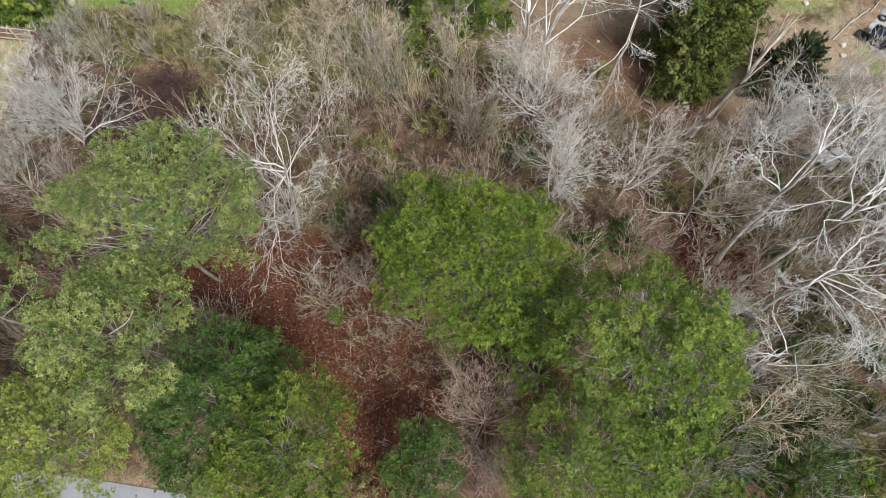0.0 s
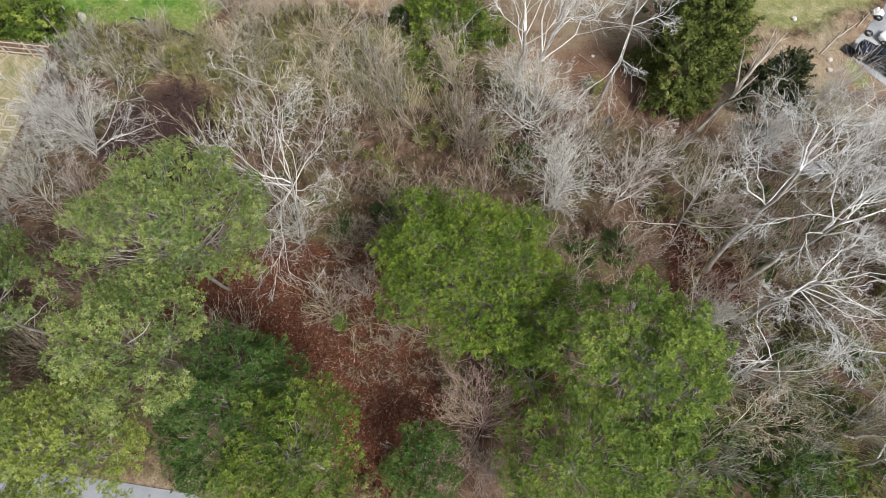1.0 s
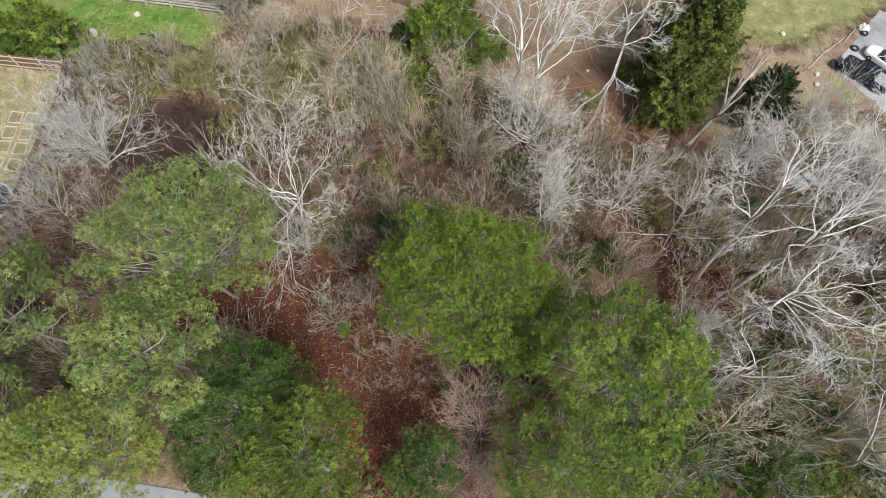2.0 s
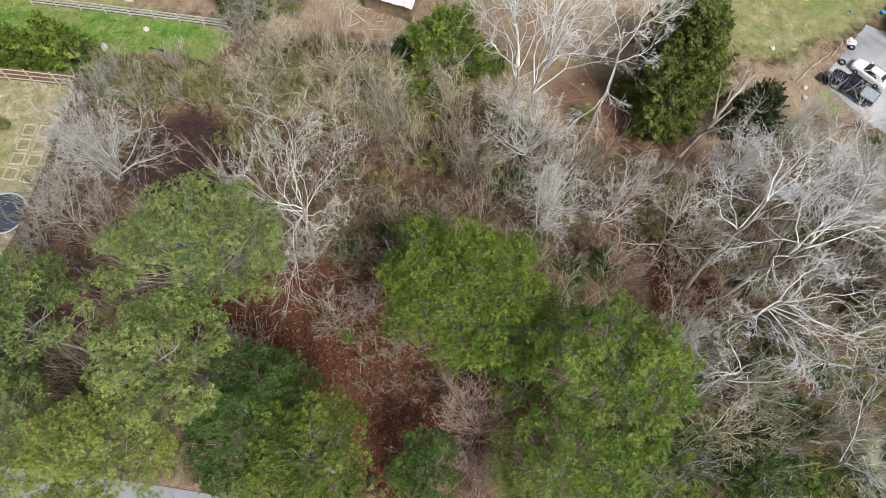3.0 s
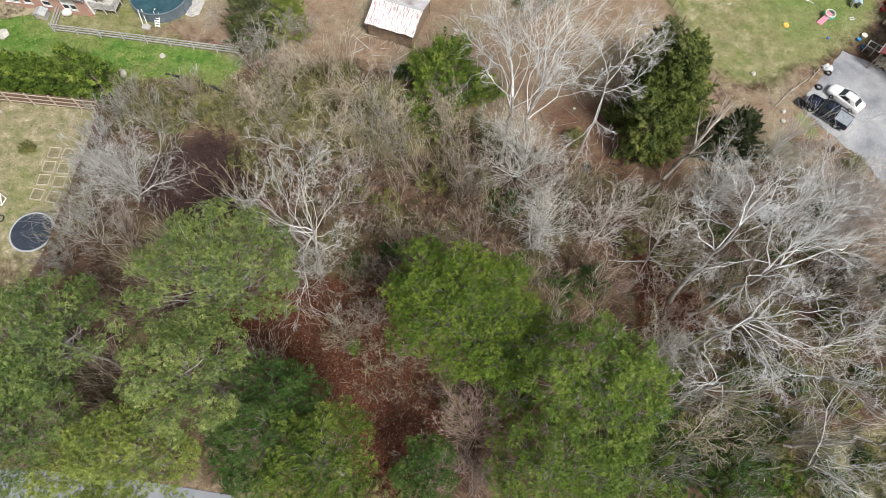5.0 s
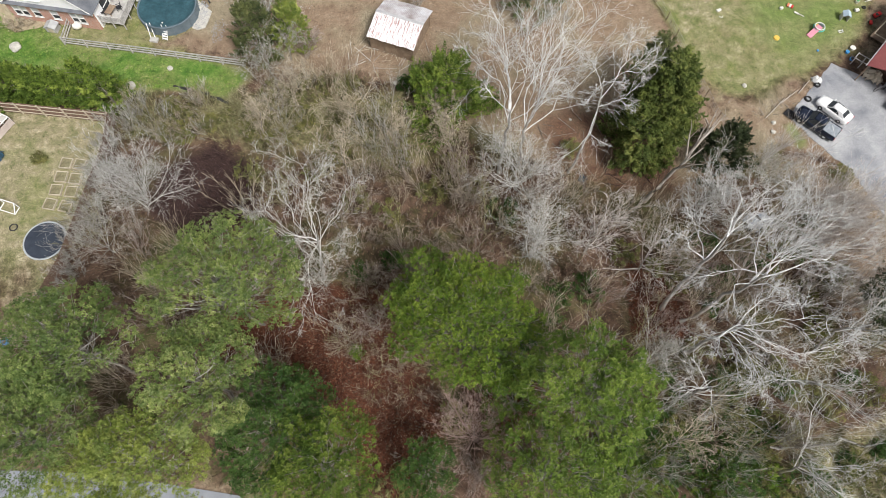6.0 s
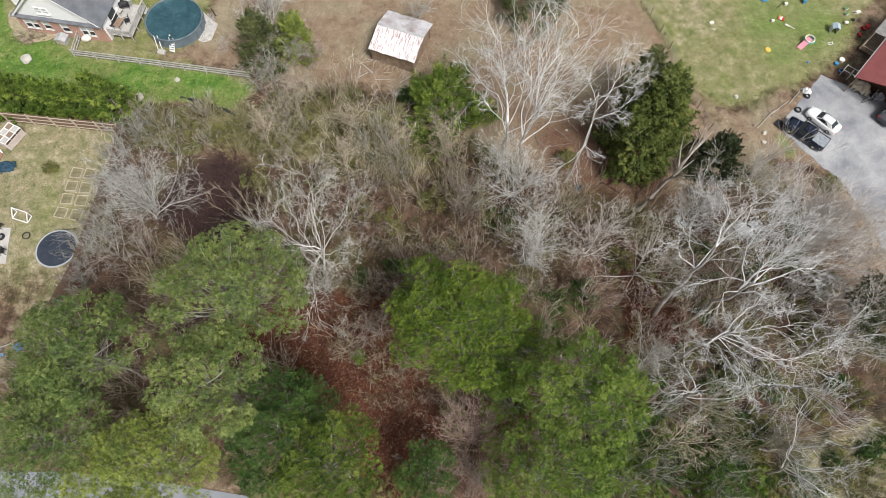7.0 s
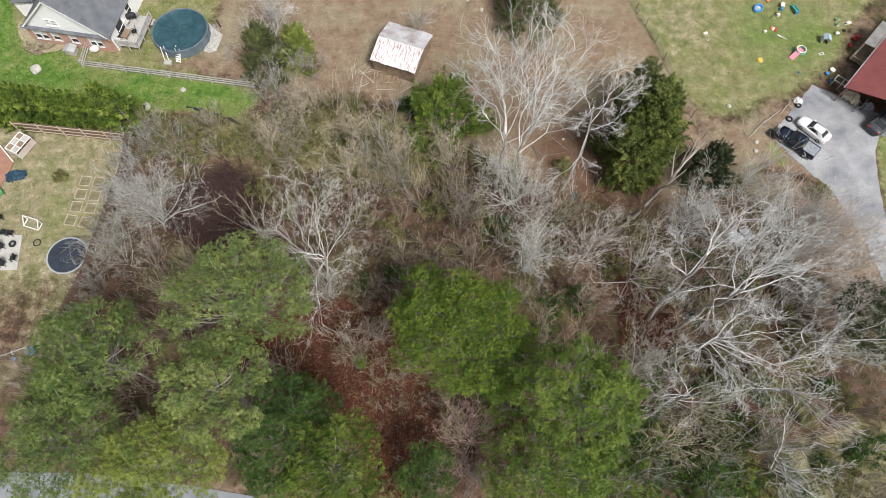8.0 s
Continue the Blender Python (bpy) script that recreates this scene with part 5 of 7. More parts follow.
M_SHEDROOF = worn("pale_stained_metal", (0.30, 0.25, 0.24), (0.66, 0.67, 0.70), 0.7, 7.0, 0.5, amount=0.25)
M_PORCHROOF = worn("dull_brown_grey_metal", (0.20, 0.195, 0.19), (0.33, 0.32, 0.31), 0.9, 10.0, 0.6, amount=0.25)
M_WHITE = worn("white_paint", (0.74, 0.74, 0.73), (0.82, 0.82, 0.81), 2.0, 20.0, 0.5, amount=0.08)
M_BLUSHWOOD = worn("faded_pinkish_paint", (0.52, 0.44, 0.41), (0.66, 0.58, 0.54), 1.5, 14.0, 0.8, amount=0.2)
M_GREYWOOD = worn("weathered_grey_wood", (0.40, 0.39, 0.37), (0.56, 0.54, 0.51), 1.5, 18.0, 0.9, amount=0.3)
M_FENCE = worn("red_brown_fence_wood", (0.19, 0.12, 0.09), (0.30, 0.20, 0.15), 1.5, 16.0, 0.9, amount=0.35, obj_rand=0.3)
M_PALEWOOD = worn("pale_timber", (0.42, 0.36, 0.27), (0.58, 0.52, 0.42), 1.5, 18.0, 0.85, amount=0.25)
M_OLDWOOD = worn("old_brown_boards", (0.20, 0.14, 0.10), (0.36, 0.27, 0.19), 1.5, 18.0, 0.9, amount=0.35)
M_GLASS = worn("dark_window_glass", (0.03, 0.035, 0.04), (0.05, 0.055, 0.06), 1.0, 9.0, 0.08, amount=0.1, relief=0.0)
# Pale blinds of the brick wall; on the gable it paints reflected sky.
M_PALEPANE = worn("pale_blind_and_sky_glass", (0.50, 0.52, 0.54), (0.62, 0.63, 0.64), 1.0, 9.0, 0.12, amount=0.1, relief=0.0)
M_BLACK = worn("black_plastic", (0.018, 0.018, 0.02), (0.04, 0.04, 0.045), 2.0, 20.0, 0.6, amount=0.2)
M_RUBBER = worn("tyre_rubber", (0.015, 0.015, 0.016), (0.035, 0.035, 0.035), 3.0, 30.0, 0.8, amount=0.2)
M_STEEL = worn("galvanised_steel", (0.45, 0.46, 0.47), (0.6, 0.6, 0.6), 2.0, 25.0, 0.4, 0.7, amount=0.15)
# The lighter mottle in the teal stands in for reflections on the cover.
M_COVER = worn("teal_cover_painted_sheen", (0.022, 0.062, 0.078), (0.05, 0.115, 0.14), 0.9, 3.0, 0.3, amount=0.3)
M_POOLWALL = worn("grey_blue_pool_wall", (0.10, 0.14, 0.17), (0.17, 0.21, 0.24), 1.0, 10.0, 0.5, amount=0.15)
M_MAT = worn("black_trampoline_mat", (0.022, 0.03, 0.045), (0.045, 0.055, 0.075), 1.0, 30.0, 0.7, amount=0.2)
M_PADDING = worn("pale_grey_padding", (0.32, 0.35, 0.38), (0.45, 0.48, 0.50), 2.0, 20.0, 0.6, amount=0.15)
M_CONCRETE = worn("pale_concrete", (0.40, 0.39, 0.36), (0.55, 0.53, 0.50), 0.8, 14.0, 0.9, amount=0.2)
M_TERRA = worn("terracotta_pavers", (0.30, 0.16, 0.11), (0.40, 0.23, 0.17), 1.2, 10.0, 0.9, amount=0.25)
M_STONE = worn("pale_stone", (0.42, 0.40, 0.36), (0.62, 0.60, 0.55), 2.0, 14.0, 0.9, amount=0.3, relief=0.6, dist=0.03)
M_BLUETARP = worn("blue_tarpaulin", (0.015, 0.045, 0.075), (0.035, 0.085, 0.13), 1.6, 9.0, 0.45, amount=0.35, relief=0.8, dist=0.05)
M_SILVERTARP = worn("silver_tarpaulin", (0.30, 0.33, 0.37), (0.48, 0.50, 0.53), 1.6, 7.0, 0.4, amount=0.3, relief=0.8, dist=0.05)
M_MULCH = worn("tan_dry_mulch", (0.30, 0.24, 0.15), (0.52, 0.45, 0.32), 1.6, 9.0, 0.95, amount=0.55, relief=0.8, dist=0.04)
M_SOIL = worn("bed_soil", (0.16, 0.14, 0.08), (0.27, 0.25, 0.15), 2.0, 12.0, 0.95, amount=0.4)
M_CARWHITE = worn("white_car_paint", (0.78, 0.78, 0.78), (0.82, 0.82, 0.82), 1.0, 10.0, 0.22, amount=0.03, relief=0.0)
M_CARBLACK = worn("blue_black_car_paint", (0.010, 0.014, 0.026), (0.018, 0.024, 0.042), 1.0, 10.0, 0.22, amount=0.1, relief=0.0)
M_CARGREY = worn("dark_grey_car_paint", (0.06, 0.066, 0.076), (0.085, 0.092, 0.104), 1.0, 10.0, 0.25, amount=0.1, relief=0.0)
M_BEDLINER = worn("dusty_bed_cover", (0.20, 0.23, 0.26), (0.36, 0.39, 0.42), 2.5, 14.0, 0.7, amount=0.35)
M_TAIL = worn("red_lamp_plastic", (0.35, 0.02, 0.02), (0.45, 0.03, 0.03), 1.0, 10.0, 0.3, amount=0.05)
M_WATER = worn("dark_ditch_water", (0.03, 0.032, 0.03), (0.06, 0.058, 0.05), 1.2, 10.0, 0.15, amount=0.2)


def plastic(name, c):
    return worn(name, tuple(v * 0.85 for v in c), c, 2.0, 14.0, 0.5, amount=0.12)


P_BLUE, P_TEAL, P_PINK = plastic("blue_plastic", (0.06, 0.26, 0.55)), plastic("teal_plastic", (0.08, 0.5, 0.48)), plastic("pink_plastic", (0.72, 0.30, 0.38))
P_RED, P_YELLOW, P_ORANGE = plastic("red_plastic", (0.55, 0.03, 0.03)), plastic("yellow_plastic", (0.75, 0.5, 0.10)), plastic("orange_plastic", (0.75, 0.25, 0.14))
P_WHITE, P_GREEN, P_PALEBLUE = plastic("white_plastic", (0.78, 0.76, 0.70)), plastic("green_plastic", (0.10, 0.30, 0.12)), plastic("pale_blue_plastic", (0.40, 0.50, 0.58))


# rusty corrugated sheets
M_RUSTY, _n, _l, _b = shader("rusty_corrugated_metal", 0.55, 0.2)
_a = _n.new("ShaderNodeMapping")
_a.inputs["Scale"].default_value = (5.0, 0.8, 1.0)
_l.new(_n.new("ShaderNodeTexCoord").outputs["Object"], _a.inputs[0])
_f = noise_tex(_n, _l, 1.3, 6.0, 0.7, _a.outputs[0])
_r = ramp(_n, [(0.42, (0.74, 0.74, 0.76)), (0.54, (0.64, 0.61, 0.61)), (0.59, (0.40, 0.25, 0.22)), (0.70, (0.20, 0.11, 0.09))])
_l.new(_f, _r.inputs[0])
_l.new(_r.outputs[0], _b.inputs["Base Color"])


def wall_mesh(length, high, thick, holes):
    """An upright wall along x with openings through it. holes: (x, sill, width, height)."""
    bm = B()
    xs = sorted({0.0, length, *(h[0] for h in holes), *(h[0] + h[2] for h in holes)})
    zs = sorted({0.0, high, *(h[1] for h in holes), *(h[1] + h[3] for h in holes)})
    grid = {(i, j): bm.verts.new((x, 0, z)) for i, x in enumerate(xs) for j, z in enumerate(zs)}
    for i in range(len(xs) - 1):
        for j in range(len(zs) - 1):
            cx, cz = (xs[i] + xs[i + 1]) / 2, (zs[j] + zs[j + 1]) / 2
            if not any(h[0] < cx < h[0] + h[2] and h[1] < cz < h[1] + h[3] for h in holes):
                bm.faces.new((grid[i, j], grid[i + 1, j], grid[i + 1, j + 1], grid[i, j + 1]))
    r = bmesh.ops.extrude_face_region(bm, geom=list(bm.faces))
    bmesh.ops.translate(bm, vec=(0, thick, 0), verts=[v for v in r["geom"] if isinstance(v, bmesh.types.BMVert)])
    bmesh.ops.delete(bm, geom=[v for v in bm.verts if not v.link_faces], context="VERTS")
    bmesh.ops.recalc_face_normals(bm, faces=bm.faces)
    return bm


def window(parent, x, y, z, w, h, rz=0.0, pale_panes=0):
    """A sash window with a white frame, a middle rail, and two panes."""
    bm = B()
    for dx in (-w / 2 + 0.04, w / 2 - 0.04):
        box(bm, (dx, 0, h / 2), (0.08, 0.1, h), 0, 0.008)
    for dz in (0.04, h / 2, h - 0.04):
        box(bm, (0, 0, dz), (w - 0.16, 0.09, 0.08), 0, 0.008)
    wd = part("window", bm, M_WHITE, parent, "white framed sash window")
    wd.matrix_basis = pose(x, y, z, 0, 0, rz)
    for k, dz in enumerate((h * 0.73, h * 0.27)):
        part("pane", box(B(), (0, 0.01, dz), (w - 0.16, 0.02, h / 2 - 0.08)), M_PALEPANE if k < pale_panes else M_GLASS, wd, "glass pane painted pale for blinds and, in the gable, sky reflection" if k < pale_panes else "dark glass pane")
    part("sill", box(B(), (0, -0.06, -0.03), (w + 0.1, 0.2, 0.06), 0, 0.01), M_WHITE, wd)
    return wd


def gable_roof(parent, w, d, z, rise, over, mat, name="roof", thick=0.14, y0=0.0):
    """Two slopes over a plan w wide (x) and d deep (y), ridge along y."""
    for side in (-1, 1):
        a = math.atan2(rise, w / 2)
        run = (w / 2 + over) / math.cos(a)
        bm = box(B(), (0, 0, 0), (run, d + 2 * over, thick), 0, 0.02)
        ob = part(name, bm, mat, parent)
        cx = w / 2 + side * (w / 2 + over) / 2
        ob.matrix_basis = pose(cx, d / 2 + y0, z + rise - (w / 2 + over) / 2 * math.tan(a) + thick * 0.6, 0, math.degrees(a) * side, 0)
    part("ridge_cap", box(B(), (w / 2, d / 2 + y0, z + rise + thick * 1.15), (0.25, d + 2 * over, 0.05), 0, 0.015), mat, parent)


def brick_house():
    h = thing("house", -49.75, 49.9, 0, -7.6, "one-storey house with red brick walls, white gable and grey shingle roof", "house")
    wide, deep, eave, rise = 10.3, 13.0, 2.65, 4.7
    wins = [(0.5, 0.7, 1.8, 1.4), (2.8, 0.8, 1.0, 1.3), (5.0, 0.8, 1.0, 1.3), (7.3, 0.7, 1.7, 1.4)]
    part("wall", wall_mesh(wide, eave, 0.25, wins), M_BRICK, h, "red brick wall")
    for wx, sz, ww, wh in wins:
        if ww > 1.5:
            window(h, wx + ww * 0.26, 0.08, sz, ww * 0.48, wh, 0, 1)
            window(h, wx + ww * 0.75, 0.08, sz, ww * 0.48, wh, 0, 1)
        else:
            window(h, wx + ww / 2, 0.08, sz, ww, wh, 0, 1)
    east = part("wall", wall_mesh(deep - 0.25, eave, 0.22, [(1.6, 0.3, 1.6, 2.0), (4.6, 0.9, 1.0, 1.3), (7.6, 0.9, 1.0, 1.3)]), M_SIDING, h, "white sided wall")
    east.matrix_basis = pose(wide, 0.25, 0, 0, 0, 90)
    for yy, sz, ww, wh in ((2.65, 0.3, 1.6, 2.0), (5.35, 0.9, 1.0, 1.3), (8.35, 0.9, 1.0, 1.3)):
        window(h, wide - 0.1, yy, sz, ww, wh, 90)
    part("wall", box(B(), (0.11, deep / 2 + 0.12, eave / 2), (0.22, deep - 0.25, eave)), M_SIDING, h)
    part("wall", box(B(), (wide / 2, deep - 0.11, eave / 2), (wide - 0.45, 0.22, eave)), M_SIDING, h)
    for yy in (0.12, deep - 0.12):
        bm = poly(B(), [(0, 0, 0), (wide, 0, 0), (wide / 2, rise, 0)], 0.2)
        g = part("gable", bm, M_SIDING, h, "white sided gable")
        g.matrix_basis = pose(0, yy - 0.1, eave, 90)
    # Both gable panes pale: sky reflection painted into the glass colour.
    for dx in (-0.4, 0.4):
        window(h, wide / 2 + dx - 1.0, -0.03, eave + 0.8, 0.7, 0.9, 0, 2)
    part("pent_roof", box(B(), (wide / 2, -0.14, eave + 0.06), (wide + 0.5, 0.5, 0.07), 0, 0.02, 20), M_SHINGLE, h, "narrow grey shingle skirt roof")
    gable_roof(h, wide, deep, eave, rise, 0.22, M_SHINGLE)
    a = math.atan2(rise, wide / 2)
    for side in (-1, 1):
        f = part("fascia", box(B(), (0, 0, 0), ((wide / 2 + 0.22) / math.cos(a), 0.05, 0.2), 0, 0.01), M_WHITE, h, "white rake board")
        f.matrix_basis = pose(wide / 2 + side * (wide / 2 + 0.22) / 2, -0.25, eave + rise - (wide / 2 + 0.22) / 2 * math.tan(a), 0, math.degrees(a) * side, 0)
    part("wing_roof", box(B(), (-1.4, 6.0, eave + 0.3), (3.4, 6.0, 0.16), 0, 0.03, 0, -14), M_SHINGLE, h, "lower grey side roof")
    part("wing_wall", box(B(), (-1.5, 6.0, eave / 2), (2.9, 5.4, eave - 0.3), 0, 0.02), M_SIDING, h)


brick_house()


def deck(x, y, rz, w, d, z):
    root = thing("deck", x, y, 0, rz, "raised grey timber deck with railings beside the house", "deck")
    nb = int(d / 0.15)
    for i in range(nb):
        part("plank", box(B(), (w / 2, (i + 0.5) * d / nb, z), (w, d / nb - 0.012, 0.04), 0, 0.005), M_GREYWOOD, root)
    posts = [(0.05, 0.05), (w / 2, 0.05), (w - 0.05, 0.05), (w - 0.05, d / 3), (w - 0.05, 2 * d / 3), (w - 0.05, d - 0.05)]
    for px, py in posts:
        part("post", box(B(), (px, py, (z + 0.95) / 2), (0.1, 0.1, z + 0.95), 0, 0.01), M_GREYWOOD, root)
    for (ax, ay), (bx, by) in (((0.05, 0.05), (w - 0.05, 0.05)), ((w - 0.05, 0.05), (w - 0.05, d - 0.05))):
        ln, an = math.hypot(bx - ax, by - ay), math.degrees(math.atan2(by - ay, bx - ax))
        for zz, s in ((z + 0.95, 0.12), (z + 0.2, 0.05)):
            part("rail", box(B(), ((ax + bx) / 2, (ay + by) / 2, zz), (ln, s, 0.045), an, 0.008), M_GREYWOOD, root)
        k = int(ln / 0.16)
        for i in range(1, k):
            t = i / k
            part("baluster", box(B(), (ax + (bx - ax) * t, ay + (by - ay) * t, z + 0.57), (0.03, 0.03, 0.72)), M_GREYWOOD, root)
    for i in range(4):
        part("step", box(B(), (w + 0.15 + i * 0.26, d - 0.6, z - 0.18 * (i + 1)), (0.28, 1.0, 0.04), 0, 0.006), M_GREYWOOD, root)
    return root


DECK = deck(-39.45, 49.0, -7, 2.7, 4.8, 0.8)


def garden_chair(x, y, z, rz, mat, label):
    c = thing("garden_chair", x, y, z, rz, label, "chair", "chairs on the deck")
    part("seat", box(B(), (0, 0, 0.42), (0.55, 0.55, 0.06), 0, 0.02), mat, c)
    part("backrest", box(B(), (0, 0.29, 0.75), (0.55, 0.05, 0.62), 0, 0.02, -12), mat, c)
    for sx in (-0.27, 0.27):
        part("armrest", box(B(), (sx, 0, 0.62), (0.06, 0.52, 0.04), 0, 0.01), mat, c)
        for sy in (-0.24, 0.24):
            part("leg", box(B(), (sx, sy, 0.21), (0.045, 0.045, 0.42), 0, 0.006), mat, c)
    return c


def low_table(x, y, z, rz, w, d, h, mat, label):
    c = thing("low_table", x, y, z, rz, label, "table")
    part("tabletop", box(B(), (0, 0, h), (w, d, 0.05), 0, 0.015), mat, c)
    for sx in (-w / 2 + 0.06, w / 2 - 0.06):
        for sy in (-d / 2 + 0.06, d / 2 - 0.06):
            part("leg", box(B(), (sx, sy, h / 2), (0.05, 0.05, h), 0, 0.006), mat, c)


def grill(x, y, z, rz):
    g = thing("barbecue_grill", x, y, z, rz, "black covered barbecue grill on legs", "grill")
    bm = B()
    bmesh.ops.create_uvsphere(bm, u_segments=16, v_segments=10, radius=0.5, matrix=Matrix.Translation((0, 0, 0.85)) @ Matrix.Diagonal((1.2, 0.7, 0.6, 1)))
    part("lid", bm, M_BLACK, g)
    part("firebox", box(B(), (0, 0, 0.66), (1.1, 0.6, 0.25), 0, 0.04), M_BLACK, g)
    for sx in (-0.45, 0.45):
        part("side_shelf", box(B(), (sx * 1.8, 0, 0.8), (0.36, 0.5, 0.03), 0, 0.01), M_STEEL, g)
        for sy in (-0.22, 0.22):
            part("leg", rod(B(), (sx, sy, 0), (sx, sy, 0.6), 0.025), M_BLACK, g)


garden_chair(-39.82, 50.72, 0.82, 60, M_BLACK, "black garden chair on the deck")
garden_chair(-39.32, 50.06, 0.82, 100, M_BLACK, "black garden chair on the deck beside a table")
garden_chair(-37.66, 50.81, 0.82, -70, M_BLACK, "black garden chair at the deck railing")
garden_chair(-39.46, 52.12, 0.82, 160, M_BLACK, "black garden chair against the house wall")
low_table(-38.53, 50.43, 0.82, -15, 0.8, 1.3, 0.45, M_OLDWOOD, "brown low table on the deck")
low_table(-38.92, 52.14, 0.82, -15, 0.7, 0.7, 0.45, M_GREYWOOD, "small grey table on the deck")
grill(-38.39, 52.86, 0.82, 20)


def well_box(x, y, rz):
    r = thing("utility_shed", x, y, 0, rz, "small grey sided utility box with a pitched roof", "shed")
    r.scale = (0.8, 0.8, 0.8)
    part("wall", box(B(), (0, 0, 0.45), (1.5, 1.2, 0.9), 0, 0.02), M_GREYROOF, r)
    for s in (-1, 1):
        ob = part("roof", box(B(), (0, 0, 0), (1.0, 1.4, 0.06), 0, 0.01), M_GREYROOF, r)
        ob.matrix_basis = pose(s * 0.42, 0, 1.06, 0, 24 * s, 0)
    part("door", box(B(), (0, -0.62, 0.45), (0.8, 0.04, 0.75), 0, 0.01), M_PALEWOOD, r)


well_box(-45.01, 48.41, -7.6)
slab("flower_bed", ragged([(-52.70, 52.70), (-50.78, 52.25), (-47.49, 51.32), (-46.3, 50.2), (-46.2, 48.9), (-47.6, 48.3), (-49.4, 47.9), (-50.7, 48.6), (-51.6, 49.9), (-52.4, 51.2)], 0.4, 0.06, 8), 0.03, M_MULCH, "bed of tan dry mulch along the brick wall", "flower bed", 0.05)


def tank(x, y):
    r = thing("storage_tank", x, y, 0, 20, "rounded white plastic tank beside the fence", "tank")
    bm = B()
    bmesh.ops.create_uvsphere(bm, u_segments=20, v_segments=12, radius=0.5, matrix=Matrix.Translation((0, 0, 0.4)) @ Matrix.Diagonal((1.1, 0.8, 0.8, 1)))
    part("body", bm, P_WHITE, r)
    part("cap", rod(B(), (0, 0, 0.78), (0, 0, 0.88), 0.12, 0.1, 14), P_WHITE, r)


tank(-42.30, 48.68)


def rock(name, x, y, r, label, seed, mat=None, flat=0.6):
    bm = B()
    bmesh.ops.create_icosphere(bm, subdivisions=3, radius=r)
    for v in bm.verts:
        v.co *= 1 + 0.32 * noise.noise(v.co / r * 1.3 + Vector((seed, 0, 0)))
        v.co.z *= flat
    ob = part(name, bm, mat or M_STONE, None)
    ob.matrix_basis = pose(x, y, r * flat * 0.5, 0, 0, seed * 40)
    return tagged(ob, label, "rock")


rock("boulder", -48.56, 45.61, 0.6, "pale weathered boulder on the green turf", 1)
rock("boulder", -34.47, 40.85, 0.42, "small white upright stone beside the ditch", 2, flat=1.2)
rock("boulder", -36.86, 41.94, 0.45, "pale stone at the end of the hedge", 3)
rock("boulder", -30.80, 43.43, 0.3, "small pale stone on bare earth", 4)


def pool(x, y):
    p = thing("above_ground_pool", x, y, 0, 10, "round above-ground pool with a dark teal winter cover", "pool")
    r, h, n = 3.25, 1.25, 56
    bm = B()
    for ra, za in ((r, 0), (r, h), (r - 0.06, h), (r - 0.06, 0.05)):
        for i in range(n):
            bm.verts.new((ra * math.cos(6.28318 * i / n), ra * math.sin(6.28318 * i / n), za))
    bm.verts.ensure_lookup_table()
    for k in range(3):
        for i in range(n):
            j = (i + 1) % n
            bm.faces.new([bm.verts[k * n + i], bm.verts[k * n + j], bm.verts[(k + 1) * n + j], bm.verts[(k + 1) * n + i]])
    part("pool_wall", bm, M_POOLWALL, p)
    part("rim", ring(B(), r, 0.09, h, 56, 8), M_POOLWALL, p, "grey blue top rail")
    for i in range(18):
        a = 6.28318 * i / 18
        part("upright", box(B(), ((r + 0.05) * math.cos(a), (r + 0.05) * math.sin(a), h / 2), (0.09, 0.16, h), math.degrees(a), 0.015), M_POOLWALL, p)
    bm = B()
    rings = 10
    vs = [[bm.verts.new((r * 0.985 * k / rings * math.cos(6.28318 * i / n), r * 0.985 * k / rings * math.sin(6.28318 * i / n),
                         h - 0.06 - 0.3 * (1 - (k / rings) ** 12) + 0.03 * noise.noise(Vector((k * 0.7, i * 0.3, 2))))) for i in range(n)] for k in range(1, rings + 1)]
    c = bm.verts.new((0, 0, h - 0.3))
    for i in range(n):
        j = (i + 1) % n
        bm.faces.new((c, vs[0][i], vs[0][j]))
        for k in range(rings - 1):
            bm.faces.new((vs[k][i], vs[k + 1][i], vs[k + 1][j], vs[k][j]))
    for f in bm.faces:
        f.smooth = True
    part("cover", bm, M_COVER, p, "sagging dark teal cover")


pool(-32.27, 51.21)
rock("float", -32.41, 48.96, 0.09, "small white float on the pool cover", 6, P_WHITE)
bpy.data.objects["float"].location.z = 1.02
bpy.data.objects["float"]["category"] = "float"


def pool_ladder(x, y, rz):
    l = thing("pool_ladder", x, y, 0, rz, "white A-frame pool ladder with wide steps", "ladder")
    l.scale = (0.7, 0.8, 0.75)
    for s in (-0.4, 0.4):
        part("side_rail", rod(B(), (s, 0.55, 1.35), (s, -0.5, 0), 0.05), M_WHITE, l)
        part("side_rail", rod(B(), (s, 0.55, 1.35), (s, 0.6, 1.9), 0.05), M_WHITE, l)
    for i in range(5):
        t = (i + 0.5) / 5
        part("step", box(B(), (0, -0.5 + 1.05 * t, 1.35 * t), (0.8, 0.24, 0.05), 0, 0.01), M_WHITE, l)


pool_ladder(-32.10, 47.80, -12)
for dx, ang in ((292, 8), (299, 14)):
    r_ = thing("handrail", -33.61, 47.92, 0, ang, "curved white handrail at the pool edge", "handrail", "pool handrails")
    part("tube", rod(B(), ((dx - 296) * 0.06, 0.5, 1.5), ((dx - 296) * 0.06, -0.3, 0), 0.05), M_WHITE, r_)
stp = thing("step_block", -33.34, 47.26, 0, -8, "pale concrete step block at the pool", "step")
part("block", box(B(), (0, 0, 0.12), (0.9, 0.6, 0.24), 0, 0.03), M_CONCRETE, stp)


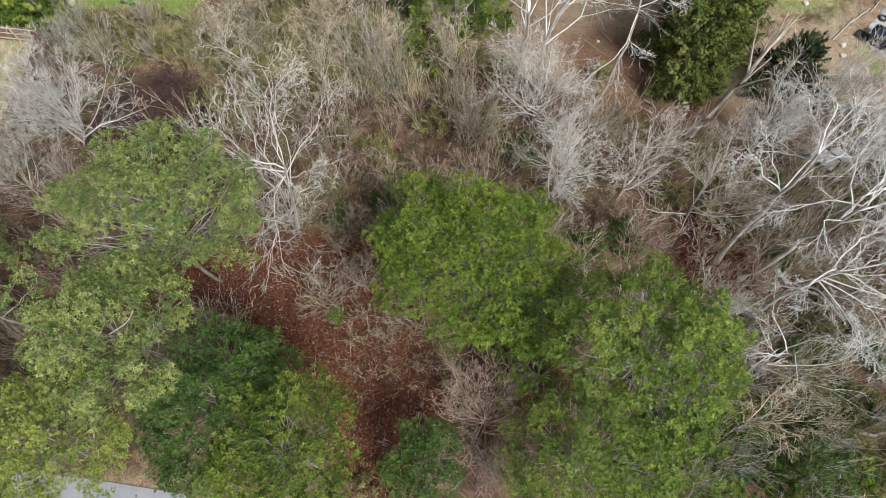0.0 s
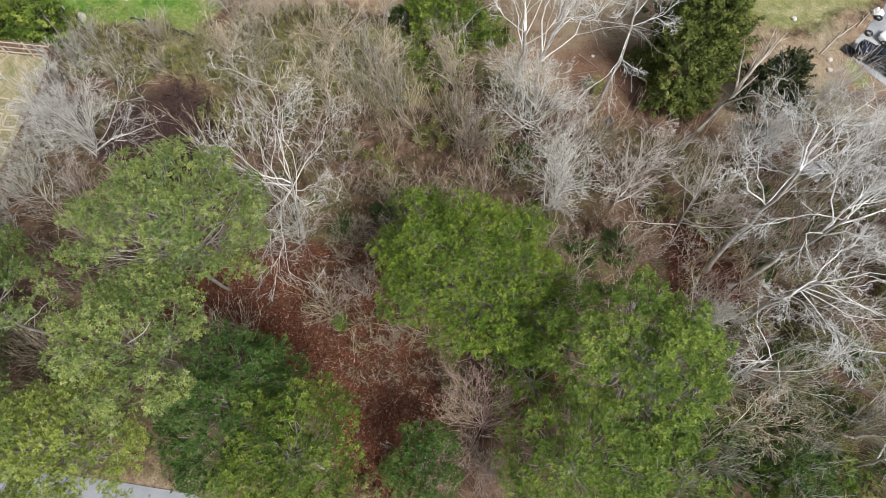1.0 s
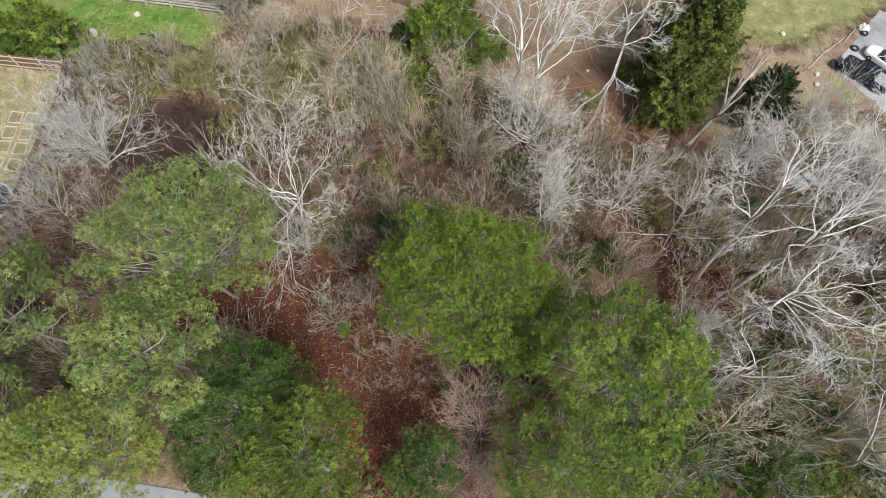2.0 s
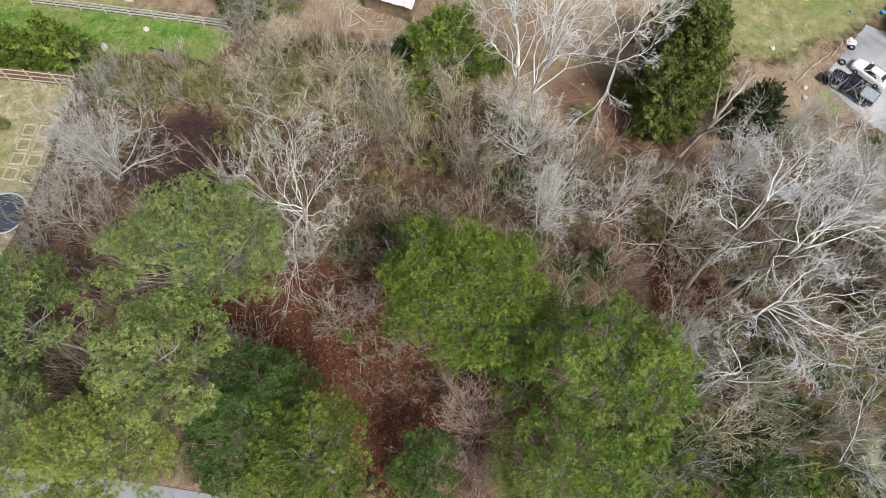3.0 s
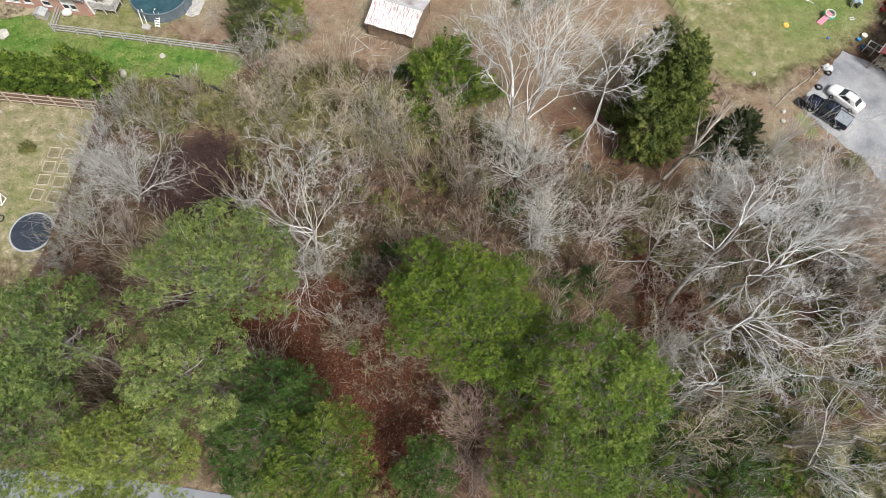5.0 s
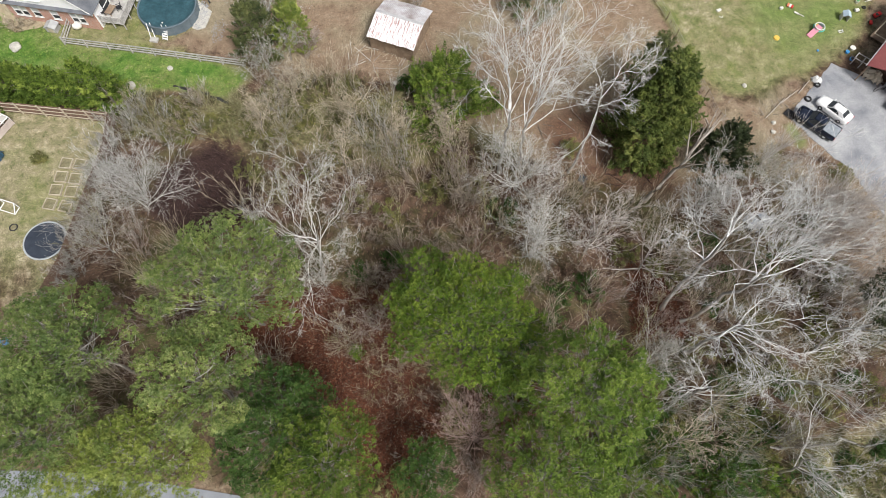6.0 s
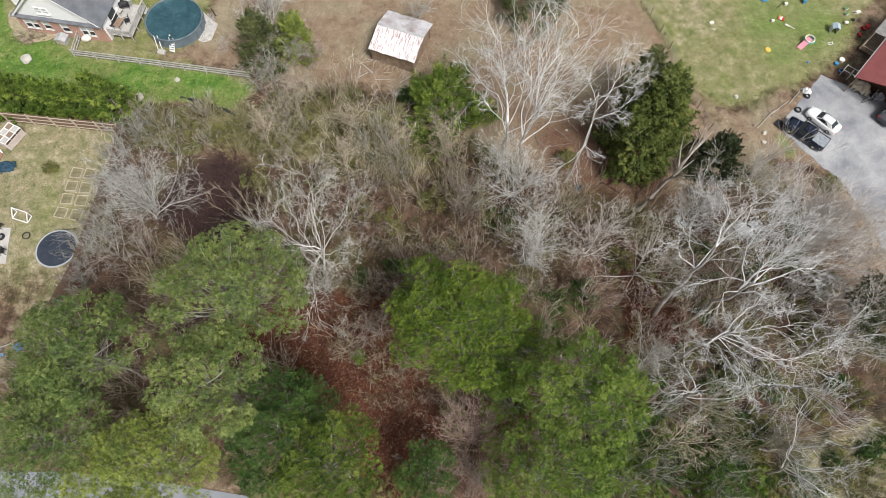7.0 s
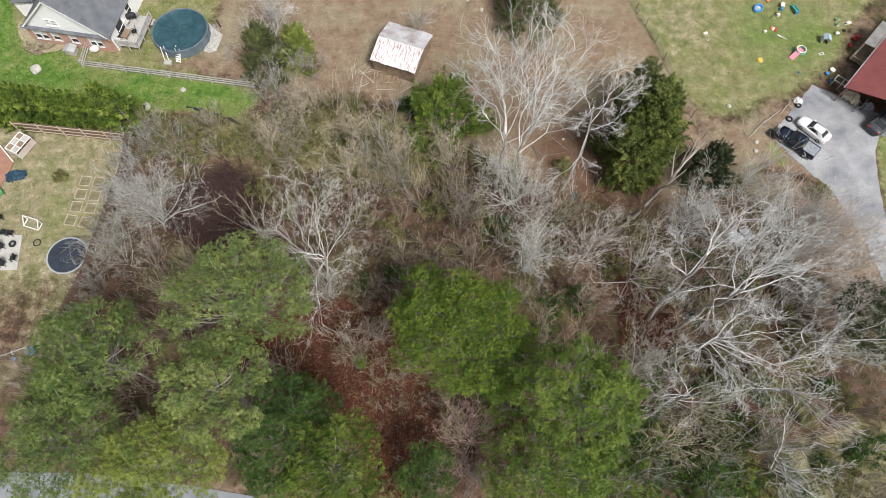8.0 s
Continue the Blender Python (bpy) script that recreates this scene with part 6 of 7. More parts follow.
def rubble(name, cx, cy, sx, sy, n, mat, label, r=0.14, seed=1):
    rg = random.Random(seed)
    bm = B()
    for _ in range(n):
        a, u = rg.uniform(0, 6.28), math.sqrt(rg.random())
        k = r * rg.uniform(0.4, 1.2)
        bmesh.ops.create_icosphere(bm, subdivisions=1, radius=k, matrix=Matrix.Translation((cx + sx * u * math.cos(a), cy + sy * u * math.sin(a), k * 0.3)) @ Matrix.Diagonal((1, rg.uniform(0.6, 1.2), 0.6, 1)))
    tagged(part(name, bm, mat, None), label, "rubble", kind="stuff")


rubble("rubble", -28.90, 51.16, 0.9, 2.1, 620, M_GRAVEL, "spill of pale rubble beside the pool", 0.075, 1)
rubble("rubble", -26.41, 48.94, 0.8, 1.8, 140, M_GRAVEL, "scattered pale rubble on bare earth", 0.06, 2)


slab("spilled_concrete", [(-30.23, 54.02), (-29.40, 53.25), (-28.73, 52.57), (-27.62, 51.73), (-27.76, 50.52), (-27.97, 49.31), (-28.79, 48.94), (-29.46, 49.25), (-29.32, 50.80), (-29.69, 52.53)], 0.05, M_STONE, "irregular spill of pale concrete beside the pool", "concrete", 0.07)
pipe = thing("black_pipe", -28.40, 53.46, 0, -55, "short black pipe lying on bare earth", "pipe")
part("tube", rod(B(), (-0.65, 0, 0.08), (0.65, 0, 0.08), 0.07), M_BLACK, pipe)
part("collar", rod(B(), (0.5, 0, 0.08), (0.62, 0, 0.08), 0.1), M_BLACK, pipe)


# ---- fences ----
def fence(points, spacing, build, label, mat, category="fence"):
    root = thing("fence", points[0][0], points[0][1], 0, 0, label, category)
    ox, oy = points[0]
    for (ax, ay), (bx, by) in zip(points, points[1:]):
        ln = math.hypot(bx - ax, by - ay)
        k = max(1, round(ln / spacing))
        an = math.degrees(math.atan2(by - ay, bx - ax))
        for i in range(k):
            x0, y0 = ax - ox + (bx - ax) * i / k, ay - oy + (by - ay) * i / k
            build(root, pose(x0, y0, 0, 0, 0, an), ln / k, mat)
    return root


def rail_bay(root, m, ln, mat):
    ob = part("post", box(B(), (0, 0, 0.62), (0.13, 0.13, 1.24), 0, 0.015), mat, root)
    ob.matrix_basis = m
    for z in (0.3, 0.68, 1.06):
        ob = part("rail", box(B(), (ln / 2, 0.07, z), (ln, 0.06, 0.17), 0, 0.008), mat, root)
        ob.matrix_basis = m


BOARD = bpy.data.meshes.new("board")
_bm = box(B(), (0, 0, 0.92), (0.152, 0.022, 1.84))
_bm.to_mesh(BOARD)
_bm.free()
BOARD.materials.append(M_FENCE)


def board_bay(root, m, ln, mat):
    ob = part("post", box(B(), (0, -0.08, 0.95), (0.12, 0.12, 1.94), 0, 0.012), M_PALEWOOD, root, "pale fence post")
    ob.matrix_basis = m
    for z in (0.3, 0.95, 1.6):
        ob = part("rail", box(B(), (ln / 2, -0.045, z), (ln, 0.06, 0.1), 0, 0.008), M_PALEWOOD, root, "pale fence rail")
        ob.matrix_basis = m
    k = int(ln / 0.16)
    for i in range(k):
        ob = part("board", BOARD, mat, root)
        ob.matrix_basis = m @ pose((i + 0.5) * ln / k, random.uniform(-0.004, 0.004), random.uniform(-0.03, 0.02), 0, random.uniform(-0.5, 0.5), 0)


def wire_bay(root, m, ln, mat):
    ob = part("post", rod(B(), (0, 0, 0), (random.uniform(-0.05, 0.05), 0, 1.3), 0.05), mat, root)
    ob.matrix_basis = m
    for z in (0.2, 0.5, 0.8, 1.15):
        ob = part("wire", rod(B(), (0, 0, z), (ln, 0, z), 0.012, n=4), M_STEEL, root, "thin steel wire")
        ob.matrix_basis = m


fence([(-43.21, 49.59), (-43.19, 46.31), (-32.78, 45.13), (-22.49, 43.90)], 2.4, rail_bay, "weathered grey three-rail timber fence on turf", M_GREYWOOD)
fence([(-47.97, 37.24), (-45.18, 37.04), (-35.19, 36.20)], 2.4, board_bay, "red-brown timber privacy fence with pale rails", M_FENCE)
fence([(-35.19, 36.20), (-34.85, 32.45), (-35.45, 25.88), (-35.99, 19.91), (-37.02, 15.94)], 2.4, board_bay, "red-brown timber privacy fence along the woods", M_FENCE)
fence([(22.27, 60.01), (25.23, 52.62), (27.39, 44.76), (29.12, 38.92), (30.76, 37.33)], 2.5, wire_bay, "old wire fence on thin timber posts", M_OLDWOOD)


# ---- west yard ----
def raised_bed(x, y, rz):
    b = thing("raised_bed", x, y, 0, rz, "square pale timber raised bed of weedy soil", "planter", "raised beds in rows")
    for s in (-1, 1):
        part("board", box(B(), (0, s * 0.56, 0.1), (1.18, 0.06, 0.24), 0, 0.01), M_PALEWOOD, b)
        part("board", box(B(), (s * 0.56, 0, 0.1), (0.06, 1.06, 0.24), 0, 0.01), M_PALEWOOD, b)
    bm = B()
    bmesh.ops.create_grid(bm, x_segments=10, y_segments=10, size=0.52)
    for v in bm.verts:
        v.co.z = 0.12 + 0.05 * noise.noise(v.co * 4)
    part("soil", bm, M_SOIL, b)
    return b


BED = raised_bed(-39.02, 31.04, -4)
for bx, by in ((-37.58, 30.95), (-39.11, 29.45), (-37.61, 29.29), (-39.21, 27.95), (-37.66, 27.80), (-39.40, 26.34), (-37.79, 26.13)):
    copy_thing(BED, pose(bx, by, 0, 0, 0, random.uniform(-8, 2)))


def trampoline(x, y):
    t = thing("trampoline", x, y, 0, 0, "round trampoline with a dark mat and pale padded rim", "trampoline")
    part("frame", ring(B(), 1.98, 0.05, 0.86, 48, 8), M_STEEL, t)
    bm = B()
    n = 48
    lo = [[bm.verts.new((ra * math.cos(6.28318 * i / n), ra * math.sin(6.28318 * i / n), za)) for i in range(n)] for ra, za in ((1.88, 0.90), (2.0, 0.92), (2.04, 0.87), (1.88, 0.86))]
    for k in range(4):
        for i in range(n):
            bm.faces.new((lo[k][i], lo[(k + 1) % 4][i], lo[(k + 1) % 4][(i + 1) % n], lo[k][(i + 1) % n]))
    part("padding", bm, M_PADDING, t, "pale grey safety pad")
    bm = B()
    bmesh.ops.create_circle(bm, cap_ends=True, segments=48, radius=1.89, matrix=Matrix.Translation((0, 0, 0.88)))
    part("mat", bm, M_MAT, t, "dark woven mat")
    for i in range(6):
        a = 1.0472 * i
        part("leg", rod(B(), (1.95 * math.cos(a), 1.95 * math.sin(a), 0), (1.95 * math.cos(a), 1.95 * math.sin(a), 0.86), 0.035), M_STEEL, t)


trampoline(-38.31, 22.08)


def soccer_goal(x, y, rz):
    g = thing("soccer_goal", x, y, 0, rz, "small white tube-frame soccer goal on dry turf", "goal")
    w, d, h = 1.75, 0.8, 0.9
    pts = {"a": (-w / 2, 0, 0), "b": (w / 2, 0, 0), "c": (-w / 2, 0, h), "d": (w / 2, 0, h), "e": (-w / 2, -d, 0), "f": (w / 2, -d, 0)}
    for p, q in ("ac", "bd", "cd", "ef", "ae", "bf", "ce", "df"):
        part("tube", rod(B(), pts[p], pts[q], 0.05), M_WHITE, g)


soccer_goal(-43.23, 26.15, -16)


def cold_frame(x, y, rz):
    c = thing("greenhouse", x, y, 0, rz, "small white-framed greenhouse with dull panes", "greenhouse")
    w, d, h = 1.5, 2.3, 1.2
    for sx in (-w / 2, 0, w / 2):
        for sy in (-d / 2, -d / 6, d / 6, d / 2):
            if sx or abs(sy) == d / 2:
                part("post", box(B(), (sx, sy, h / 2), (0.08, 0.08, h), 0, 0.01), M_WHITE, c)
        part("beam", box(B(), (sx, 0, h), (0.08, d, 0.08), 0, 0.01), M_WHITE, c)
    for sy in (-d / 2, -d / 6, d / 6, d / 2):
        part("rafter", box(B(), (0, sy, h), (w, 0.08, 0.09), 0, 0.01), M_WHITE, c)
        part("sill", box(B(), (0, sy, 0.06), (w, 0.07, 0.1), 0, 0.01), M_WHITE, c)
    for i in range(2):
        for j in range(3):
            part("pane", box(B(), (-w / 4 + i * w / 2, -d / 3 + j * d / 3, h - 0.03), (w / 2 - 0.1, d / 3 - 0.1, 0.015)), M_GREYWOOD if (i + j) % 2 else M_OLDWOOD, c)
    part("front_panel", box(B(), (0, -d / 2 - 0.05, 0.62), (w, 0.03, 0.95), 0, 0.006), M_BLUSHWOOD, c, "pale pinkish painted panel")
    for sx in (-w / 2 - 0.05, w / 2 + 0.05):
        part("side_panel", box(B(), (sx, 0, 0.5), (0.03, d, 0.85), 0, 0.006), M_BLUSHWOOD, c, "pale pinkish painted panel")
    part("bench", box(B(), (0.2, 0, 0.6), (0.8, d - 0.4, 0.05), 0, 0.01), M_OLDWOOD, c)


cold_frame(-46.94, 34.98, -24)


def crumpled(name, x, y, sx, sy, h, mat, label, cat, seed, rz=0):
    """A heap under a loose sheet."""
    bm = B()
    n = 22
    bmesh.ops.create_grid(bm, x_segments=n, y_segments=n, size=1.0)
    for v in bm.verts:
        r = math.hypot(v.co.x, v.co.y)
        f = max(0.0, 1 - r ** 2.5)
        z = h * f ** 0.6 * (0.75 + 0.5 * noise.noise(Vector((v.co.x * 2 + seed, v.co.y * 2, 1)))) + 0.2 * noise.noise(Vector((v.co.x * 5, v.co.y * 5, seed)))
        k = 1 + 0.18 * noise.noise(Vector((v.co.x * 1.5, v.co.y * 1.5, seed + 4)))
        v.co = Vector((v.co.x * sx * k, v.co.y * sy * k, max(z, 0.01)))
    bmesh.ops.delete(bm, geom=[v for v in bm.verts if v.co.z < 0.012 and (v.co.x / sx) ** 2 + (v.co.y / sy) ** 2 > 1.0], context="VERTS")
    ob = part(name, bm, mat, None)
    ob.matrix_basis = pose(x, y, 0.0, 0, 0, rz)
    return tagged(ob, label, cat)


crumpled("tarp_heap", -46.72, 31.48, 1.2, 0.75, 0.7, M_BLUETARP, "crumpled dark blue tarpaulin over a heap", "tarpaulin", 3, 15)
slab("terrace", [(-54.62, 38.66), (-49.60, 35.25), (-47.55, 33.22), (-47.58, 32.29), (-48.13, 30.03), (-51.76, 29.91)], 0.10, M_TERRA, "terracotta paved terrace with a white edge", "terrace")
edge = thing("terrace_edging", -48.59, 34.19, 0, -44, "white painted edging board of the terrace", "edging", kind="structure")
part("board", box(B(), (0, 0, 0.12), (2.9, 0.12, 0.24), 0, 0.015), M_WHITE, edge)
slab("patio", [(-48.86, 24.65), (-44.07, 24.49), (-43.47, 20.65), (-47.50, 20.40)], 0.08, M_CONCRETE, "pale concrete patio slab on bare earth", "patio")
garden_chair(-45.62, 22.96, 0.1, 30, M_BLACK, "black garden chair on the concrete patio")
garden_chair(-45.14, 24.52, 0.1, 180, M_BLACK, "black garden chair at the patio edge")
garden_chair(-45.88, 24.62, 0.1, 170, M_BLACK, "black garden chair at the patio edge")
garden_chair(-44.94, 21.10, 0.1, 10, M_BLACK, "black garden chair on the patio corner")
garden_chair(-43.97, 21.76, 0.1, -80, M_BLACK, "black garden chair on the patio side")


garden_chair(-47.56, 29.16, 0.0, 40, P_GREEN, "green plastic garden chair on dry turf")
garden_chair(-46.81, 26.29, 0.0, -60, M_BLACK, "black garden chair on dry turf")


def tyre(x, y, r, label, z=0.0):
    t = thing("loose_tyre", x, y, z, 0, label, "tyre")
    part("tread", ring(B(), r - 0.11, 0.11, 0.11, 28, 10), M_RUBBER, t)
    bm = B()
    bmesh.ops.create_cone(bm, cap_ends=True, segments=20, radius1=r - 0.2, radius2=r - 0.2, depth=0.06, matrix=Matrix.Translation((0, 0, 0.09)))
    part("rim", bm, M_STEEL, t, "grey wheel rim")


tyre(-44.70, 23.44, 0.38, "black tyre lying on the patio", 0.09)
tyre(39.53, 41.89, 0.4, "black tyre lying on gravel beside the pickup")
tyre(40.95, 43.82, 0.36, "black tyre lying beside a white bag")
disc = thing("fire_pit", -42.31, 23.71, 0, 0, "dark round fire pit sunk in dry turf", "fire pit")
part("ring", ring(B(), 0.36, 0.06, 0.05, 24, 6), M_BLACK, disc)
part("ash", rod(B(), (0, 0, 0.01), (0, 0, 0.04), 0.34, n=20), M_SOIL, disc)
ringt = thing("swim_ring", -39.69, 12.28, 0, 0, "bright blue plastic ring lying on bare earth", "toy")
part("ring", ring(B(), 0.30, 0.13, 0.13, 28, 8), P_BLUE, ringt)
sw = thing("seesaw", -41.34, 12.12, 0, 23, "thin pale pole seesaw with blue seats", "toy")
part("pole", rod(B(), (-1.6, 0, 0.3), (1.3, 0, 0.35), 0.05), M_GREYWOOD, sw)
part("pivot", box(B(), (0, 0, 0.15), (0.12, 0.4, 0.3), 0, 0.02), M_GREYWOOD, sw)
bl = thing("toy_bucket", -40.93, 11.47, 0, 0, "small blue toy bucket", "toy")
part("bucket", rod(B(), (0, 0, 0), (0, 0, 0.3), 0.14, 0.18, 14), P_BLUE, bl)
part("handle", ring(B(), 0.15, 0.02, 0.3, 16, 5), P_WHITE, bl)


# ---- clay yard ----
def metal_shed():
    s = thing("metal_roofed_shed", -9.13, 46.84, 0, -18.5, "old timber shed with a rusty corrugated metal roof", "shed")
    w, d, eave, ridge = 5.6, 6.0, 2.2, 3.1
    ox, oy = 0.25, 0.3
    part("wall", wall_mesh(w - 0.5, eave, 0.1, [(1.6, 0.05, 1.6, 1.85)]), M_OLDWOOD, s, "old brown board wall").matrix_basis = pose(ox, oy, 0)
    part("wall", box(B(), (w / 2, d - 0.35, eave / 2), (w - 0.5, 0.1, eave)), M_OLDWOOD, s)
    for x in (ox + 0.05, w - ox - 0.05):
        bm = poly(B(), [(0, 0, 0), (d - 0.75, 0, 0), (d - 0.75, eave, 0), ((d - 0.75) / 2, ridge - 0.08, 0), (0, eave, 0)], 0.1)
        part("side_wall", bm, M_OLDWOOD, s).matrix_basis = pose(x - 0.05, oy + 0.1, 0, 90, 0, 90)
    for side in (0, 1):
        bm = B()
        nx, ny = 90, 6
        y0, y1 = (0.0, d / 2) if side == 0 else (d, d / 2)
        g = []
        for j in range(ny + 1):
            t = j / ny
            row = []
            for i in range(nx + 1):
                x = w * i / nx
                wob = 0.03 * math.sin(x * 1.7 + side) * (1 - t)
                row.append(bm.verts.new((x, y0 + (y1 - y0) * t + (0.04 * math.sin(int(x / 0.7) * 2.3) * (1 - t) if t < 0.05 else 0), eave + (ridge - eave) * t + 0.022 * math.sin(x * 2 * math.pi / 0.19) + wob)))
            g.append(row)
        for j in range(ny):
            for i in range(nx):
                bm.faces.new((g[j][i], g[j][i + 1], g[j + 1][i + 1], g[j + 1][i]))
        ob = part("roof", bm, M_RUSTY if side == 0 else M_SHEDROOF, s, "rust-streaked corrugated roof" if side == 0 else "grey corrugated roof")
        so = ob.modifiers.new("thickness", "SOLIDIFY")
        so.thickness = 0.012
    part("ridge_cap", box(B(), (w / 2, d / 2, ridge + 0.03), (w, 0.3, 0.03), 0, 0.01), M_GREYROOF, s)
    for i in range(7):
        part("rafter_tail", box(B(), (0.3 + i * (w - 0.6) / 6, 0.12, eave - 0.08), (0.06, 0.5, 0.1)), M_OLDWOOD, s)
    part("door", box(B(), (2.65, 0.36, 0.98), (1.5, 0.06, 1.8), 0, 0.01), M_OLDWOOD, s)


metal_shed()


def sticks(name, x, y, sx, sy, n, length, mat, label, seed):
    rg = random.Random(seed)
    bm = B()
    for _ in range(n):
        px, py, a, l = x + rg.gauss(0, sx), y + rg.gauss(0, sy), rg.uniform(0, 6.28), length * rg.uniform(0.4, 1.2)
        rod(bm, (px, py, 0.05 + rg.uniform(0, 0.2)), (px + l * math.cos(a), py + l * math.sin(a), 0.05 + rg.uniform(0, 0.25)), 0.035, 0.015, 5)
    tagged(part(name, bm, mat, None), label, "branches", kind="stuff")


sticks("scrap_timber", -6.94, 46.91, 2.0, 0.7, 40, 1.6, M_PALEWOOD, "scraps of pale timber along the shed wall", 4)
sticks("fallen_branches", -6.81, 44.71, 4.0, 1.2, 30, 2.4, M_SYCTW, "fallen grey branches on bare clay", 5)
sticks("fallen_branches", 12.08, 35.80, 2.5, 2.5, 24, 2.6, M_BARK, "dark fallen branches on bare clay", 6)
sticks("fallen_branches", 35.61, 40.36, 3.0, 0.8, 16, 1.2, M_BARK, "dead sticks heaped beside the gravel", 7)
sticks("fallen_branches", 19.94, 31.80, 2.2, 2.0, 26, 3.0, M_DARKTW, "dark fallen branches at the foot of a cedar", 8)
rng_p = random.Random(12)
for ax, ay, bx, by in ((26.4, 41.2, 27.6, 36.4), (27.9, 39.0, 28.7, 35.9), (31.3, 37.6, 32.6, 39.0), (34.4, 39.2, 37.0, 41.9), (36.4, 41.2, 38.6, 43.0), (38.6, 42.6, 40.2, 44.4)):
    bm = B()
    rod(bm, (ax, ay, 0.09), (bx, by, 0.12), 0.05, 0.03, 7)
    rod(bm, ((ax + bx) / 2, (ay + by) / 2, 0.1), ((ax + bx) / 2 + rng_p.uniform(-0.6, 0.6), (ay + by) / 2 + rng_p.uniform(0.2, 0.7), 0.2), 0.035, 0.015, 5)
    tagged(part("fallen_pole", bm, M_SNAG, None), "dead weathered pole lying along the yard's edge", "log", "poles along the yard")
undergrowth("dead_stalks", M_BROWNTW, along([(30.8, 37.4), (34.0, 39.3), (37.2, 42.0), (40.4, 44.6)], 0.5, srng, 0.45), srng, 0.3, 0.6, 5, 0.6, "dead brown stalks and roots along the dirt edge", 0.8)
for px, py, r in ((-5.82, 42.44, 0.22), (-4.83, 42.40, 0.26), (3.90, 56.88, 0.25), (2.19, 58.37, 0.2), (32.83, 43.44, 0.25), (35.20, 38.68, 0.24), (31.05, 34.58, 0.2), (34.93, 37.48, 0.25), (2.21, 31.06, 0.2), (13.27, 38.28, 0.15)):
    rock("stone", px, py, r, "small pale stone on bare ground", int(px * 7) % 19)

# ditch with standing water
wp = [(-30.02, 41.09), (-28.66, 40.75), (-27.43, 40.41), (-26.08, 40.07), (-24.88, 39.50), (-23.39, 39.02)]
bm = B()
va, vb = [], []
for (x0, y0), (x1, y1) in zip(wp, wp[1:]):
    for s in range(6):
        t = s / 6
        x, y = x0 + (x1 - x0) * t, y0 + (y1 - y0) * t
        nx, ny = -(y1 - y0), x1 - x0
        ln = math.hypot(nx, ny)
        x, y = x + 0.25 * noise.noise(Vector((x, y, 5))), y + 0.25 * noise.noise(Vector((x, y, 9)))
        w = 0.15 + 0.14 * noise.noise(Vector((x, y, 0)))
        va.append(bm.verts.new((x + nx / ln * w, y + ny / ln * w, 0.05)))
        vb.append(bm.verts.new((x - nx / ln * w, y - ny / ln * w, 0.05)))
for i in range(len(va) - 1):
    bm.faces.new((va[i], vb[i], vb[i + 1], va[i + 1]))
bmesh.ops.recalc_face_normals(bm, faces=bm.faces)
tagged(part("water", bm, M_WATER, None), "narrow dark ditch of still water", "ditch", kind="structure")


# ---- east yard ----
def loft(bm, rings):
    g = [[bm.verts.new(p) for p in r] for r in rings]
    for a, b in zip(g, g[1:]):
        for i in range(len(a)):
            j = (i + 1) % len(a)
            bm.faces.new((a[i], a[j], b[j], b[i]))
    bm.faces.new(g[0][::-1])
    bm.faces.new(g[-1])
    bmesh.ops.recalc_face_normals(bm, faces=bm.faces)
    for f in bm.faces:
        f.smooth = True
    return bm


def section(x, w, z0, z1, crown=0.04):
    """One rounded cross-section of a car body."""
    return [(x, -w * 0.92, z0), (x, -w, z0 + 0.18), (x, -w, z1 - 0.16), (x, -w * 0.93, z1 - 0.03), (x, -w * 0.5, z1 + crown * 0.6), (x, 0, z1 + crown),
            (x, w * 0.5, z1 + crown * 0.6), (x, w * 0.93, z1 - 0.03), (x, w, z1 - 0.16), (x, w, z0 + 0.18), (x, w * 0.92, z0)]


def plate(bm, pts, thick=0.02):
    f = bm.faces.new([bm.verts.new(p) for p in pts])
    bm.normal_update()
    nrm = f.normal.copy()
    r = bmesh.ops.extrude_face_region(bm, geom=[f])
    bmesh.ops.translate(bm, vec=nrm * thick, verts=[v for v in r["geom"] if isinstance(v, bmesh.types.BMVert)])
    return bm


def wheel(car, x, y, r, side):
    w = part("wheel", ring(B(), r - 0.11, 0.11, 0, 24, 8), M_RUBBER, car, "black tyre")
    w.matrix_basis = pose(x, y, r, 90, 0, 0)
    part("rim", rod(B(), (0, 0, -0.07), (0, 0, 0.07), r - 0.14, n=16), M_STEEL, w, "grey alloy rim")


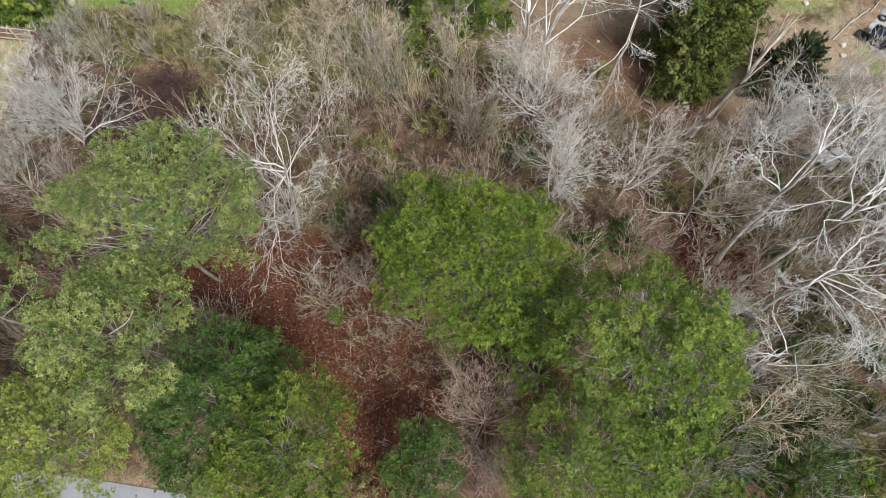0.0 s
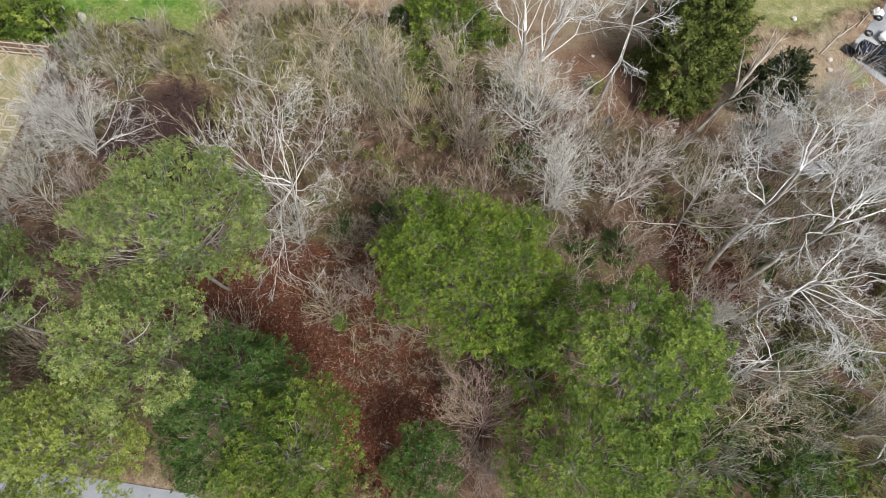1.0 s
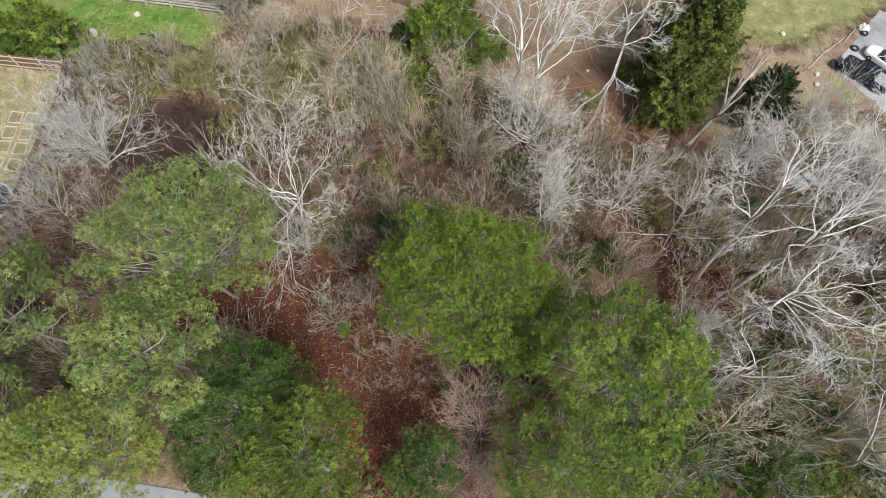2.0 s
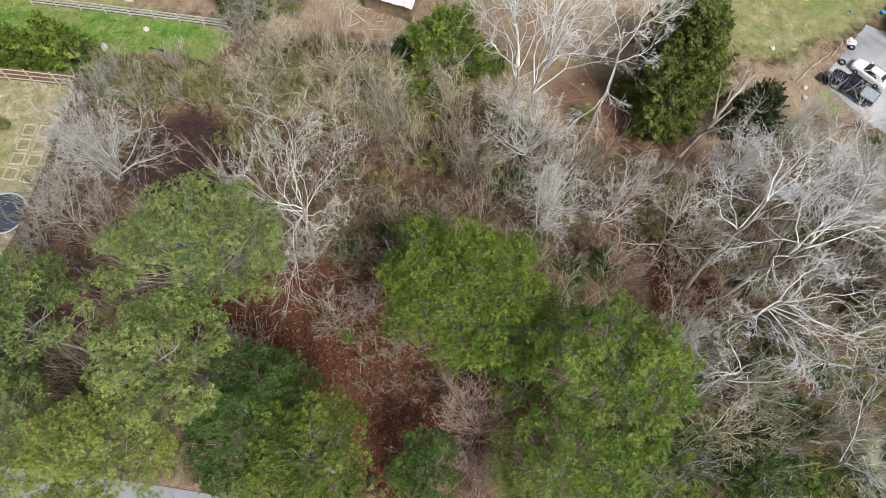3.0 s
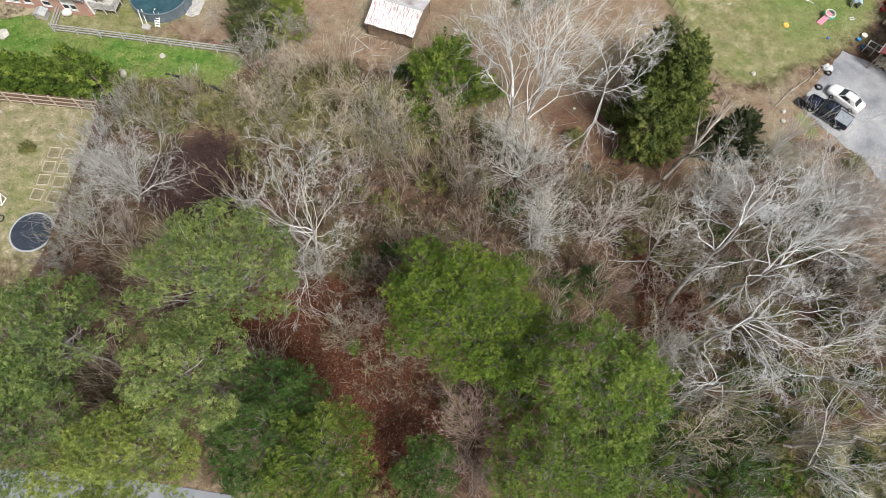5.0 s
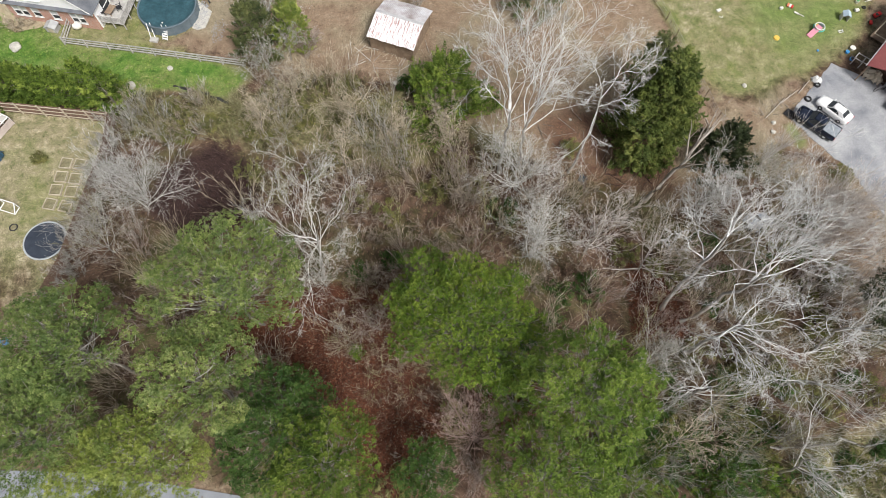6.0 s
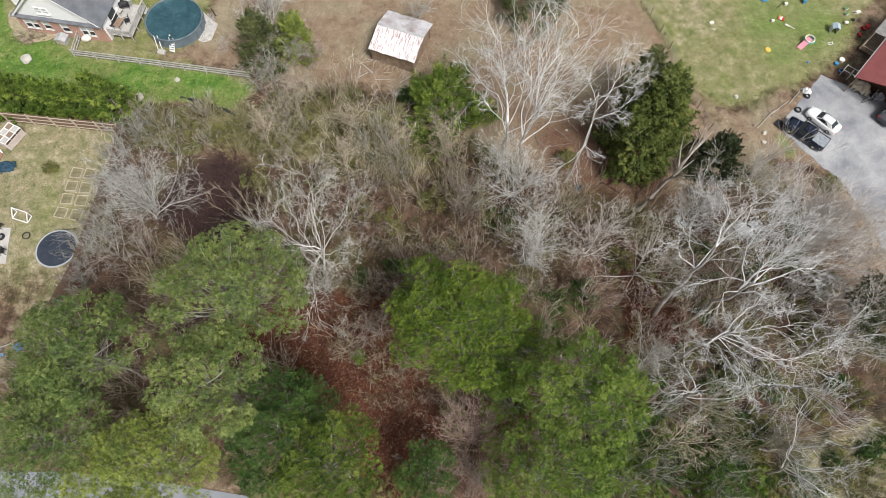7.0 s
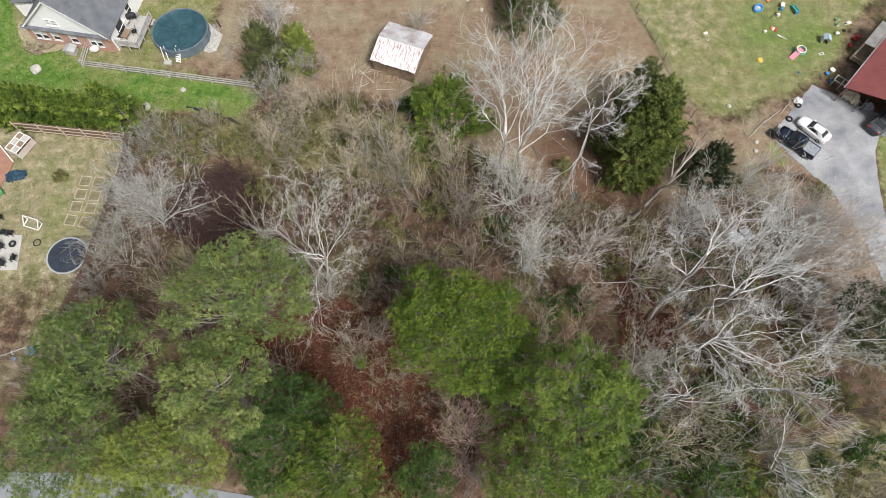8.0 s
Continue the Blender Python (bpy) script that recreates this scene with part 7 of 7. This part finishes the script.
def cabin(car, x0, x1, x2, x3, w0, w1, z0, z1, paint):
    """Glass all round from the belt line (x0 rear, x3 front) up to a roof (x1 to x2)."""
    part("windscreen", plate(B(), [(x3, -w0, z0), (x3, w0, z0), (x2, w1, z1), (x2, -w1, z1)]), M_GLASS, car, "dark windscreen")
    part("rear_window", plate(B(), [(x0, w0, z0), (x0, -w0, z0), (x1, -w1, z1), (x1, w1, z1)]), M_GLASS, car, "dark rear window")
    for s in (-1, 1):
        part("side_window", plate(B(), [(x0, s * w0, z0), (x1, s * w1, z1), (x2, s * w1, z1), (x3, s * w0, z0)][::s]), M_GLASS, car, "dark side windows")
        for (a, b) in (((x3, w0, z0), (x2, w1, z1)), ((x0, w0, z0), (x1, w1, z1)), (((x0 + x3) / 2 - 0.1, w0, z0), ((x1 + x2) / 2 - 0.1, w1, z1))):
            part("pillar", rod(B(), (a[0], s * (a[1] + 0.01), a[2]), (b[0], s * (b[1] + 0.01), b[2]), 0.05, n=6), paint, car)
    bm = loft(B(), [[(x, -w * k, z1 - 0.02), (x, -w * 0.6 * k, z1 + 0.06), (x, 0, z1 + 0.08), (x, w * 0.6 * k, z1 + 0.06), (x, w * k, z1 - 0.02)] for x, w, k in ((x1 - 0.05, w1, 0.95), (x1 + 0.2, w1, 1.03), (x2 - 0.2, w1, 1.03), (x2 + 0.05, w1, 0.95))])
    part("roof", bm, paint, car)


def sedan(x, y, rz, paint, label):
    c = thing("sedan_car", x, y, 0.03, rz, label, "car")
    st = [(-2.42, 0.62, 0.42, 0.80), (-2.36, 0.78, 0.32, 0.92), (-2.1, 0.88, 0.26, 0.98), (-1.4, 0.92, 0.22, 0.98), (0, 0.92, 0.2, 0.94), (1.0, 0.92, 0.2, 0.94), (1.7, 0.90, 0.24, 0.86), (2.15, 0.82, 0.28, 0.76), (2.35, 0.68, 0.34, 0.66), (2.42, 0.5, 0.4, 0.58)]
    part("body", loft(B(), [section(*s) for s in st]), paint, c)
    cabin(c, -1.75, -1.15, 0.3, 0.95, 0.74, 0.63, 0.95, 1.34, paint)
    for s in (-1, 1):
        part("rear_quarter", plate(B(), [(-1.8, s * 0.79, 0.96), (-1.0, s * 0.65, 1.37), (-0.55, s * 0.65, 1.37), (-0.95, s * 0.79, 0.96)][::s], 0.03), paint, c)
    for wx in (-1.42, 1.42):
        for wy in (-0.84, 0.84):
            wheel(c, wx, wy, 0.33, wy)
    for s in (-1, 1):
        part("headlight", box(B(), (2.22, s * 0.6, 0.68), (0.3, 0.26, 0.1), 0, 0.03), M_PADDING, c, "clear headlight")
        part("tail_light", box(B(), (-2.38, s * 0.6, 0.84), (0.12, 0.34, 0.12), 0, 0.02), M_TAIL, c, "red tail light")
        part("mirror", box(B(), (0.75, s * 1.0, 0.98), (0.14, 0.2, 0.12), 0, 0.03), paint, c)
    return c


def pickup(x, y, rz):
    c = thing("pickup_truck", x, y, 0.03, rz, "blue-black pickup truck with a dusty pale bed cover", "truck")
    st = [(-2.85, 0.95, 0.5, 1.08), (-2.8, 0.99, 0.42, 1.12), (-1.5, 1.0, 0.38, 1.12), (0.2, 1.0, 0.36, 1.12), (1.3, 1.0, 0.36, 1.12), (2.2, 0.99, 0.4, 1.10), (2.7, 0.95, 0.42, 1.04), (2.86, 0.85, 0.45, 0.92)]
    part("body", loft(B(), [section(*s, 0.03) for s in st]), M_CARBLACK, c)
    part("hood", loft(B(), [section(1.25, 0.8, 1.0, 1.18), section(2.1, 0.76, 1.0, 1.17), section(2.65, 0.66, 0.95, 1.08)]), M_CARBLACK, c)
    cabin(c, -0.95, -0.7, 0.6, 1.25, 0.90, 0.74, 1.12, 1.72, M_CARBLACK)
    part("bed_cover", box(B(), (-1.9, 0, 1.18), (1.75, 1.7, 0.06), 0, 0.02), M_BEDLINER, c, "dusty pale bed cover")
    for s in (-1, 1):
        part("bed_rail", box(B(), (-1.9, s * 0.93, 1.19), (1.8, 0.12, 0.08), 0, 0.02), M_CARBLACK, c)
        part("headlight", box(B(), (2.72, s * 0.68, 0.9), (0.2, 0.34, 0.2), 0, 0.03), M_PADDING, c, "clear headlight")
        part("tail_light", box(B(), (-2.84, s * 0.88, 0.9), (0.08, 0.14, 0.34), 0, 0.02), M_TAIL, c, "red tail light")
        part("mirror", box(B(), (1.0, s * 1.14, 1.28), (0.14, 0.22, 0.2), 0, 0.03), M_CARBLACK, c)
    for wx in (-1.75, 1.8):
        for wy in (-0.9, 0.9):
            wheel(c, wx, wy, 0.4, wy)
    part("bumper", box(B(), (-2.92, 0, 0.6), (0.14, 1.8, 0.2), 0, 0.03), M_STEEL, c, "steel rear bumper")
    c.scale = (0.83, 0.86, 0.86)
    part("grille", box(B(), (2.85, 0, 0.82), (0.08, 1.1, 0.3), 0, 0.03), M_STEEL, c, "steel grille")


WHITE_CAR = sedan(41.79, 40.26, 133, M_CARWHITE, "glossy white sedan parked on grey gravel")
WHITE_CAR.scale = (0.81, 0.84, 0.84)
pickup(39.46, 38.40, 139)
sedan(50.19, 41.72, 38, M_CARGREY, "dark grey car parked beside the red roof")
ramp_ = thing("loading_ramp", 37.20, 39.81, 0, 46, "dark ribbed metal loading ramp on the ground", "ramp")
part("plate", box(B(), (0, 0, 0.1), (1.0, 1.2, 0.05), 0, 0.01), M_BLACK, ramp_)
for i in range(6):
    part("rib", box(B(), (-0.42 + i * 0.17, 0, 0.14), (0.04, 1.2, 0.04)), M_BLACK, ramp_)


def red_house():
    h = thing("house", 45.07, 44.64, 0, -41, "low house with a faded red metal roof", "house")
    wide, deep, eave, rise = 9.0, 15.0, 2.5, 1.6
    part("wall", wall_mesh(wide - 1.0, eave, 0.2, [(1.2, 0.9, 1.2, 1.2), (4.5, 0.05, 1.0, 2.05)]), M_SIDING, h).matrix_basis = pose(0.5, 5.0, 0)
    window(h, 2.3, 5.06, 0.9, 1.2, 1.2)
    part("door", box(B(), (5.5, 5.08, 1.05), (1.0, 0.06, 2.05), 0, 0.01), M_OLDWOOD, h, "brown timber door")
    west = part("wall", wall_mesh(deep - 5.8, eave, 0.2, [(2.0, 0.9, 1.2, 1.2), (6.0, 0.05, 1.0, 2.05)]), M_SIDING, h)
    west.matrix_basis = pose(0.5, deep - 0.6, 0, 0, 0, -90)
    for yy in (deep - 0.6 - 2.6,):
        window(h, 0.56, yy, 0.9, 1.2, 1.2, -90)
    part("wall", box(B(), (wide - 0.6, deep / 2 + 2.2, eave / 2), (0.2, deep - 5.8, eave)), M_SIDING, h)
    part("wall", box(B(), (wide / 2, deep - 0.7, eave / 2), (wide - 1.4, 0.2, eave)), M_SIDING, h)
    for px in (0.2, wide - 0.2):
        part("carport_post", box(B(), (px, 0.25, eave / 2), (0.14, 0.14, eave), 0, 0.015), M_OLDWOOD, h)
    for yy in (5.15, deep - 0.55):
        part("gable", poly(B(), [(0.5, 0, 0), (wide - 0.5, 0, 0), (wide / 2, rise, 0)], 0.18), M_SIDING, h).matrix_basis = pose(0, yy, eave, 90)
    gable_roof(h, wide, deep, eave, rise, 0.0, M_REDROOF, thick=0.08)
    part("gutter", box(B(), (-0.06, deep / 2, eave - 0.02), (0.12, deep, 0.1), 0, 0.02), M_GREYROOF, h, "grey gutter")


red_house()


def porch(x, y, rz, w, d):
    p = thing("porch", x, y, 0, rz, "timber porch with a dull brown-grey metal roof", "porch")
    part("roof", box(B(), (-w / 2, d / 2, 2.35), (w, d, 0.07), 0, 0.01, 0, -6), M_PORCHROOF, p)
    for i in range(10):
        part("plank", box(B(), (-w / 2 - 0.1, -1.1 + (i + 0.5) * (d + 1.0) / 10, 0.35), (w, (d + 1.0) / 10 - 0.02, 0.05), 0, 0.006), M_OLDWOOD, p)
    for px, py in ((-w + 0.1, 0.1), (-w + 0.1, d - 0.1), (-0.1, 0.1), (-0.1, d - 0.1)):
        part("post", box(B(), (px, py, 1.15), (0.12, 0.12, 2.3), 0, 0.012), M_PALEWOOD, p)
    part("rail", box(B(), (-w + 0.05, -0.5, 0.95), (0.08, 1.2, 0.06), 0, 0.01), M_PALEWOOD, p)
    part("rail", box(B(), (-w / 2, -1.08, 0.95), (w, 0.08, 0.06), 0, 0.01), M_PALEWOOD, p)


porch(51.04, 49.75, -41, 2.6, 4.6)
rack = thing("timber_rack", 46.08, 46.41, 0, -38, "open grey timber rack standing on grass", "rack")
for i in range(3):
    part("post", box(B(), (0.9 * i - 0.9, 0, 0.5), (0.09, 0.09, 1.0), 0, 0.01), M_GREYWOOD, rack)
    part("post", box(B(), (0.9 * i - 0.9, 0.9, 0.5), (0.09, 0.09, 1.0), 0, 0.01), M_GREYWOOD, rack)
    part("crosspiece", box(B(), (0.9 * i - 0.9, 0.45, 1.0), (0.08, 1.0, 0.08), 0, 0.01), M_GREYWOOD, rack)
for yy in (0.0, 0.9):
    part("rail", box(B(), (0, yy, 0.95), (1.9, 0.07, 0.08), 0, 0.01), M_GREYWOOD, rack)
crumpled("covered_trailer", 47.25, 45.08, 1.2, 0.8, 1.3, M_PALEWOOD, "trailer under a tan canvas cover beside the house", "trailer", 8, -38)


def bicycle(x, y, rz, label):
    b = thing("bicycle", x, y, 0, rz, label, "bicycle", "bicycles beside the house")
    for wx in (-0.5, 0.5):
        part("wheel", ring(B(), 0.31, 0.025, 0, 24, 6), M_RUBBER, b).matrix_basis = pose(wx, 0, 0.33, 80, 0, 0)
    bm = B()
    for p, q in (((-0.5, 0, 0.33), (-0.1, 0, 0.85)), ((-0.1, 0, 0.85), (0.35, 0, 0.85)), ((0.35, 0, 0.85), (0.0, 0, 0.33)), ((0.0, 0, 0.33), (-0.5, 0, 0.33)), ((0.5, 0, 0.33), (0.35, 0, 0.95))):
        rod(bm, p, q, 0.025)
    part("frame", bm, M_STEEL, b)
    part("handlebar", rod(B(), (0.35, -0.28, 0.98), (0.35, 0.28, 0.98), 0.02), M_BLACK, b)
    part("saddle", box(B(), (-0.1, 0, 0.92), (0.26, 0.14, 0.06), 0, 0.02), M_BLACK, b)


bicycle(47.67, 43.43, 20, "child's bicycle leaning beside the covered trailer")
bicycle(48.55, 44.09, 60, "bicycle standing among clutter by the house wall")
crumpled("bin_bags", 49.11, 43.95, 0.7, 0.6, 0.7, M_SILVERTARP, "pale bags heaped beside the house wall", "bags", 12)
crumpled("bin_bags", 41.01, 44.45, 0.55, 0.5, 0.6, M_WHITE, "white bags heaped on the gravel edge", "bags", 5)
scrap = thing("covered_scrap", 31.09, 26.60, 0, 38, "two weathered silver sheets on a dark frame among the trees", "scrap")
part("sheet", box(B(), (-0.62, 0.1, 0.95), (1.15, 1.9, 0.03), 8, 0.008, 9, -12), M_SILVERTARP, scrap)
part("sheet", box(B(), (0.72, -0.35, 0.85), (1.1, 1.5, 0.03), -14, 0.008, -10, 16), M_SILVERTARP, scrap)
for dx_, dy_ in ((-1.1, -0.7), (-1.1, 0.9), (0, -0.8), (0, 0.9), (1.1, -0.9), (1.1, 0.3)):
    part("post", box(B(), (dx_, dy_, 0.38), (0.07, 0.07, 0.76), 0, 0.008), M_BLACK, scrap)
part("rail", box(B(), (0, 0.92, 0.72), (2.4, 0.06, 0.07), 0, 0.008), M_BLACK, scrap)
part("rail", box(B(), (0, -0.82, 0.68), (2.4, 0.06, 0.07), 0, 0.008), M_BLACK, scrap)
crumpled("tarp_heap", 14.16, 31.05, 0.5, 0.4, 0.35, M_BLUETARP, "small blue tarpaulin heap under the trees", "tarpaulin", 15, 30)
pad = slab("hardstanding", [(29.24, 32.81), (31.32, 33.45), (30.65, 31.88), (29.20, 31.70)], 0.08, M_CONCRETE, "small pale concrete hardstanding in the trees", "slab")


# play things on the turf
def toy(name, x, y, rz, label, pieces, size=0.78):
    t = thing(name, x, y, 0, rz, label, "toy")
    t.scale = (size, size, size)
    for nm, mat, shape, *a in pieces:
        part(nm, (box if shape == "box" else rod if shape == "rod" else ring)(B(), *a), mat, t)
    return t


toy("paddling_boat", 38.73, 58.42, 50, "blue plastic paddling boat with a pale seat", [("hull", P_BLUE, "ring", 0.5, 0.14, 0.15, 28, 8, 1.4), ("floor", P_PALEBLUE, "rod", (0, 0, 0.02), (0, 0, 0.1), 0.5), ("seat", P_WHITE, "box", (0.1, 0, 0.2), (0.25, 0.5, 0.1), 0, 0.03)], 0.9)
toy("toy_slide", 43.29, 58.41, 100, "teal plastic slide lying on grass", [("chute", P_TEAL, "box", (0, 0, 0.3), (1.7, 0.5, 0.06), 0, 0.02, 0, 14), ("side", P_TEAL, "box", (0, 0.26, 0.4), (1.7, 0.07, 0.2), 0, 0.02, 0, 14), ("side", P_TEAL, "box", (0, -0.26, 0.4), (1.7, 0.07, 0.2), 0, 0.02, 0, 14), ("ladder", P_BLUE, "box", (-0.9, 0, 0.3), (0.12, 0.5, 0.6), 0, 0.02)])
toy("play_slide", 42.63, 51.72, 40, "pink slide with a pale striped arched frame", [("chute", P_PINK, "box", (-0.75, 0, 0.3), (1.7, 0.6, 0.08), 0, 0.03, 0, -18), ("arch", P_WHITE, "ring", 0.52, 0.06, 0.55, 24, 6), ("arch", P_TEAL, "ring", 0.60, 0.05, 0.35, 24, 6), ("ladder", P_PALEBLUE, "box", (0.5, 0, 0.3), (0.12, 0.5, 0.6), 0, 0.03), ("side", P_YELLOW, "box", (0, 0.4, 0.3), (0.5, 0.06, 0.4), 0, 0.03)], 1.05)
toy("playhouse", 46.03, 53.49, -10, "small pale blue plastic playhouse on grass", [("wall", P_WHITE, "box", (-0.5, 0, 0.5), (0.06, 1.0, 1.0), 0, 0.01), ("wall", P_WHITE, "box", (0.5, 0, 0.5), (0.06, 1.0, 1.0), 0, 0.01), ("wall", P_WHITE, "box", (0, 0.5, 0.5), (1.0, 0.06, 1.0), 0, 0.01), ("roof", P_PALEBLUE, "box", (-0.28, 0, 1.15), (0.72, 1.15, 0.06), 0, 0.02, 0, -28), ("roof", P_PALEBLUE, "box", (0.28, 0, 1.15), (0.72, 1.15, 0.06), 0, 0.02, 0, 28)])
toy("ride_on_car", 49.97, 54.00, 30, "red plastic ride-on car near the porch", [("body", P_RED, "box", (0, 0, 0.35), (1.1, 0.65, 0.35), 0, 0.1), ("bonnet", P_RED, "box", (0.45, 0, 0.5), (0.35, 0.6, 0.16), 0, 0.06), ("seat", M_BLACK, "box", (-0.2, 0, 0.55), (0.4, 0.4, 0.16), 0, 0.04), ("wheel", M_RUBBER, "rod", (0.35, -0.38, 0.17), (0.35, 0.38, 0.17), 0.17), ("wheel", M_RUBBER, "rod", (-0.35, -0.38, 0.17), (-0.35, 0.38, 0.17), 0.17)])
toy("ride_on_toy", 49.03, 52.91, 80, "small red ride-on toy on bare earth", [("body", P_RED, "box", (0, 0, 0.25), (0.7, 0.4, 0.25), 0, 0.08), ("wheel", M_RUBBER, "rod", (0.2, -0.25, 0.12), (0.2, 0.25, 0.12), 0.12)])
toy("toy_table", 41.82, 58.91, 70, "pale plastic toy table with a blue chair", [("top", P_WHITE, "box", (0, 0, 0.5), (0.9, 0.6, 0.06), 0, 0.02), ("leg", P_WHITE, "box", (0, 0, 0.25), (0.5, 0.3, 0.5), 0, 0.03), ("chair", P_BLUE, "box", (-0.8, 0, 0.25), (0.45, 0.4, 0.45), 0, 0.05)])
toy("toy_box", 41.04, 57.41, 10, "pale yellow plastic crate on grass", [("crate", P_WHITE, "box", (0, 0, 0.2), (0.45, 0.45, 0.4), 0, 0.04)])
toy("play_pole", 40.30, 57.20, 47, "thin dark pole lying on grass", [("pole", M_BLACK, "rod", (-1.3, 0, 0.05), (1.3, 0, 0.08), 0.035)])
toy("toy_cushion", 40.01, 55.21, -30, "striped red and white cushions on grass", [("cushion", P_ORANGE, "box", (-0.2, 0, 0.12), (0.3, 0.7, 0.2), 0, 0.06), ("cushion", P_WHITE, "box", (0.12, 0, 0.12), (0.3, 0.7, 0.2), 0, 0.06), ("cushion", P_RED, "box", (0.44, 0, 0.12), (0.3, 0.6, 0.2), 0, 0.06)])
toy("step_stool", 38.95, 54.72, 10, "small pale plastic step stool on grass", [("seat", P_WHITE, "box", (0, 0, 0.18), (0.5, 0.35, 0.32), 0, 0.06)])
toy("toy_scooter", 40.84, 54.00, -35, "white toy scooter lying on grass", [("deck", P_WHITE, "box", (-0.3, 0, 0.08), (0.7, 0.3, 0.1), 0, 0.03), ("stem", P_WHITE, "rod", (0, 0, 0.1), (0.9, 0, 0.12), 0.05)])
toy("garden_stool", 45.31, 51.39, 15, "folded white metal chair lying on grass", [("frame", M_WHITE, "box", (0, 0, 0.12), (0.9, 0.06, 0.06), 0, 0.01), ("frame", M_WHITE, "box", (0, 0.35, 0.12), (0.9, 0.06, 0.06), 0, 0.01), ("strut", M_WHITE, "box", (-0.3, 0.18, 0.14), (0.06, 0.5, 0.05), 20, 0.01), ("strut", M_WHITE, "box", (0.3, 0.18, 0.14), (0.06, 0.5, 0.05), -20, 0.01)])
toy("play_ball", 37.64, 50.33, 0, "yellow plastic disc swing lying on the turf", [("disc", P_YELLOW, "rod", (0, 0, 0), (0, 0, 0.16), 0.46, 0.4, 20)])
toy("paper_box", 31.53, 54.17, 25, "white carton lying on the turf", [("carton", P_WHITE, "box", (0, 0, 0.1), (0.7, 0.42, 0.2), 0, 0.02)])
toy("broken_stool", 31.72, 53.04, 60, "small pale broken stool lying on the turf", [("leg", P_WHITE, "rod", (0, 0, 0.05), (0.5, 0, 0.06), 0.035), ("leg", P_WHITE, "rod", (0, 0, 0.06), (0.15, 0.5, 0.05), 0.035)])
toy("plastic_tub", 46.04, 49.05, 0, "white plastic tub beside a blue one", [("tub", P_WHITE, "rod", (0, 0, 0), (0, 0, 0.35), 0.34, 0.42, 18)])
toy("plastic_tub", 45.32, 48.52, 0, "blue plastic tub beside a white one", [("tub", P_BLUE, "rod", (0, 0, 0), (0, 0, 0.3), 0.25, 0.3, 18)])
toy("plastic_tub", 45.65, 47.54, 0, "dark blue round plastic tub", [("tub", P_BLUE, "rod", (0, 0, 0), (0, 0, 0.25), 0.3, 0.34, 18), ("water", M_BLACK, "rod", (0, 0, 0.2), (0, 0, 0.27), 0.28, 0.28, 18)])
toy("play_ball", 42.03, 48.65, 0, "small blue toy on the turf", [("ball", P_BLUE, "ring", 0.1, 0.09, 0.1, 14, 8)])
toy("flower_pot", 48.30, 56.87, 0, "pale green plastic pot", [("pot", P_WHITE, "rod", (0, 0, 0), (0, 0, 0.4), 0.2, 0.26, 14), ("plant", P_GREEN, "ring", 0.12, 0.1, 0.42, 12, 6)])
toy("flower_pot", 48.19, 56.06, 0, "pale plastic pot on the turf", [("pot", P_WHITE, "rod", (0, 0, 0), (0, 0, 0.4), 0.2, 0.26, 14), ("plant", P_GREEN, "ring", 0.12, 0.1, 0.42, 12, 6)])
toy("toy_barrow", 49.60, 56.38, 20, "white toy wheelbarrow by the porch", [("tray", P_WHITE, "box", (0, 0, 0.3), (0.8, 0.5, 0.25), 0, 0.08), ("handle", P_WHITE, "rod", (-0.9, 0.2, 0.35), (-0.3, 0.2, 0.3), 0.04), ("handle", P_WHITE, "rod", (-0.9, -0.2, 0.35), (-0.3, -0.2, 0.3), 0.04)])
toy("toy_cart", 47.82, 54.71, 10, "pale plastic toy cart", [("tray", P_WHITE, "box", (0, 0, 0.25), (0.6, 0.45, 0.3), 0, 0.06), ("wheel", M_RUBBER, "rod", (0.2, -0.26, 0.1), (0.2, 0.26, 0.1), 0.1)])
toy("toy_hoop", 48.86, 55.28, 0, "dark round toy hoop on bare earth", [("wheel", M_RUBBER, "ring", 0.22, 0.09, 0.09, 20, 8)])
toy("toy_blocks", 40.17, 59.68, 20, "green and orange plastic toys on grass", [("block", P_GREEN, "box", (0.5, 0.3, 0.2), (0.5, 0.4, 0.35), 0, 0.06), ("block", P_ORANGE, "box", (0, 0, 0.15), (0.5, 0.4, 0.3), 30, 0.06)])
